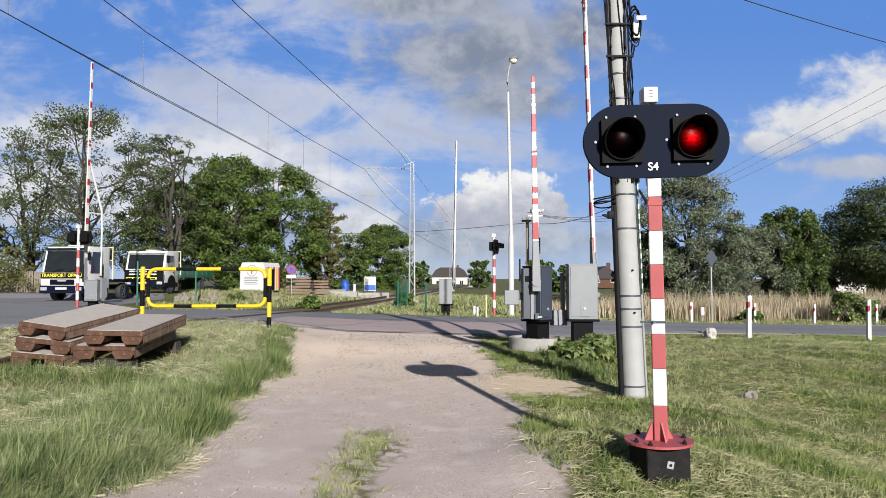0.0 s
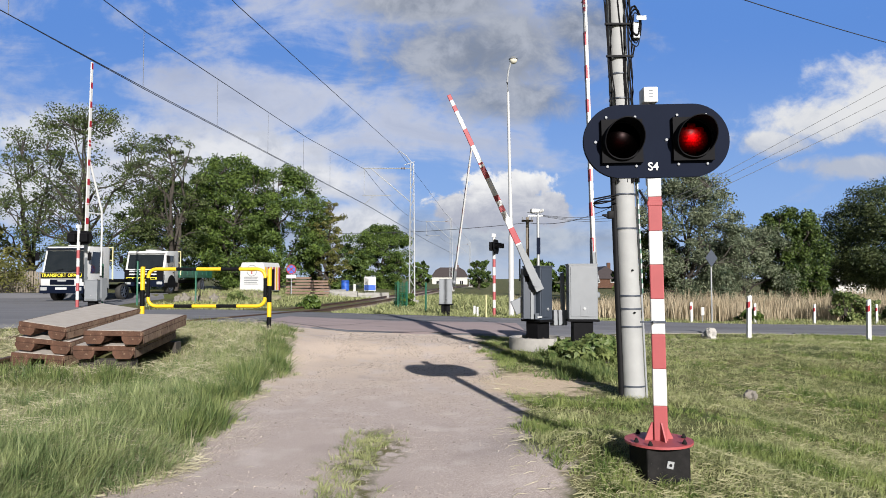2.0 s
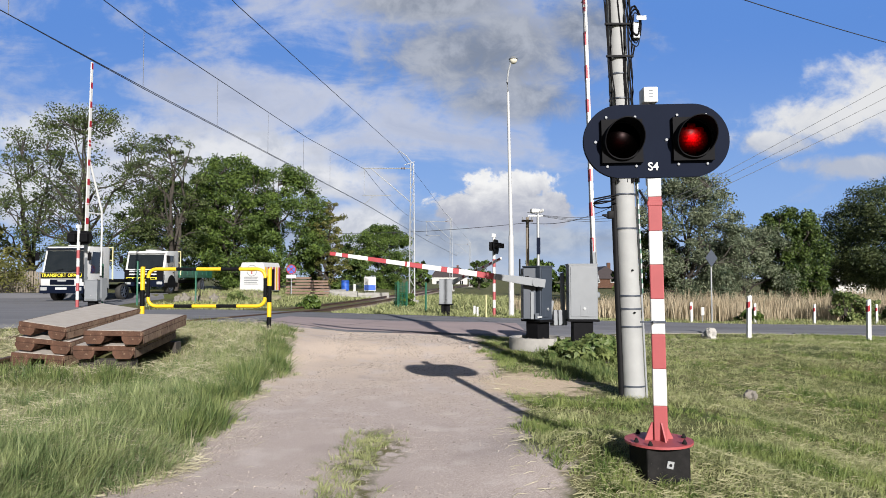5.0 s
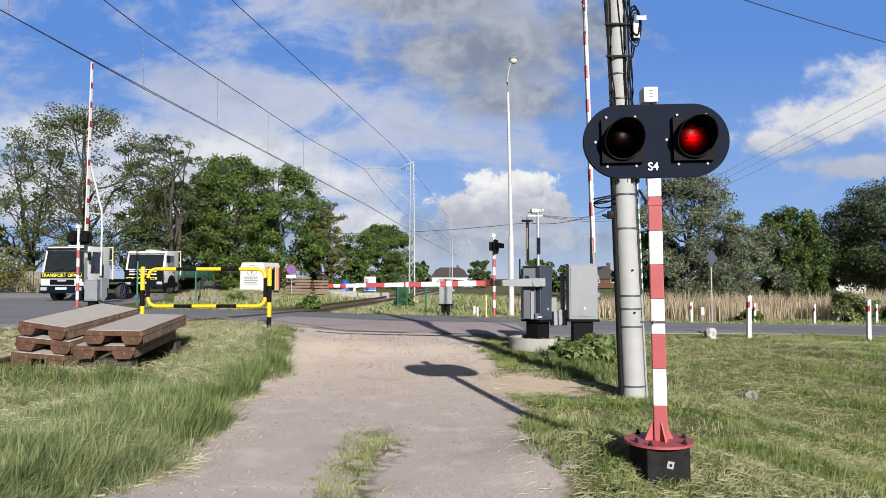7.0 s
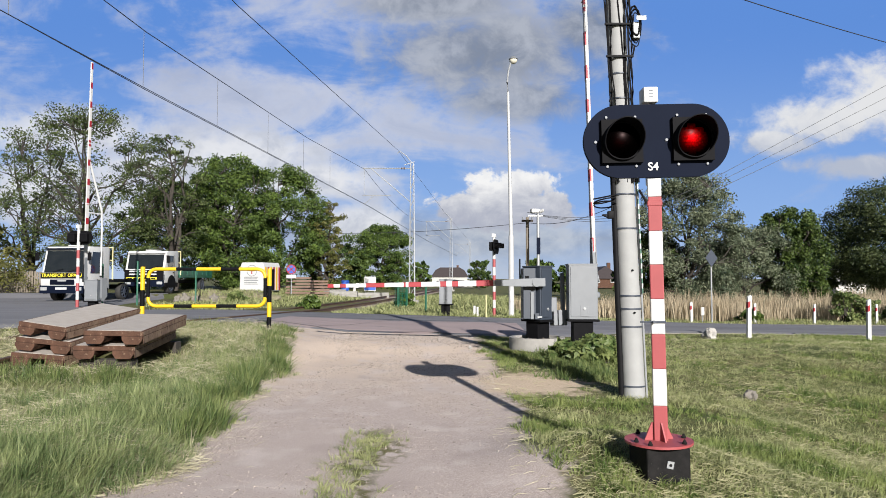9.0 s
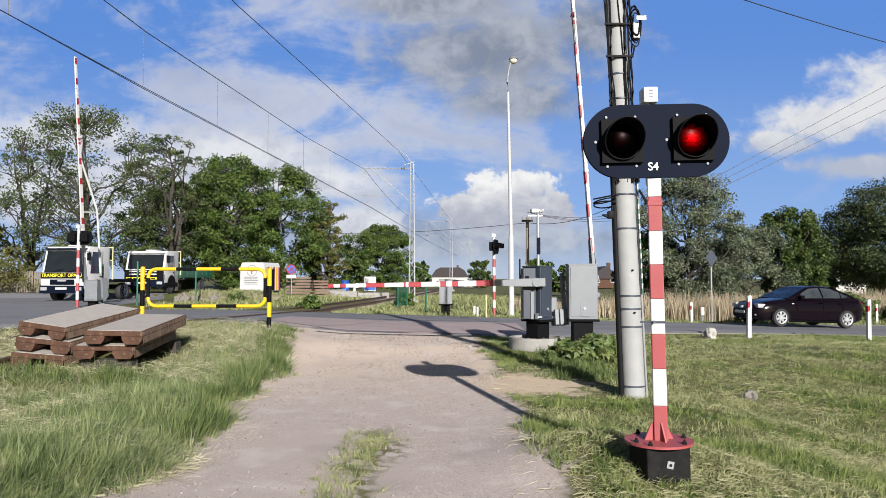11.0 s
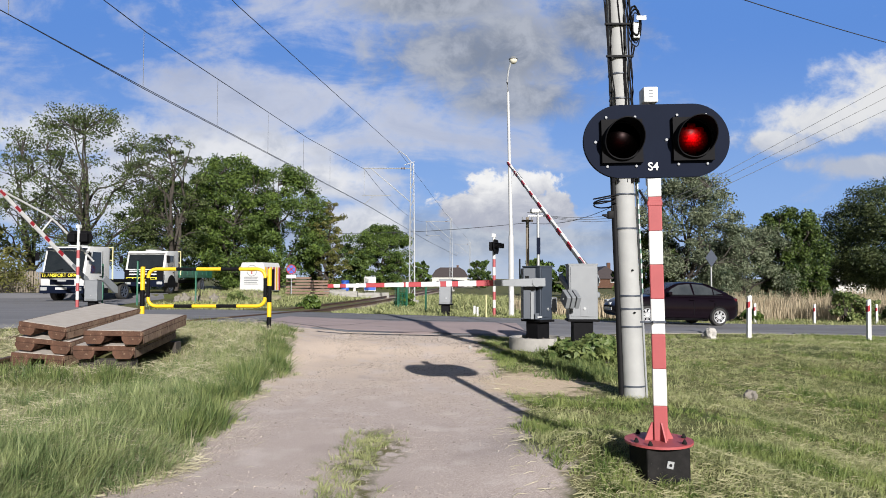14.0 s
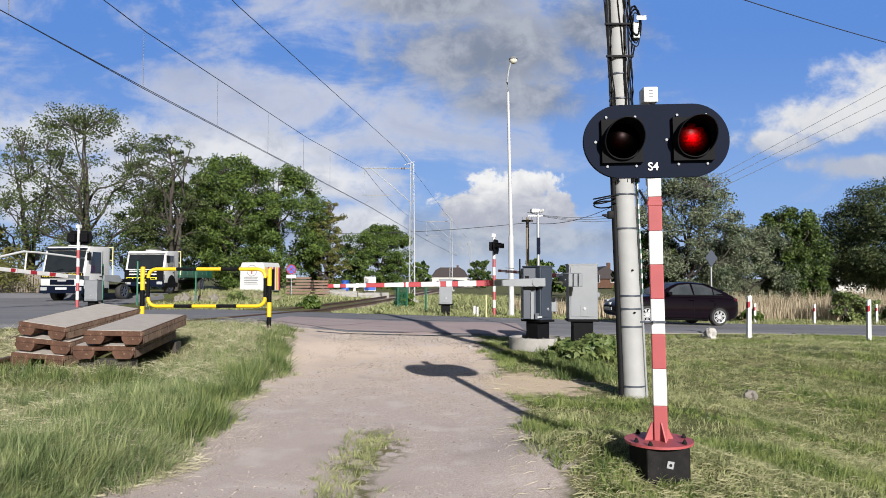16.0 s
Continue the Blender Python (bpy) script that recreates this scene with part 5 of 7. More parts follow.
# ---- yellow rail fence ----
def rail_fence():
    y, z0 = 14.6, .46
    t = thing("rail_barrier", pose(0, y, z0), "yellow and black tubular pedestrian rail by the road", "railing")
    for x, segs in ((-6.42, ((-.3, .50, 0), (.50, .84, 1), (.84, 1.34, 0))), (-3.71, ((-.3, .27, 1), (.27, .58, 0), (.58, .93, 1), (.93, 1.30, 0)))):
        for a, c, k in segs:
            part("post", rod(B(), (x, 0, a), (x, 0, c), .048, n=14), M_BLACK if k else M_YELLOW, t, smooth=True)
    x0, x1, lo, hi, r = -6.30, -3.80, .50, 1.29, .17
    loop = []
    for cx, cz, a0 in ((x1 - r, hi - r, 0), (x0 + r, hi - r, 90), (x0 + r, lo + r, 180), (x1 - r, lo + r, 270)):
        loop.append([(cx + r * math.cos(radians(a0 + q)), 0, cz + r * math.sin(radians(a0 + q))) for q in (0, 18, 36, 54, 72, 90)])
    for k in range(4):
        part("bend", tube(B(), loop[k], .038, 10), M_YELLOW, t, smooth=True)
        a, c = Vector(loop[k][-1]), Vector(loop[(k + 1) % 4][0])
        cuts = (0, .18, .36, .60, .80, 1) if k in (0, 2) else (0, .05, .95, 1)
        for j, (p, q) in enumerate(zip(cuts, cuts[1:])):
            part("rail", rod(B(), a.lerp(c, p), a.lerp(c, q), .038, n=10), M_BLACK if j % 2 else M_YELLOW, t, smooth=True)
    for x in (-6.36, -3.755):
        for zz in (.68, 1.08):
            part("clip", box(B(), x - .06, x + .06, -.02, .02, zz, zz + .05, .005), M_BLACK, t)


rail_fence()

# ---- catenary ----
def lattice_mast(x, y, h, label):
    t = thing("catenary_mast", pose(x, y, gz(x, y) - .1), label, "mast", "railway masts")
    bm = B()
    w0, w1 = .17, .09
    def corner(sx, sy, q):
        w = w0 + (w1 - w0) * q
        return (sx * w, sy * w, h * q)
    for sx in (-1, 1):
        for sy in (-1, 1):
            rod(bm, corner(sx, sy, 0), corner(sx, sy, 1), .035, .03, 5)
    n = 16
    for k in range(n):
        a, c = k / n, (k + 1) / n
        s = 1 if k % 2 else -1
        rod(bm, corner(-s, -1, a), corner(s, -1, c), .015, n=4)
        rod(bm, corner(-s, 1, a), corner(s, 1, c), .015, n=4)
        rod(bm, corner(-1, -s, a), corner(-1, s, c), .015, n=4)
        rod(bm, corner(1, -s, a), corner(1, s, c), .015, n=4)
    part("lattice", bm, M_MAST, t, "grey lattice mast")
    part("footing", box(B(), -.4, .4, -.4, .4, -.3, .3, .03), M_CONC, t)
    bm = tube(B(), [(-.1, 0, h - .3), (-3.0, 0, h - .3)], .035, 6)
    tube(bm, [(-3.0, 0, h - 1.95), (-1.3, 0, h - 1.95)], .025, 6)
    tube(bm, [(-2.5, 0, h - .3), (-.1, 0, h - 2.35)], .03, 6)
    tube(bm, [(-2.9, 0, h - .3), (-2.9, 0, h - 1.95)], .015, 6)
    tube(bm, [(-2.9, 0, h - 2.5), (-2.3, 0, h - 1.95)], .02, 6)
    part("cantilever", bm, M_MAST, t, "steel cantilever arm")
    bm = tube(B(), [(0, 0, h), (-.35, 0, h + .45), (-.75, 0, h + .75), (-.9, 0, h + .6)], .03, 6)
    rod(bm, (-.5, 0, h - .1), (.15, 0, h + .1), .025, n=6)
    part("top_horn", bm, M_MAST, t, "bent steel horn")
    for zz in (h - .3,):
        bm = B()
        for k in range(3):
            rod(bm, (-.45 - .08 * k, 0, zz), (-.49 - .08 * k, 0, zz), .07, n=8)
        part("insulator", bm, M_RUST, t, "ribbed brown insulator")
    return t


M_MAST = mat("weathered galvanised steel", (.33, .34, .35), (.26, .27, .28), .6, .3, bump=0)


def wire(name, pts, r, label, sag=0.0, material=None):
    ps = []
    for (a, b_) in zip(pts, pts[1:]):
        a, b_ = Vector(a), Vector(b_)
        n = 10
        for k in range(n):
            q = k / n
            ps.append(a.lerp(b_, q) - Vector((0, 0, sag * 4 * q * (1 - q))))
    ps.append(Vector(pts[-1]))
    ob = part(name, tube(B(), ps, r, 5), material or M_WIRE, None, smooth=True)
    return tagged(ob, label, "wire")


def catenary():
    lattice_mast(-1.86, 41, 8.55, "grey lattice railway mast with a cantilever arm")
    lattice_mast(.95, 80, 8.6, "distant lattice railway mast with a cantilever arm")
    lattice_mast(5.2, 130, 8.6, "far lattice railway mast along the line")
    wire("contact_wire", [(-7.9, 2, 5.9), (-6.75, 15.3, 5.86), (-4.55, 41, 5.95), (-1.7, 80, 5.9), (2.6, 130, 5.9)], .009, "dark overhead contact wire above the railway")
    wire("contact_wire", [(-7.7, 2, 5.86), (-6.72, 15.3, 5.81), (-4.50, 41, 5.9), (-1.65, 80, 5.85), (2.65, 130, 5.85)], .009, "second dark contact wire above the railway")
    wire("carrier_wire", [(-7.6, 2, 7.35), (-6.75, 15.3, 7.15), (-5.6, 28, 7.35), (-4.75, 41, 8.15)], .011, "dark carrier wire above the contact wires", .0)
    wire("carrier_wire", [(-4.75, 41, 8.15), (-1.9, 80, 8.2), (2.4, 130, 8.2)], .012, "dark carrier wire along the railway", .9)
    wire("feeder_wire", [(-6.1, 2, 8.3), (-4.87, 15.8, 8.0), (-2.72, 41, 9.3), (.2, 80, 9.3), (4.5, 130, 9.3)], .011, "dark feeder wire on the mast tops", .0)
    for y in (11, 15.2, 19.2, 23.4, 27.6, 31.9):
        x = -6.75 + (y - 15.3) * .0865
        q = (y - 15.3) / 25.7
        wire("dropper", [(x, y, 5.87 + .07 * q), (x, y, 7.15 + .2 * q + .35 * max(0, q - .5))], .006, "thin dropper between carrier and contact wire")
    # line wires beside the road
    wire("cable", [(-26, 90, 8.0), (9.2, 74, 7.6), (16, 60, 8.4)], .03, "dark aerial cable across the road", .8)
    wire("line_wire", [(2.25, 9.0, 5.9), (9.2, 13.5, 6.2)], .008, "thin dark aerial cable from the concrete pole", .05)
    def hang(x):
        return 4.18 + .055 * (x - 6) ** 2 if x < 11 else 5.555 + .55 * (x - 11)
    for k in range(3):
        wire("line_wire", [(x, 30 - .2 * (x - 3.7), hang(x) - .035 * k * (x - 3.7)) for x in (3.72, 4.5, 5.5, 6.5, 7.5, 8.5, 9.5, 10.5, 12, 15, 20, 26)], .010, "thin dark line wire from the wooden post")


catenary()


M_PALING = mat("weathered grey wood", (.20, .17, .13), (.13, .11, .09), .9, scale=6, bump=.4)
# ---- posts, lamps and signs ----
def lamp_post():
    t = thing("street_lamp", pose(2.70, 27, .05), "tall white steel street lamp with a bent top", "lamp")
    part("column", rod(B(), (0, 0, -.2), (0, 0, 3.2), .115, .10, 14), M_LAMPPOST, t, smooth=True)
    part("upper_column", rod(B(), (0, 0, 3.2), (-.10, 0, 8.95), .078, .05, 12), M_LAMPPOST, t, smooth=True)
    part("arm", tube(B(), [(-.10, 0, 8.95), (-.13, 0, 9.35), (-.08, 0, 9.8), (.02, 0, 10.15), (.12, 0, 10.28)], .035, 8), M_STEEL, t, smooth=True)
    part("shade", lathe(B(), [(.0, .12), (.10, .10), (.19, .0), (.17, -.02)], 16, pose(.12, 0, 10.28)), M_CAB, t, "grey lamp shade", True)
    part("globe", lathe(B(), [(.165, .0), (.16, -.08), (.09, -.16), (.0, -.18)], 16, pose(.12, 0, 10.27)), M_OPAL, t, "clear lamp glass", True)
    part("hatch", box(B(), -.06, .06, -.125, -.09, .6, 1.0, .005), M_LAMPPOST, t)


M_LAMPPOST = mat("pale grey painted steel", (.42, .425, .43), (.36, .365, .37), .5, scale=3, bump=.03)
M_OPAL = mat("yellowed glass", (.62, .60, .50), (.55, .53, .44), .25, bump=0)
lamp_post()


def striped_signal(x, y, top, heading, label):
    """A crossing signal further off, seen from the side or behind."""
    z = gz(x, y)
    t = thing("crossing_signal", pose(x, y, z, 0, 0, heading), label, "signal")
    n, h = 8, top - .55
    for k in range(n):
        a, c = h * k / n, h * (k + 1) / n
        part("red_band" if k % 2 == 0 else "white_band", rod(B(), (0, 0, a - (.2 if k == 0 else 0)), (0, 0, c), .062, n=12), M_PINKRED if k % 2 == 0 else M_WHITE, t, smooth=True)
    part("upper_post", rod(B(), (0, 0, h), (0, 0, top), .055, n=10), M_WHITE, t, smooth=True)
    part("top_box", box(B(), -.08, .08, -.08, .08, top, top + .14, .01), M_WHITE, t)
    head = part("signal_head", prism(B(), capsule(1.1, .56), -.10, -.06, .006), M_BLACK, t, "black rounded backing board")
    head.location = (0, 0, top - .38)
    for sx in (-.27, .27):
        part("lamp_housing", box(B(), sx - .16, sx + .16, -.06, .12, -.17, .17, .02), M_BLACK, head)
        bm = B()
        rows_ = [[bm.verts.new((sx + .14 * math.sin(radians(a)), -.10 - ln, .14 * math.cos(radians(a)))) for a in range(-110, 111, 20)] for ln in (0, .24)]
        for k in range(len(rows_[0]) - 1):
            bm.faces.new((rows_[0][k], rows_[0][k + 1], rows_[1][k + 1], rows_[1][k]))
        bmesh.ops.solidify(bm, geom=bm.faces[:], thickness=.01)
        part("hood", bm, M_BLACK, head, "black hood")
    return t


striped_signal(2.02, 27.0, 3.12, 75, "red and white striped crossing signal seen side on")
striped_signal(-14.55, 27.2, 3.18, 172, "red and white striped crossing signal seen from behind")


def camera_pole():
    t = thing("camera_pole", pose(4.05, 29, gz(4.05, 29)), "grey steel pole with a surveillance camera on top", "pole")
    part("column", rod(B(), (0, 0, -.2), (0, 0, 4.35), .075, .06, 10), M_STEEL, t, smooth=True)
    part("crossarm", box(B(), -.42, .2, -.04, .04, 4.20, 4.27), M_STEEL, t)
    b = part("surveillance_camera", box(B(), -.32, .06, -.12, .1, 4.36, 4.52, .02), M_WHITE, t, "white surveillance camera housing")
    b.rotation_euler = (0, 0, radians(12))
    part("bullet_camera", rod(B(), (.08, -.12, 4.40), (.2, -.2, 4.46), .07, n=10), M_WHITE, t)
    part("warning_sign", box(B(), -.08, .08, -.11, -.09, 2.6, 3.3, .004), M_NAVY, t, "narrow dark sign plate")
    t = thing("wooden_post", pose(3.72, 30, gz(3.72, 30)), "weathered wooden telephone post with a small crossarm", "post")
    part("shaft", rod(B(), (0, 0, -.2), (0, 0, 4.25), .085, .07, 9), M_PALING, t, smooth=True)
    part("crossarm", box(B(), -.25, .25, -.05, .05, 4.05, 4.13), M_BARK, t)
    for sx in (-.2, 0.02, .2):
        part("insulator", rod(B(), (sx, 0, 4.13), (sx, 0, 4.27), .04, .025, 8), M_CAB, t)


camera_pole()


def road_sign():
    x, y = 11.0, 28.0
    t = thing("road_sign", pose(x, y, gz(x, y)), "grey-backed diamond road sign turned on a steel post", "sign")
    part("post", rod(B(), (0, 0, -.2), (0, 0, 2.85), .032, n=10), M_STEEL, t, smooth=True)
    a = .40
    bm = prism(B(), [(-a * .8, -a * .9), (0, .0), (a * .8, -a * .9), (0, -a * 1.8)], -.02, .0, .004)
    p = part("plate", bm, M_SIGNBACK, t, "grey sign back")
    p.matrix_basis = pose(0, -.03, 3.0, 0, 0, 22)


road_sign()


def delineators():
    def one(x, y, h, label, tilt_):
        t = thing("delineator_post", pose(x, y, gz(x, y) - .05, 0, tilt_, 14), label, "road post", "roadside marker posts")
        bm = prism(B(), [(-.055, 0), (.055, 0), (.055, h), (.03, h + .03), (-.055, h - .02)], -.035, .035, .012)
        part("post", bm, M_WHITE, t, "white plastic post")
        bm = prism(B(), [(-.058, h - .30), (.012, h - .27), (.012, h - .12), (-.058, h - .15)], -.038, .038, .004)
        part("reflector_band", bm, M_RED, t, "slanting red band")
    one(7.70, 17.25, 1.10, "white plastic roadside post with a red band", 1.5)
    one(10.75, 17.3, 1.07, "white plastic roadside post with a red band", 1.0)
    one(15.4, 28.4, .86, "white plastic roadside post with a red band", 2)
    one(9.95, 27.4, .86, "white plastic roadside post with a red band", -1)
    one(12.75, 28.0, .86, "white plastic roadside post with a red band", 1)
    one(18.5, 29.2, .86, "white plastic roadside post with a red band", 0)
    t = thing("marker_post", pose(1.27, 26.6, gz(1.27, 26.6)), "short white paired marker post by the road", "post")
    part("post", box(B(), -.09, .02, -.04, .04, -.1, .40, .01), M_WHITE, t)
    part("post", box(B(), .03, .11, -.04, .04, -.1, .36, .01), M_WHITE, t)
    t = thing("marker_post", pose(1.60, 25.4, gz(1.60, 25.4)), "thin pale stake beside the road", "post")
    part("stake", rod(B(), (0, 0, -.1), (0, 0, .85), .022, n=7), M_PALEYELLOW, t)
    t = thing("marker_post", pose(10.4, 27.4, gz(10.4, 27.4)), "low white square marker in the grass", "post")
    part("plate", box(B(), -.06, .06, -.02, .02, .3, .62, .01), M_WHITE, t)
    part("stake", rod(B(), (0, .03, -.1), (0, .03, .4), .02, n=6), M_STEEL, t)


delineators()


def rock(x, y, r, seed, label, material=None):
    rng = np.random.default_rng(seed)
    bm = B()
    bmesh.ops.create_icosphere(bm, subdivisions=3, radius=r)
    o = rng.uniform(0, 50, 3)
    for v in bm.verts:
        n = noise.noise(v.co / r * 1.3 + Vector(o)) * .5 + noise.noise(v.co / r * 3.1 + Vector(o)) * .22
        v.co = Vector((v.co.x * .95, v.co.y * .9, v.co.z * 1.1)) * (1 + n)
    ob = part("rock", bm, material or M_STONE)
    ob.location = (x, y, gz(x, y) + r * .45)
    return tagged(ob, label, "rock", "field stones")


rock(6.62, 17.0, .17, 12, "pale jagged field stone on the road verge")
rock(4.22, 9.45, .085, 15, "small grey field stone in the mown slope", M_STONE2)
rock(.55, 13.9, .04, 9, "tiny grey stone beside the lane")


def concrete_bits():
    ring_wall(1.93, 14.1, .57, .25, -58, 300, "low round concrete kerb ring round the barrier pedestal")
    ring_wall(2.95, 14.25, .46, .15, -50, 308, "low round concrete kerb ring round the light grey barrier")
    rng = np.random.default_rng(33)
    for cx, cy, r, z in ((1.93, 14.1, .46, .16), (2.95, 14.25, .36, .13)):
        n = 260
        a, q = rng.uniform(0, 6.283, n), r * rng.uniform(0, 1, n) ** .5
        p = np.stack([cx + q * np.cos(a), cy + q * np.sin(a), gz(cx, cy) + z + rng.uniform(-.03, .03, n)], 1)
        sz = rng.uniform(.02, .06, n)
        base = np.array([(1, 0, 0), (0, 1, 0), (-1, 0, 0), (0, -1, 0), (0, 0, .8), (0, 0, -.8)], float)
        vv = (p[:, None] + base[None] * sz[:, None, None] * rng.uniform(.5, 1.3, (n, 6, 1))).reshape(-1, 3)
        ff = np.array([(0, 1, 4), (1, 2, 4), (2, 3, 4), (3, 0, 4), (1, 0, 5), (2, 1, 5), (3, 2, 5), (0, 3, 5)])
        ff = (np.arange(n)[:, None, None] * 6 + ff[None]).reshape(-1, 3)
        tagged(new("rubble", quick_mesh("rubble", vv, ff, M_RUBBLE)), "grey and brown rubble inside the kerb ring", "rubble", kind="stuff")


M_RUBBLE = mat("mixed rubble", (.24, .20, .17), (.12, .10, .085), .9, bump=0, island=.5, gloss=.1)
concrete_bits()


# ---- railway ----
def track_x(y):
    return -8.15 + .088 * y


def track_z(y):
    return gz(track_x(y), y) + .035 + .13 * float(smooth(27, 31, y)) + .1 * float(smooth(13.5, 11, y))


def railway():
    t = thing("railway_track", pose(0, 0, 0), "single railway track with rusty rails crossing the road", "railway")
    ys = list(np.concatenate([np.arange(-20, 60, 2.0), np.arange(60, 200, 10.0)]))
    for side in (-.75, .75):
        bm = B()
        secs = []
        for y in ys:
            x, z = track_x(y) + side, track_z(y)
            secs.append([bm.verts.new((x + a, y, z + b_)) for a, b_ in ((-.06, -.15), (.06, -.15), (.012, -.11), (.012, -.03), (.034, -.02), (.034, .012), (-.034, .012), (-.034, -.02), (-.012, -.03), (-.012, -.11))])
        for p, q in zip(secs, secs[1:]):
            for k in range(10):
                bm.faces.new((p[k], p[(k + 1) % 10], q[(k + 1) % 10], q[k]))
        part("rail", bm, M_RAIL, t, "rusty steel rail")
    me = mesh_of("sleeper", box(B(), -1.25, 1.25, -.12, .12, -.18, -.0, .015))
    me.materials.append(M_PALING)
    for k in range(90):
        y = 27.4 + k * .62
        shared("sleeper", me, t, pose(track_x(y), y, track_z(y) - .15, 0, 0, -5))
    for k in range(20):
        y = 13 - k * .62
        shared("sleeper", me, t, pose(track_x(y), y, track_z(y) - .17, 0, 0, -5))
    vv, ff = [], []
    for y in ys:
        x, z = track_x(y), track_z(y)
        for a, b_ in ((-3.0, -.6), (-1.9, -.19), (1.9, -.19), (3.0, -.6)):
            vv.append((x + a, y, z + b_))
    for i in range(len(ys) - 1):
        if 14 < ys[i] < 27:
            continue
        for k in range(3):
            j = i * 4 + k
            ff.append((j, j + 1, j + 5, j + 4))
    ob = new("ballast", quick_mesh("ballast", vv, ff, M_BALLAST))
    tagged(ob, "brown weedy ballast under the railway track", "ballast", kind="structure")


M_RAIL = mat("rusty rail steel", (.13, .075, .05), (.09, .055, .04), .6, .4, bump=.1)
M_BALLAST = mat("weedy ballast", (.14, .115, .085), (.10, .12, .045), .95, scale=2.0, fine=30, bump=.8)
railway()


# ---- beyond the road ----
def first_aid_hut():
    x, y = -13.3, 47.5
    t = thing("site_hut", pose(x, y, gz(x, y) + .02, 0, 0, -14), "white first aid hut with a red cross and striped side", "hut")
    out = [(-.95, 0), (.95, 0), (.92, 1.7), (.80, 2.0), (-.80, 2.0), (-.92, 1.7)]
    part("shell", prism(B(), out, -.0, 2.4, .06), M_WHITE, t, "white plastic shell")
    bm = box(B(), -.24, .24, -.012, -.0, 1.39, 1.47)
    box(bm, -.04, .04, -.012, -.0, 1.2, 1.66)
    part("red_cross", bm, M_RED, t, "red cross in a ring")
    part("ring", lathe(B(), [(.36, -.004), (.40, -.004), (.40, .004), (.36, .004), (.36, -.004)], 24, pose(0, -.008, 1.43, 90)), M_CAB, t)
    for k in range(5):
        part("lettering", box(B(), -.6, .5 - .1 * (k % 2), -.014, -.004, .95 - k * .12, 1.0 - k * .12), M_CAB, t)
    for k in range(6):
        part("stripe", box(B(), .93, .962, .1 + k * .40, .3 + k * .40, .05, 1.68), M_YELLOW if k % 2 == 0 else M_RED, t)
    part("door", box(B(), .935, .97, .75, 1.45, .05, 1.55, .01), M_BLACK, t, "dark doorway")


first_aid_hut()


def round_sign():
    x, y = -9.55, 43
    t = thing("round_sign", pose(x, y, gz(x, y)), "round blue and red no-stopping sign with a white plate", "sign")
    part("post", rod(B(), (0, 0, -.2), (0, 0, 1.95), .03, n=8), M_STEEL, t)
    part("disc", rod(B(), (0, -.05, 1.72), (0, -.03, 1.72), .31, n=24), M_RED, t, "red sign rim")
    part("blue_field", rod(B(), (0, -.06, 1.72), (0, -.05, 1.72), .25, n=24), M_BLUE, t)
    for a in (45, -45):
        part("cross_bar", box(B(), -.25, .25, -.07, -.06, -.03, .03, m=pose(0, 0, 1.72, 0, a, 0)), M_RED, t)
    part("plate", box(B(), -.3, .3, -.05, -.03, 1.16, 1.38, .005), M_WHITE, t, "white sign plate")


round_sign()


def far_slabs():
    me = mesh_of("slab", box(B(), -1.1, 1.1, -.35, .35, 0, .125, .012))
    me.materials.append(M_FARSLAB)
    rng = random.Random(8)
    for (x, y, rz, n, wide) in ((-9.35, 44.5, 4, 7, .72), (-8.15, 45.2, 30, 6, .45)):
        t = thing("slab_stack", pose(x, y, gz(x, y), 0, 0, rz), "stack of old brownish crossing slabs beside the track", "stack", "slab stacks")
        for k in range(n):
            shared("slab", me, t, pose(rng.uniform(-.06, .06), rng.uniform(-.05, .05), .19 * k - .03, 0, rng.uniform(-1, 1), rng.uniform(-3, 3)) @ Matrix.Diagonal((wide, 1, 1, 1)))
    me2 = mesh_of("concrete_slab", box(B(), -.9, .9, -.3, .3, 0, .2, .02))
    me2.materials.append(M_CONC)
    for k, (x, y) in enumerate(((-6.9, 48), (-5.6, 50), (-5.0, 52), (-7.9, 50))):
        for j in range(2):
            ob = new("concrete_slab", me2)
            ob.matrix_basis = pose(x, y, gz(x, y) - .02 + .2 * j, 0, 0, 20 * k)
            tagged(ob, "pale loose concrete slab lying in the grass", "slab", "loose slabs")


M_FARSLAB = mat("brown weathered slab", (.19, .125, .095), (.13, .085, .065), .9, scale=5, bump=.3)
far_slabs()


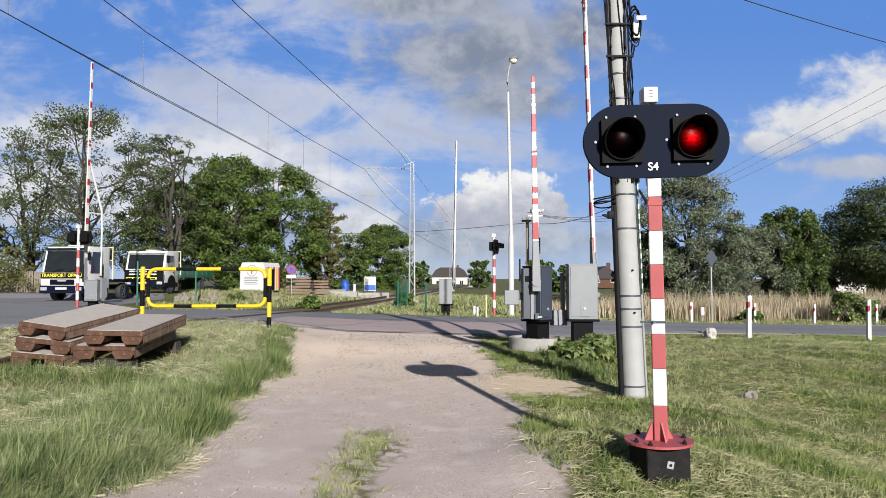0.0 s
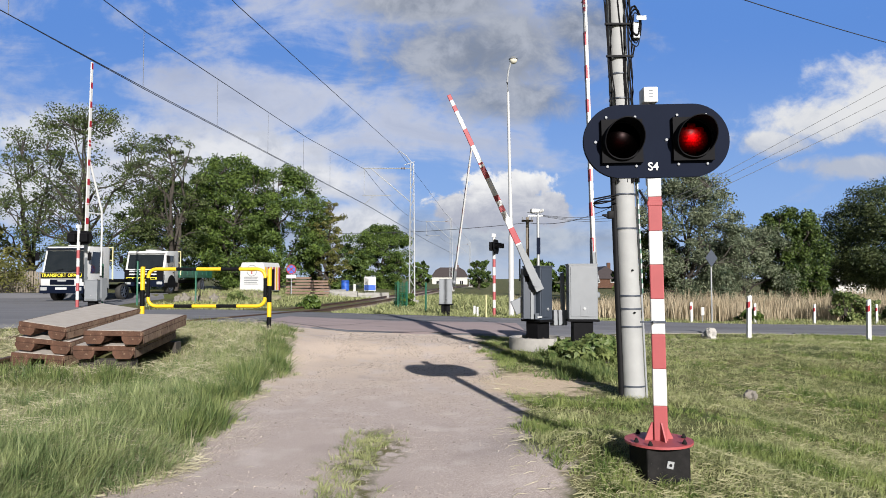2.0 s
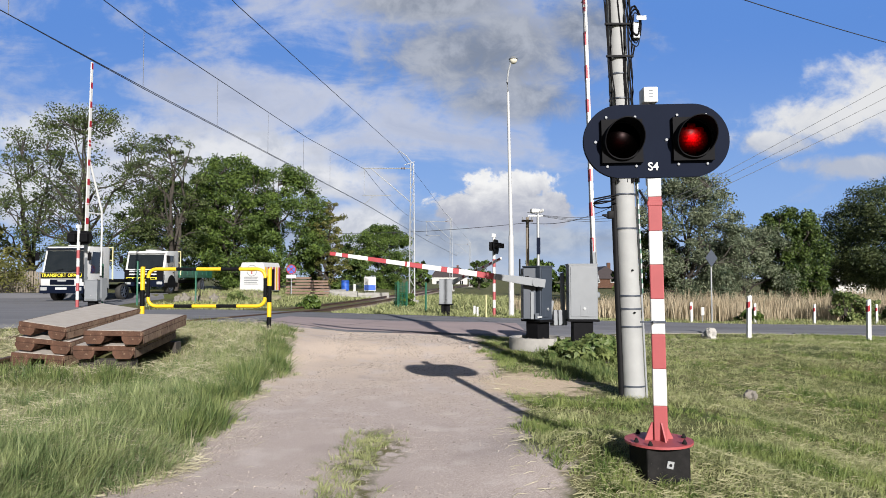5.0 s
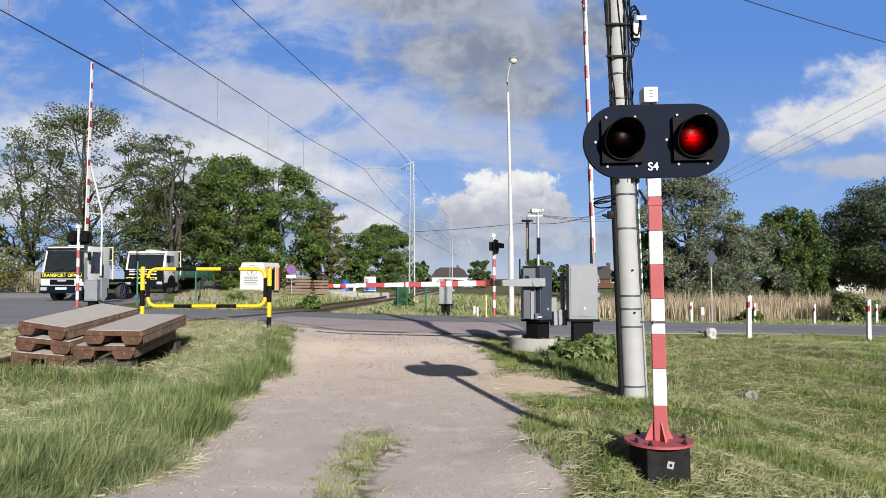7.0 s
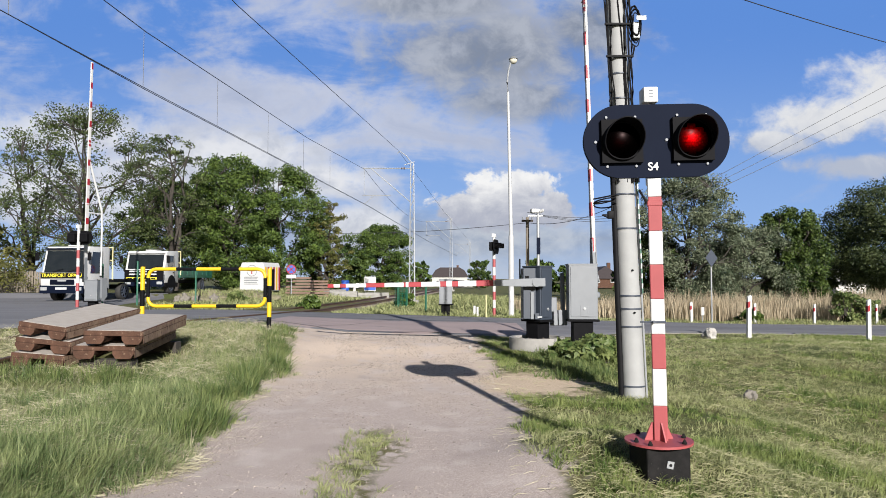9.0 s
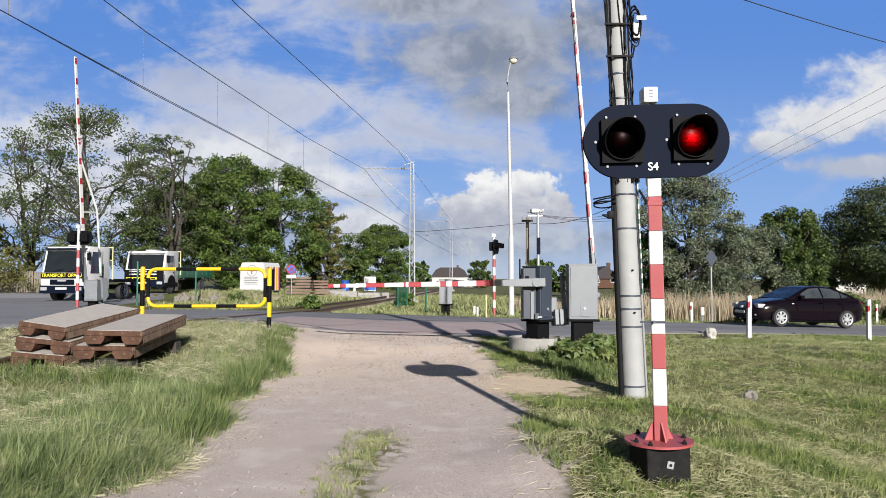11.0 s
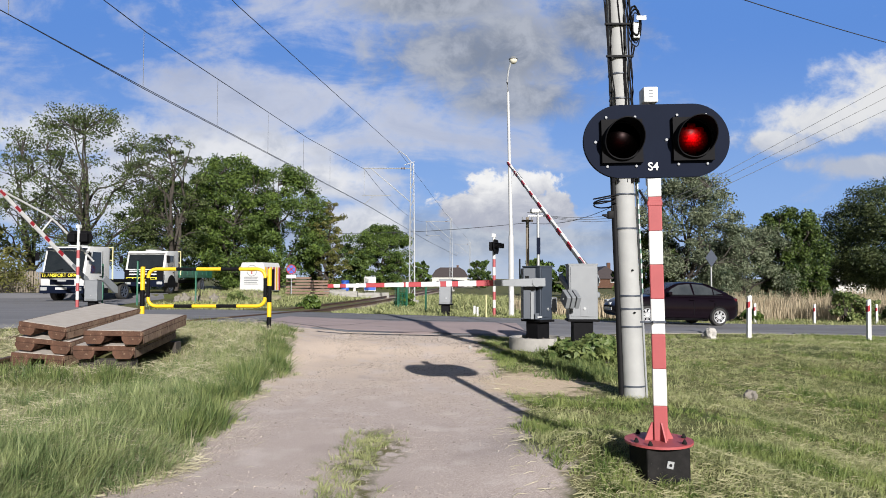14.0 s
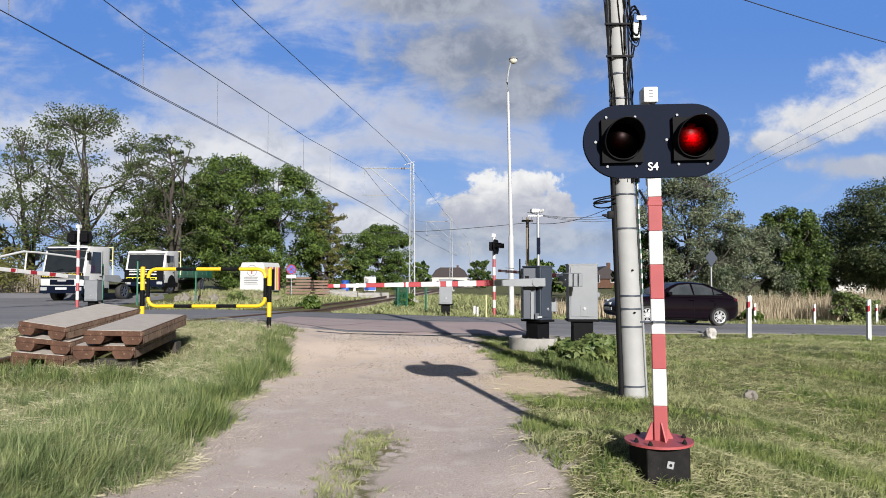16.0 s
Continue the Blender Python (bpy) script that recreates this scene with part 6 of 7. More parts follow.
def yard_bits():
    # blue drum, board and post beside the track
    t = thing("blue_drum", pose(-8.3, 58, gz(-8.3, 58)), "blue plastic drum standing beside the track", "drum")
    part("shell", lathe(B(), [(.30, 0), (.34, .05), (.34, .5), (.36, .52), (.34, .54), (.34, .95), (.28, 1.0), (.0, 1.0)], 16), M_BLUE, t, smooth=True)
    t = thing("notice_board", pose(-6.2, 58, gz(-6.2, 58)), "white and blue notice board by the railway", "board")
    part("panel", box(B(), -.5, .5, -.03, .03, .3, 1.5, .01), M_WHITE, t)
    part("blue_panel", box(B(), -.48, .48, -.04, -.03, .35, .8, .004), M_BLUE, t)
    for sx in (-.4, .4):
        part("leg", rod(B(), (sx, .04, -.1), (sx, .04, 1.6), .04, n=7), M_STEEL, t)
    t = thing("marker_post", pose(-7.5, 58, gz(-7.5, 58)), "white post beside the blue drum", "post")
    part("shaft", box(B(), -.1, .1, -.1, .1, -.1, .75, .02), M_WHITE, t)
    # green mesh panels and posts
    for (x, y, w, h) in ((-1.9, 36, .62, 1.35), (-15.2, 30.5, 0, 1.8), (-13.2, 29.5, 0, 1.9), (-11.4, 31.5, 0, 1.7), (-.75, 30, 0, 1.3), (-2.35, 35.6, 0, 1.35)):
        t = thing("green_post", pose(x, y, gz(x, y)), "dark green steel fence post in the grass", "fence post")
        part("shaft", rod(B(), (0, 0, -.1), (0, 0, h), .04, n=8), M_GREEN, t)
        if w:
            bm = B()
            for k in range(9):
                rod(bm, (w * k / 8 - w, 0, .05), (w * k / 8 - w, 0, h - .05), .012, n=4)
            for k in range(14):
                rod(bm, (-w, 0, .08 + k * .09), (0, 0, .08 + k * .09), .010, n=4)
            part("mesh_panel", bm, M_GREEN, t, "green wire mesh")
    # wooden palings at the yard's end
    me = mesh_of("paling", box(B(), -.06, .06, -.015, .015, 0, 1.35, .006))
    me.materials.append(M_PALING)
    t = thing("paling_fence", pose(-28.5, 44, gz(-28.5, 44)), "weathered grey paling fence round the yard", "fence")
    rng = random.Random(2)
    for k in range(46):
        shared("paling", me, t, pose(-3.4 + k * .16, 0, -.05 + rng.uniform(-.05, .08), 0, rng.uniform(-2, 2), 0))
    for zz in (.35, 1.0):
        part("fence_rail", box(B(), -3.5, 4.0, .02, .06, zz, zz + .07), M_PALING, t)


yard_bits()


def house(x, y, w, d, wall_h, roof_h, wall, roof, label, turn=0, mansard=True):
    t = thing("house", pose(x, y, -1.3 if y > 150 else -.15, 0, 0, turn), label, "house")
    part("wall", box(B(), -w / 2, w / 2, 0, d, 0, wall_h), wall, t, "plastered walls")
    e = .35
    if mansard and w > 5:
        out = [(-w / 2 - e, wall_h - .05), (w / 2 + e, wall_h - .05), (w / 2 - .9, wall_h + roof_h * .72), (w / 2 - 2.2, wall_h + roof_h), (-w / 2 + 2.2, wall_h + roof_h), (-w / 2 + .9, wall_h + roof_h * .72)]
    else:
        out = [(-w / 2 - e, wall_h - .05), (w / 2 + e, wall_h - .05), (0, wall_h + roof_h)]
    r = part("roof", prism(B(), out, -e, d + e), roof, t, "dark tiled roof")
    part("chimney", box(B(), w * .2, w * .2 + .6, d * .5, d * .5 + .6, wall_h + roof_h * .6, wall_h + roof_h + .7), M_RUST, r)
    n = max(2, int(w / 2.6))
    for k in range(n):
        cx = -w / 2 + w * (k + .5) / n
        win = part("window", box(B(), cx - .55, cx + .55, -.05, .02, .9, 2.3, .01), M_WHITE, t, "white window frame")
        part("pane", box(B(), cx - .47, cx - .03, -.06, -.05, .98, 2.22), M_GLASSDARK, win)
        part("pane", box(B(), cx + .03, cx + .47, -.06, -.05, .98, 2.22), M_GLASSDARK, win)
    return t


house(1.9, 190, 9.8, 8, 3.3, 2.6, M_PLASTER, M_ROOF, "white house with a dark brown mansard roof")
house(46.6, 78, 3.4, 5, 2.9, 1.2, M_PLASTER, M_ROOF, "white house half hidden behind the willow")
house(29.0, 122, 6.0, 7, 1.7, 2.2, M_RUST, M_ROOF, "small brown house behind the field", 0, False)


# ---- field plants ----
def blades(name, rng, x, y, h, w, lean, material, label, category, parent_ground=True, bend=.5, kind="stuff"):
    """Many single blades, each a bent strip of two faces, standing on the ground at x, y."""
    n = len(x)
    z = ground(x, y) - .01
    a = rng.uniform(0, 6.283, n)
    side = np.stack([np.cos(a), np.sin(a), 0 * a], 1) * (w / 2)[:, None]
    b = rng.uniform(0, 6.283, n)
    dirn = np.stack([np.cos(b), np.sin(b), 0 * b], 1)
    base = np.stack([x, y, z], 1)
    up = np.zeros((n, 3))
    up[:, 2] = h
    mid = base + up * .55 + dirn * (h * lean * .3)[:, None]
    tip = base + up * (1 - .35 * np.minimum(1, lean))[:, None] * 1.0 + dirn * (h * lean)[:, None]
    v = np.stack([base - side, base + side, mid - side * .8, mid + side * .8, tip - side * .12, tip + side * .12], 1).reshape(-1, 3)
    i = np.arange(n)[:, None] * 6
    f = np.stack([i + np.array([0, 1, 3, 2]), i + np.array([2, 3, 5, 4])], 1).reshape(-1, 4)
    ob = new(name, quick_mesh(name, v, f, material))
    return tagged(ob, label, category, kind=kind)


def patchy(x, y, s):
    return .5 + .25 * (np.sin(x * 1.7 * s + 1.3 * np.sin(y * 1.1 * s)) + np.sin(y * 1.9 * s + 2.1 * np.sin(x * .8 * s + 1)))


M_REED = leaf_mat("dry reed stalks", (.25, .20, .13), (.42, .355, .25), .2, .8)
M_REEDTOP = leaf_mat("reed plumes", (.26, .19, .12), (.40, .31, .21), .3, .9)
M_GRASS = leaf_mat("fresh grass blades", (.082, .126, .045), (.30, .34, .15), .32, .5, 4.0)
M_PALEGRASS = leaf_mat("pale grass blades", (.15, .18, .065), (.39, .40, .195), .3, .6, 3.0)
M_GRASS2 = leaf_mat("mown grass blades", (.08, .13, .03), (.27, .31, .105), .35, .55, 3.5)
M_WEED = leaf_mat("dark green weeds", (.06, .10, .03), (.20, .235, .085), .3, .5, 4.0)
M_HAY = leaf_mat("mown hay", (.22, .215, .115), (.43, .405, .245), .2, .7, 5.0)
M_STRAW = leaf_mat("dry straw blades", (.27, .25, .15), (.50, .46, .33), .2, .7, 5.0)


def reeds():
    rng = np.random.default_rng(50)
    n = 26000
    x, y = rng.uniform(3.5, 30, n), 28.4 + rng.uniform(0, 1, n) ** 1.2 * 7
    y = y + .2 * np.clip(x - 8, 0, 40)
    k = (patchy(x, y, .6) > rng.uniform(0, .9, n))
    x, y = x[k], y[k]
    h = rng.uniform(.6, 1.4, len(x)) * (.7 + .5 * patchy(x, y, .5)) * (.6 + .4 * smooth(4, 10, x))
    blades("reeds", rng, x, y, h, rng.uniform(.015, .035, len(x)), rng.uniform(.05, .35, len(x)), M_REED, "tall dry tan reeds along the field", "reeds")
    n = 24000
    x, y = rng.uniform(-11, 26, n), rng.uniform(25.4, 29.5, n)
    y = y + .2 * np.clip(x - 5, 0, 40)
    k = (abs(x - track_x(y)) > 1.7) & (y > far_edge(x) + .15)
    x, y = x[k], y[k]
    blades("verge_grass", rng, x, y, rng.uniform(.05, .2, len(x)) * (.5 + patchy(x, y, .9)), rng.uniform(.012, .024, len(x)), rng.uniform(.3, 1.4, len(x)), M_PALEGRASS, "green grass along the far road verge", "grass")
    n = 30000
    x, y = rng.uniform(-16, 6, n), rng.uniform(28, 60, n)
    k = (abs(x - track_x(y)) > 1.4) & (x > -12.5 - .25 * np.clip(y - 38, 0, 20))
    x, y = x[k], y[k]
    blades("field_grass", rng, x, y, rng.uniform(.08, .3, len(x)) * (.5 + patchy(x, y, .7)), rng.uniform(.02, .045, len(x)), rng.uniform(.3, 1.4, len(x)), M_PALEGRASS, "rough grass beside the railway", "grass")


reeds()


def bush(x, y, h, w, seed, leaves, label):
    rng = np.random.default_rng(seed)
    t = thing("bush", pose(x, y, gz(x, y)), label, "bush")
    ends, rad, bm = [], [], B()
    for k in range(26):
        a, r, q = rng.uniform(0, 6.283), w / 2 * rng.uniform(0, 1) ** .6, rng.uniform(.15, 1)
        e = Vector((math.cos(a) * r * (1.2 - q * .6), math.sin(a) * r * (1.2 - q * .6), h * q))
        tube(bm, [(e.x * .2, e.y * .2, -.05), (e.x * .6, e.y * .6, e.z * .6), tuple(e)], .02, 4, .006)
        ends.append(tuple(e))
        rad.append(.16 * w * rng.uniform(.6, 1.3))
    part("stems", bm, M_BARK, t)
    vv, ff = leaf_cloud(rng, ends, rad, 70, .075)
    c = new("foliage", quick_mesh("foliage", vv, ff, leaves))
    c.parent = t
    return t


bush(17.4, 29.6, 1.25, 1.1, 61, M_WEED, "young bright green maple bush in the reeds")
bush(18.6, 30.2, 1.0, 1.4, 62, M_WEED, "low leafy green bush in the reeds")
bush(20.0, 29.6, 1.0, 1.5, 63, M_WEED, "small green bush beside the road")
bush(12.8, 28.4, .45, 1.0, 64, M_LEAF, "low green weeds at the verge")
bush(-5.9, 30.5, .5, 1.0, 65, M_LEAF, "low green weeds near the track")
bush(-2.0, 36.5, .7, 1.0, 66, M_LEAF, "low green weeds round the mast footing")
bush(-9.8, 32.5, .4, 1.1, 67, M_WEED, "low green weeds by the fence")
bush(2.62, 12.0, .34, .8, 69, M_WEED, "low leafy green weeds beside the kerb ring")
bush(2.3, 12.6, .28, .7, 71, M_WEED, "low leafy green weeds beside the kerb ring")
bush(2.85, 12.7, .36, .8, 72, M_WEED, "low leafy green weeds beside the kerb ring")
bush(-27.5, 43, 2.2, 4.0, 68, M_LEAF_BROWN, "rounded bush beside the paling fence")


def mound(x, y, sx, sy, h, seed, label):
    """A low heap of earth with rubble in it, grown over with thin grass."""
    rng = np.random.default_rng(seed)
    bm = B()
    bmesh.ops.create_icosphere(bm, subdivisions=4, radius=1)
    o = Vector(rng.uniform(0, 50, 3))
    for v in bm.verts:
        n = 1 + .3 * noise.noise(v.co * 1.6 + o) + .14 * noise.noise(v.co * 5 + o)
        v.co = Vector((v.co.x * sx, v.co.y * sy, v.co.z * h)) * n
    ob = part("earth_mound", bm, M_EARTH, smooth=True)
    ob.location = (x, y, gz(x, y) - .05)
    tagged(ob, label, "mound", "earth heaps")
    a, q = rng.uniform(0, 6.283, 700), rng.uniform(0, 1, 700) ** .5
    gx, gy = x + sx * q * np.cos(a), y + sy * q * np.sin(a)
    lift = h * np.sqrt(np.maximum(0, 1 - q ** 2))
    g = blades("mound_grass", rng, gx, gy, rng.uniform(.1, .3, 700), rng.uniform(.012, .025, 700), rng.uniform(.2, 1.2, 700), M_PALEGRASS, "thin grass growing on the earth heap", "grass")
    co = np.empty(len(g.data.vertices) * 3, np.float32)
    g.data.vertices.foreach_get("co", co)
    co = co.reshape(-1, 3)
    co[:, 2] += np.repeat(lift, 6) - .06
    g.data.vertices.foreach_set("co", co.ravel())


M_EARTH = mat("dry earth", (.22, .19, .135), (.13, .125, .06), .95, scale=4, fine=40, bump=.7)
mound(-11.9, 34.5, 1.6, 1.0, .55, 41, "low heap of dry earth and rubble overgrown with grass")
mound(-10.0, 36.0, 1.5, 1.0, .5, 42, "low earth heap beside the yard overgrown with grass")
for k, (rx, ry, rr) in enumerate(((-12.6, 33.4, .26), (-12.0, 33.3, .2), (-11.2, 33.5, .24), (-13.2, 34.0, .2))):
    rock(rx, ry, rr, 80 + k, "grey broken concrete lump beside the earth heap", M_STONE2)


# ---- near grass ----
def tufts(name, rng, cx, cy, per, h, reach, w, lean, material, label, flow=(0.0, 0.0), parts=3):
    """Grass in tufts: each tuft's blades spring from one spot, share a lean and bow outwards."""
    n = len(cx)
    own = rng.normal(0, .45, (n, 2)) + np.asarray(flow)
    k = np.repeat(np.arange(n), per)
    m = len(k)
    a = rng.uniform(0, 6.283, m)
    out = np.stack([np.cos(a), np.sin(a)], 1)
    q = rng.uniform(0, 1, m) ** .6
    x, y = cx[k] + out[:, 0] * reach[k] * q, cy[k] + out[:, 1] * reach[k] * q
    hh = h[k] * rng.uniform(.45, 1.15, m)
    push = (out * (.25 + .6 * q)[:, None] + own[k] + rng.normal(0, .25, (m, 2))) * lean[k][:, None]
    b = rng.uniform(0, 6.283, m)
    side = np.stack([np.cos(b), np.sin(b), 0 * b], 1) * (w * rng.uniform(.6, 1.3, m) / 2)[:, None]
    base = np.stack([x, y, ground(x, y) - .01], 1)
    rings = []
    for t in np.linspace(0, 1, parts + 1):
        d = np.hypot(push[:, 0], push[:, 1])
        rise = hh * t / np.sqrt(1 + (d * t) ** 2)
        p = base + np.stack([push[:, 0] * hh * t ** 1.6, push[:, 1] * hh * t ** 1.6, rise + .012 * t], 1)
        taper = 1 - .88 * t ** 1.8
        rings += [p - side * taper, p + side * taper]
    v = np.stack(rings, 1).reshape(-1, 3)
    f = np.arange(m)[:, None, None] * (2 * parts + 2) + np.array([(2 * c, 2 * c + 1, 2 * c + 3, 2 * c + 2) for c in range(parts)])[None]
    return tagged(new(name, quick_mesh(name, v, f.reshape(-1, 4), material)), label, "grass", kind="stuff")


def lying(name, rng, x, y, ln, way, spread, lift, material, label, thick=.0022):
    """Cut stems lying on the ground, each a thin upright sliver."""
    m = len(x)
    a = way + rng.normal(0, spread, m)
    d = np.stack([np.cos(a), np.sin(a)], 1) * ln[:, None] / 2
    z0, z1 = lift * rng.uniform(.1, 1.2, m), lift * rng.uniform(.1, 1.2, m)
    p0 = np.stack([x - d[:, 0], y - d[:, 1], ground(x - d[:, 0], y - d[:, 1]) + z0], 1)
    p1 = np.stack([x + d[:, 0], y + d[:, 1], ground(x + d[:, 0], y + d[:, 1]) + z1], 1)
    pm = (p0 + p1) / 2 + np.stack([-d[:, 1], d[:, 0], 0 * a], 1) * rng.normal(0, .25, m)[:, None] + np.array([0, 0, .012])
    w = np.stack([0 * a, 0 * a + .5, 0 * a + 1], 1) * (thick * rng.uniform(.5, 1.2, m) / 2)[:, None]
    v = np.stack([p0 - w, p0 + w, pm - w, pm + w, p1 - w * .4, p1 + w * .4], 1).reshape(-1, 3)
    f = np.arange(m)[:, None, None] * 6 + np.array([(0, 2, 3, 1), (2, 4, 5, 3)])[None]
    return tagged(new(name, quick_mesh(name, v, f.reshape(-1, 4), material)), label, "grass", kind="stuff")


def bank_rim(y):
    return -2.40 + .18 * np.sin(y * 1.3) + .12 * np.sin(y * 3.7) - .45 * smooth(8, 12.5, y) - 1.0 * smooth(12.5, 17, y)


def under_slabs(x, y):
    return (x > -6.5) & (x < -4.25) & (y > 9.75) & (y < 12)


def near_grass():
    rng = np.random.default_rng(70)
    # the bank beside the slabs: tall fresh tufts towards the lane, flattened dry mats behind
    n = 15000
    y = 3.1 + 13.2 * rng.uniform(0, 1, n) ** 1.05
    x = -.72 * y - .4 + rng.uniform(0, 1, n) * (.72 * y - 1.7)
    inside = bank_rim(y) - x
    k = (inside > rng.normal(.02, .09, n)) & (y < near_edge(x) - .25) & ~under_slabs(x, y)
    x, y, inside = x[k], y[k], inside[k]
    p1, p2 = patchy(x, y, 1.1), patchy(x + 3, y, 1.9)
    mat_zone = smooth(.9, 1.9, inside + .9 * (p2 - .5)) * smooth(.30, .62, p1 + .25 * smooth(6, 9, y))
    mat_zone = np.maximum(mat_zone, .6 * smooth(8.5, 12, y))
    pick = rng.uniform(0, 1, len(x))
    tall = (pick > mat_zone) & (pick > .12)
    dry = (pick <= mat_zone * .5) | (pick <= .12)
    flat = ~tall & ~dry
    m = tall.sum()
    hh = rng.uniform(.12, .34, m) * (.55 + .7 * p1[tall]) * (.45 + .55 * smooth(.0, .5, inside[tall])) * (1 - .38 * smooth(8, 11.5, y[tall]))
    tufts("long_grass", rng, x[tall], y[tall], 15, hh, rng.uniform(.03, .12, m), .0085, rng.uniform(.3, 1.0, m), M_GRASS, "long fresh green grass on the bank", (.18, .1))
    m = flat.sum()
    tufts("flattened_grass", rng, x[flat], y[flat], 15, rng.uniform(.10, .24, m), rng.uniform(.05, .16, m), .0075, rng.uniform(1.0, 2.4, m), M_PALEGRASS, "pale flattened grass on the bank", (.35, -.1))
    m = dry.sum()
    tufts("dry_grass", rng, x[dry], y[dry], 13, rng.uniform(.09, .24, m), rng.uniform(.05, .16, m), .0055, rng.uniform(1.0, 2.8, m), M_STRAW, "dry straw among the long grass", (.4, -.15))
    n = 22000
    y = 3.4 + 12.5 * rng.uniform(0, 1, n) ** 1.1
    x = bank_rim(y) + .15 - rng.uniform(0, 1, n) * (.70 * y - 1.7)
    k = (patchy(x * .7, y * 1.6, 1.2) > rng.uniform(.30, .85, n)) & (y < near_edge(x) - .4) & ~under_slabs(x, y)
    x, y = x[k], y[k]
    lying("straw", rng, x, y, rng.uniform(.08, .30, len(x)), .12, .9, .03 + .13 * smooth(.0, .6, bank_rim(y) - x), M_STRAW, "long pale straw stalks lying on the bank", .0034)
    # mown slope: short tufts, dark where thick, thin where scalped
    n = 21000
    y = 3.1 + 16.2 * rng.uniform(0, 1, n) ** 1.05
    x = .6 + rng.uniform(0, 1, n) * (.74 * y - .3)
    edge = .82 + .12 * np.sin(y * 1.7) + .08 * np.sin(y * 4.1)
    k = (x > edge + abs(rng.normal(0, .10, n))) & (y < np.where(x > 1.4, near_edge(x) - .5, 16.9))
    k &= ((x - 1.3) / .95) ** 2 + ((y - 10) / 1.15) ** 2 > rng.uniform(.4, 1.5, n)
    x, y = x[k], y[k]
    p1, p2 = patchy(x, y, 1.3), patchy(x + 1.7 * y, y, .9)
    k = rng.uniform(0, 1, len(x)) < .35 + .75 * p1
    x, y, p1, p2 = x[k], y[k], p1[k], p2[k]
    lush = rng.uniform(0, 1, len(x)) < smooth(.45, .8, p2 + .25 * smooth(2.2, 1.2, x))
    m = lush.sum()
    tufts("mown_grass", rng, x[lush], y[lush], 13, rng.uniform(.045, .11, m) * (.6 + .7 * p1[lush]), rng.uniform(.03, .11, m), .0085, rng.uniform(.4, 1.3, m), M_GRASS2, "short mown grass on the slope", (.1, -.1), 2)
    m = (~lush).sum()
    tufts("scalped_grass", rng, x[~lush], y[~lush], 12, rng.uniform(.03, .09, m), rng.uniform(.04, .13, m), .0075, rng.uniform(.8, 2.2, m), M_PALEGRASS, "pale closely mown grass on the slope", (.3, -.15), 2)
    # hay left in rows by the mower
    n = 44000
    y = 3.2 + 14.5 * rng.uniform(0, 1, n) ** 1.15
    x = .95 + rng.uniform(0, 1, n) * (.74 * y - .7)
    row = (np.sin(y * 4.6 + x * 1.9 + .9 * np.sin(x * .9 + y)) * .5 + .5) * smooth(2, 5, x)
    k = (row * .4 + .7 * patchy(x, y + 5, 1.0) + .3 * smooth(6.5, 4.5, y) > rng.uniform(.25, 1.15, n)) & (y < near_edge(x) - .5)
    x, y = x[k], y[k]
    lying("hay", rng, x, y, rng.uniform(.04, .15, len(x)), -.35, 1.0, np.full(len(x), .04), M_HAY, "dry mown hay lying in rows on the slope", .0030)
    # taller weeds along the lane's left rim, round the slabs, the barriers and the pole
    n = 2300
    pick = rng.uniform(0, 1, n)
    y = np.where(pick < .5, rng.uniform(6.5, 15.5, n), np.where(pick < .68, 9.2 + rng.normal(0, .22, n), rng.uniform(10.2, 13.3, n)))
    x = np.where(pick < .5, bank_rim(y) - abs(rng.normal(0, .2, n)), np.where(pick < .68, rng.uniform(-6.6, -3.9, n), 2.35 + rng.normal(0, .30, n)))
    k = rng.uniform(0, 1, n) < .9 * patchy(x, y, 2.4)
    x, y = x[k], y[k]
    m = len(x)
    tufts("weeds", rng, x, y, 14, rng.uniform(.14, .34, m) * np.where(x > 0, .62, 1 - .4 * smooth(11, 13, y)), rng.uniform(.03, .1, m), .012, rng.uniform(.3, .9, m), M_WEED, "taller dark green weeds along the lane")
    # tufts along the middle of the lane, and wisps at its right rim
    n = 420
    y = rng.uniform(3.2, 7.0, n)
    x = -.70 + rng.normal(0, .12, n) + .08 * np.sin(y * 2)
    k = patchy(x * 1.5, y, 1.7) + .15 > rng.uniform(.2, 1.0, n)
    x, y = x[k], y[k]
    m = len(x)
    tufts("lane_grass", rng, x, y, 13, rng.uniform(.03, .085, m), rng.uniform(.02, .07, m), .006, rng.uniform(.6, 1.8, m), M_PALEGRASS, "sparse tufts of grass along the lane", (.2, 0))
    n = 500
    y = 3.4 + 9 * rng.uniform(0, 1, n) ** 1.3
    x = np.where(rng.uniform(0, 1, n) < .5, .72 + rng.normal(0, .12, n), bank_rim(y) + abs(rng.normal(0, .22, n)) - .05)
    lying("wisps", rng, x, y, rng.uniform(.05, .18, n), .3, .9, np.full(n, .012), M_STRAW, "loose straw wisps on the lane's rims", .0028)


near_grass()


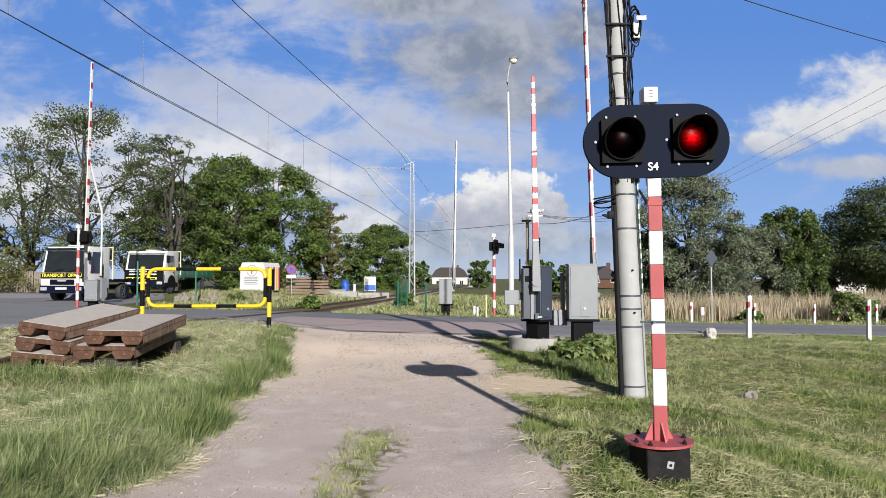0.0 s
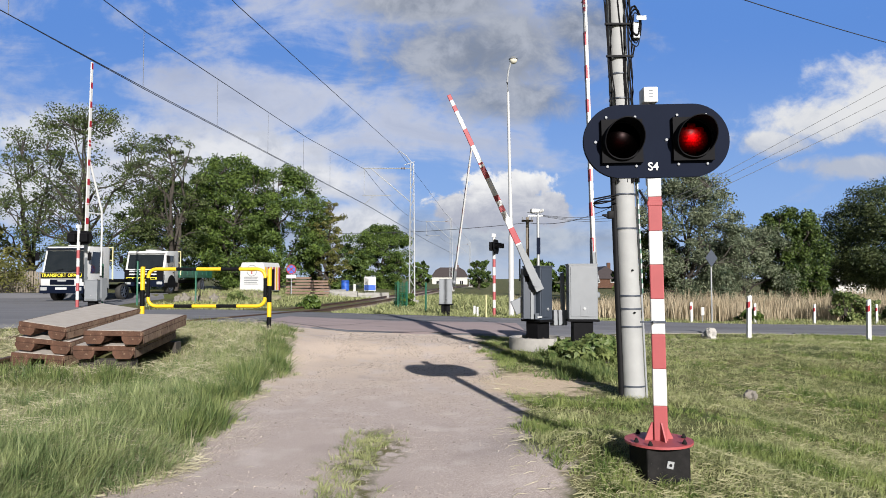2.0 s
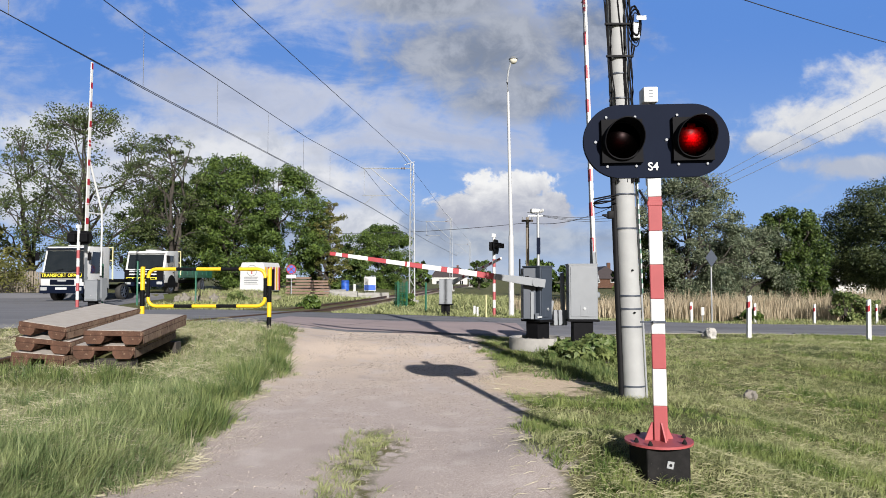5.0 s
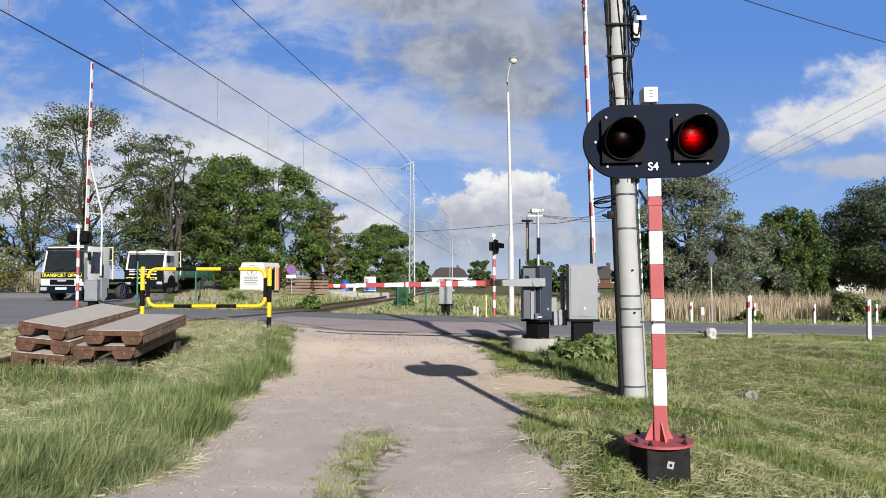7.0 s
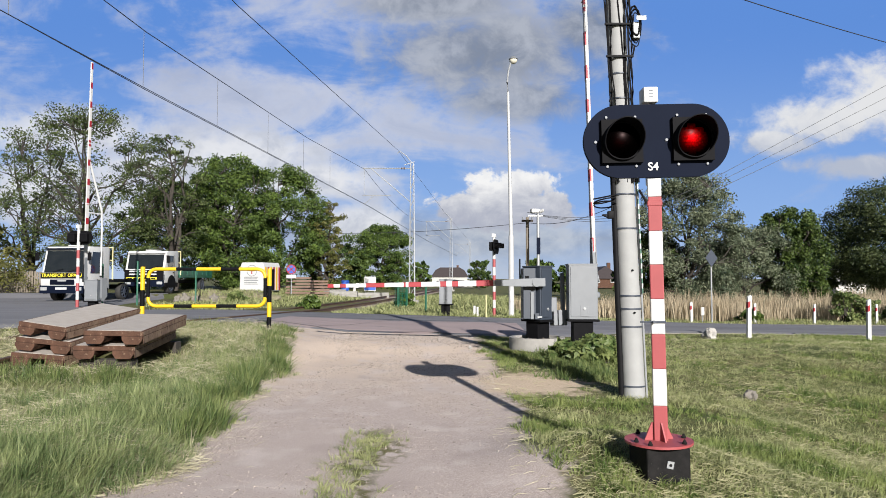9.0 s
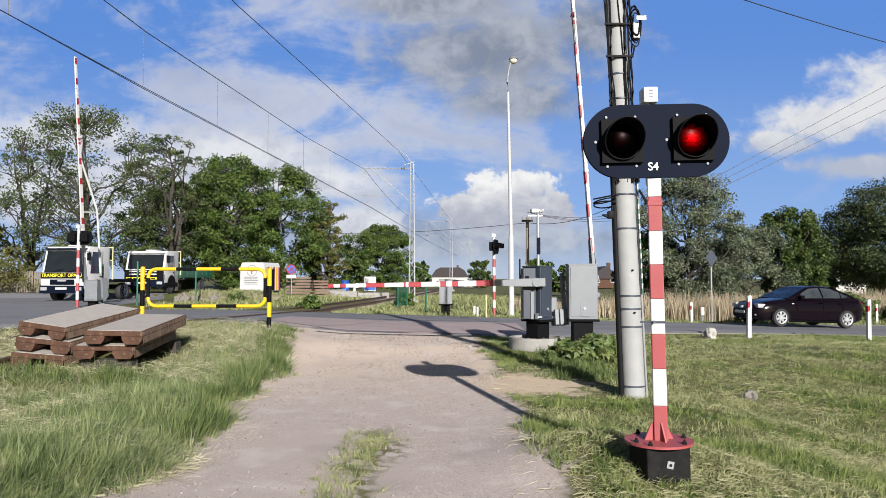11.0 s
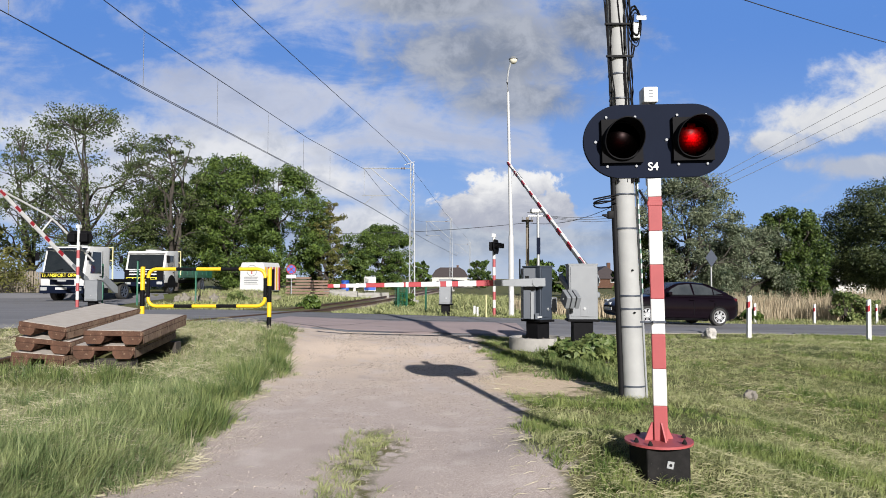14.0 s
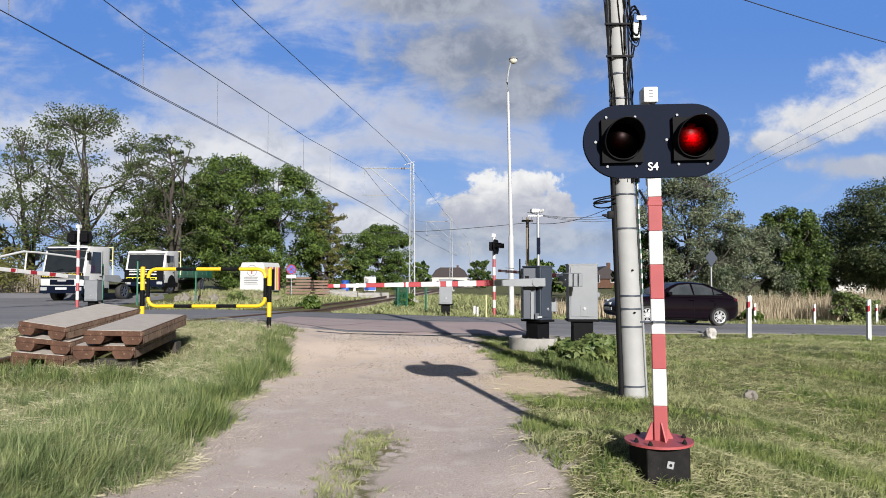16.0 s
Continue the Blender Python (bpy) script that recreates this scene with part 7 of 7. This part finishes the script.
def lane_stones():
    """Loose gravel on the lane, strewn thinly and heaped where wheels throw it aside."""
    rng = np.random.default_rng(90)
    n = 90000
    y = 3.1 + 14 * rng.uniform(0, 1, n) ** 1.3
    x = rng.uniform(-2.6, 1.0, n)
    heap = patchy(x * 2.2, y * 1.2, 1.3) * (.35 + .65 * np.exp(-((x + .25) / .22) ** 2) + .6 * np.exp(-((x + 2.0) / .3) ** 2) + .3 * smooth(7, 10, y))
    k = heap > rng.uniform(0.08, .75, n)
    x, y = x[k], y[k]
    n = len(x)
    s = rng.uniform(.0018, .0066, n) * (1 + 1.0 * (rng.uniform(0, 1, n) > .93)) * (.75 + .05 * y)
    c = np.stack([x, y, ground(x, y) + s * .3], 1)
    shape = np.array([(1, 0, 0), (0, 1, 0), (-1, 0, 0), (0, -1, 0), (0, 0, .8), (0, 0, -.8)], float)
    v = (c[:, None, :] + shape[None] * s[:, None, None] * rng.uniform(.6, 1.3, (n, 6, 1))).reshape(-1, 3)
    f = np.array([(0, 1, 4), (1, 2, 4), (2, 3, 4), (3, 0, 4), (1, 0, 5), (2, 1, 5), (3, 2, 5), (0, 3, 5)])
    f = (np.arange(n)[:, None, None] * 6 + f[None]).reshape(-1, 3)
    tagged(new("gravel", quick_mesh("gravel", v, f, M_PEBBLE)), "loose pale gravel on the lane", "gravel", kind="stuff")


M_PEBBLE = mat("pale pebbles", (.34, .30, .27), (.24, .205, .185), .9, bump=0, island=.6, gloss=.1)
lane_stones()


# ---- movement ----
def tilt(key, rows):
    b, p = BOOMS[key]
    walk(b, [(t, pose(*p, 0, -a, 0)) for t, a in rows])


def motions():
    tilt("lane", [(0, .6), (.3, 1.2), (.5, 2.6), (1, 8.7), (1.5, 16.4), (2, 24.8), (2.5, 33.8), (3, 44), (3.5, 54.4), (4, 64.5), (4.2, 68), (5, 82), (5.5, 89), (5.8, 91), (6.3, 91), (16, 91)])
    tilt("road_far", [(0, 4), (.5, 5), (1, 13), (1.5, 19), (2, 26), (2.5, 33), (3, 43), (3.5, 54), (4, 64.5), (4.2, 68.5), (5, 82), (5.5, 88.5), (5.8, 90), (6.3, 90), (16, 90)])
    tilt("yard", [(0, -.8), (10.0, -.8), (10.4, .2), (11.3, 7.3), (11.5, 9.3), (12, 15.5), (12.5, 22.4), (13, 29.5), (13.5, 38.5), (14, 50), (14.4, 58.5), (14.8, 66), (15.2, 73), (15.6, 79.5), (16, 85)])
    tilt("road_near", [(0, 3.4), (9.9, 3.4), (10.4, 5), (11.3, 12.5), (11.5, 15.3), (12, 22.5), (12.5, 30.8), (13, 39.8), (13.5, 50.3), (14, 60), (14.5, 68.5), (15, 75.8), (15.5, 82), (16, 88)])
    car_path = [(0, 84), (8.5, 30.5), (9.2, 25.7), (10, 19.6), (10.6, 15.4), (11, 12.95), (11.3, 11.4), (11.4, 10.95), (11.7, 9.88), (12, 9.05), (12.3, 8.32), (12.6, 8.04), (13, 7.96), (16, 7.96)]
    walk(CAR, [(t, pose(x, 24.0 + .2126 * (x - 8.02), gz(min(x, 18), 24.0) + .035, 0, -2.2, 192)) for t, x in car_path])
    for w, p in CAR_WHEELS:
        rows, turn = [], 0
        for (t0, x0), (t1, x1) in zip(car_path, car_path[1:]):
            n = max(1, int(abs(x1 - x0) / .32 / 1.2) + 1)
            for k in range(n):
                rows.append((t0 + (t1 - t0) * k / n, pose(*p, 0, math.degrees((84 - (x0 + (x1 - x0) * k / n)) / .32), 0)))
        rows.append((16, pose(*p, 0, math.degrees((84 - 7.96) / .32), 0)))
        walk(w, rows)
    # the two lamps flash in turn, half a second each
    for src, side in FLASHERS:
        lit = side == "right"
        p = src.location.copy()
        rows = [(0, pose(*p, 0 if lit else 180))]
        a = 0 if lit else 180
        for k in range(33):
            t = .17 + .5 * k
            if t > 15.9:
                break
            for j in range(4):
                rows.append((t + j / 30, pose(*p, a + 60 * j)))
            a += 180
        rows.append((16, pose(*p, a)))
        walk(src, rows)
    # the clouds drift slowly
    walk(BACKDROP, [(0, pose(0, 0, 1.55)), (16, pose(0, 0, 1.55, 0, 0, -.55))])


motions()
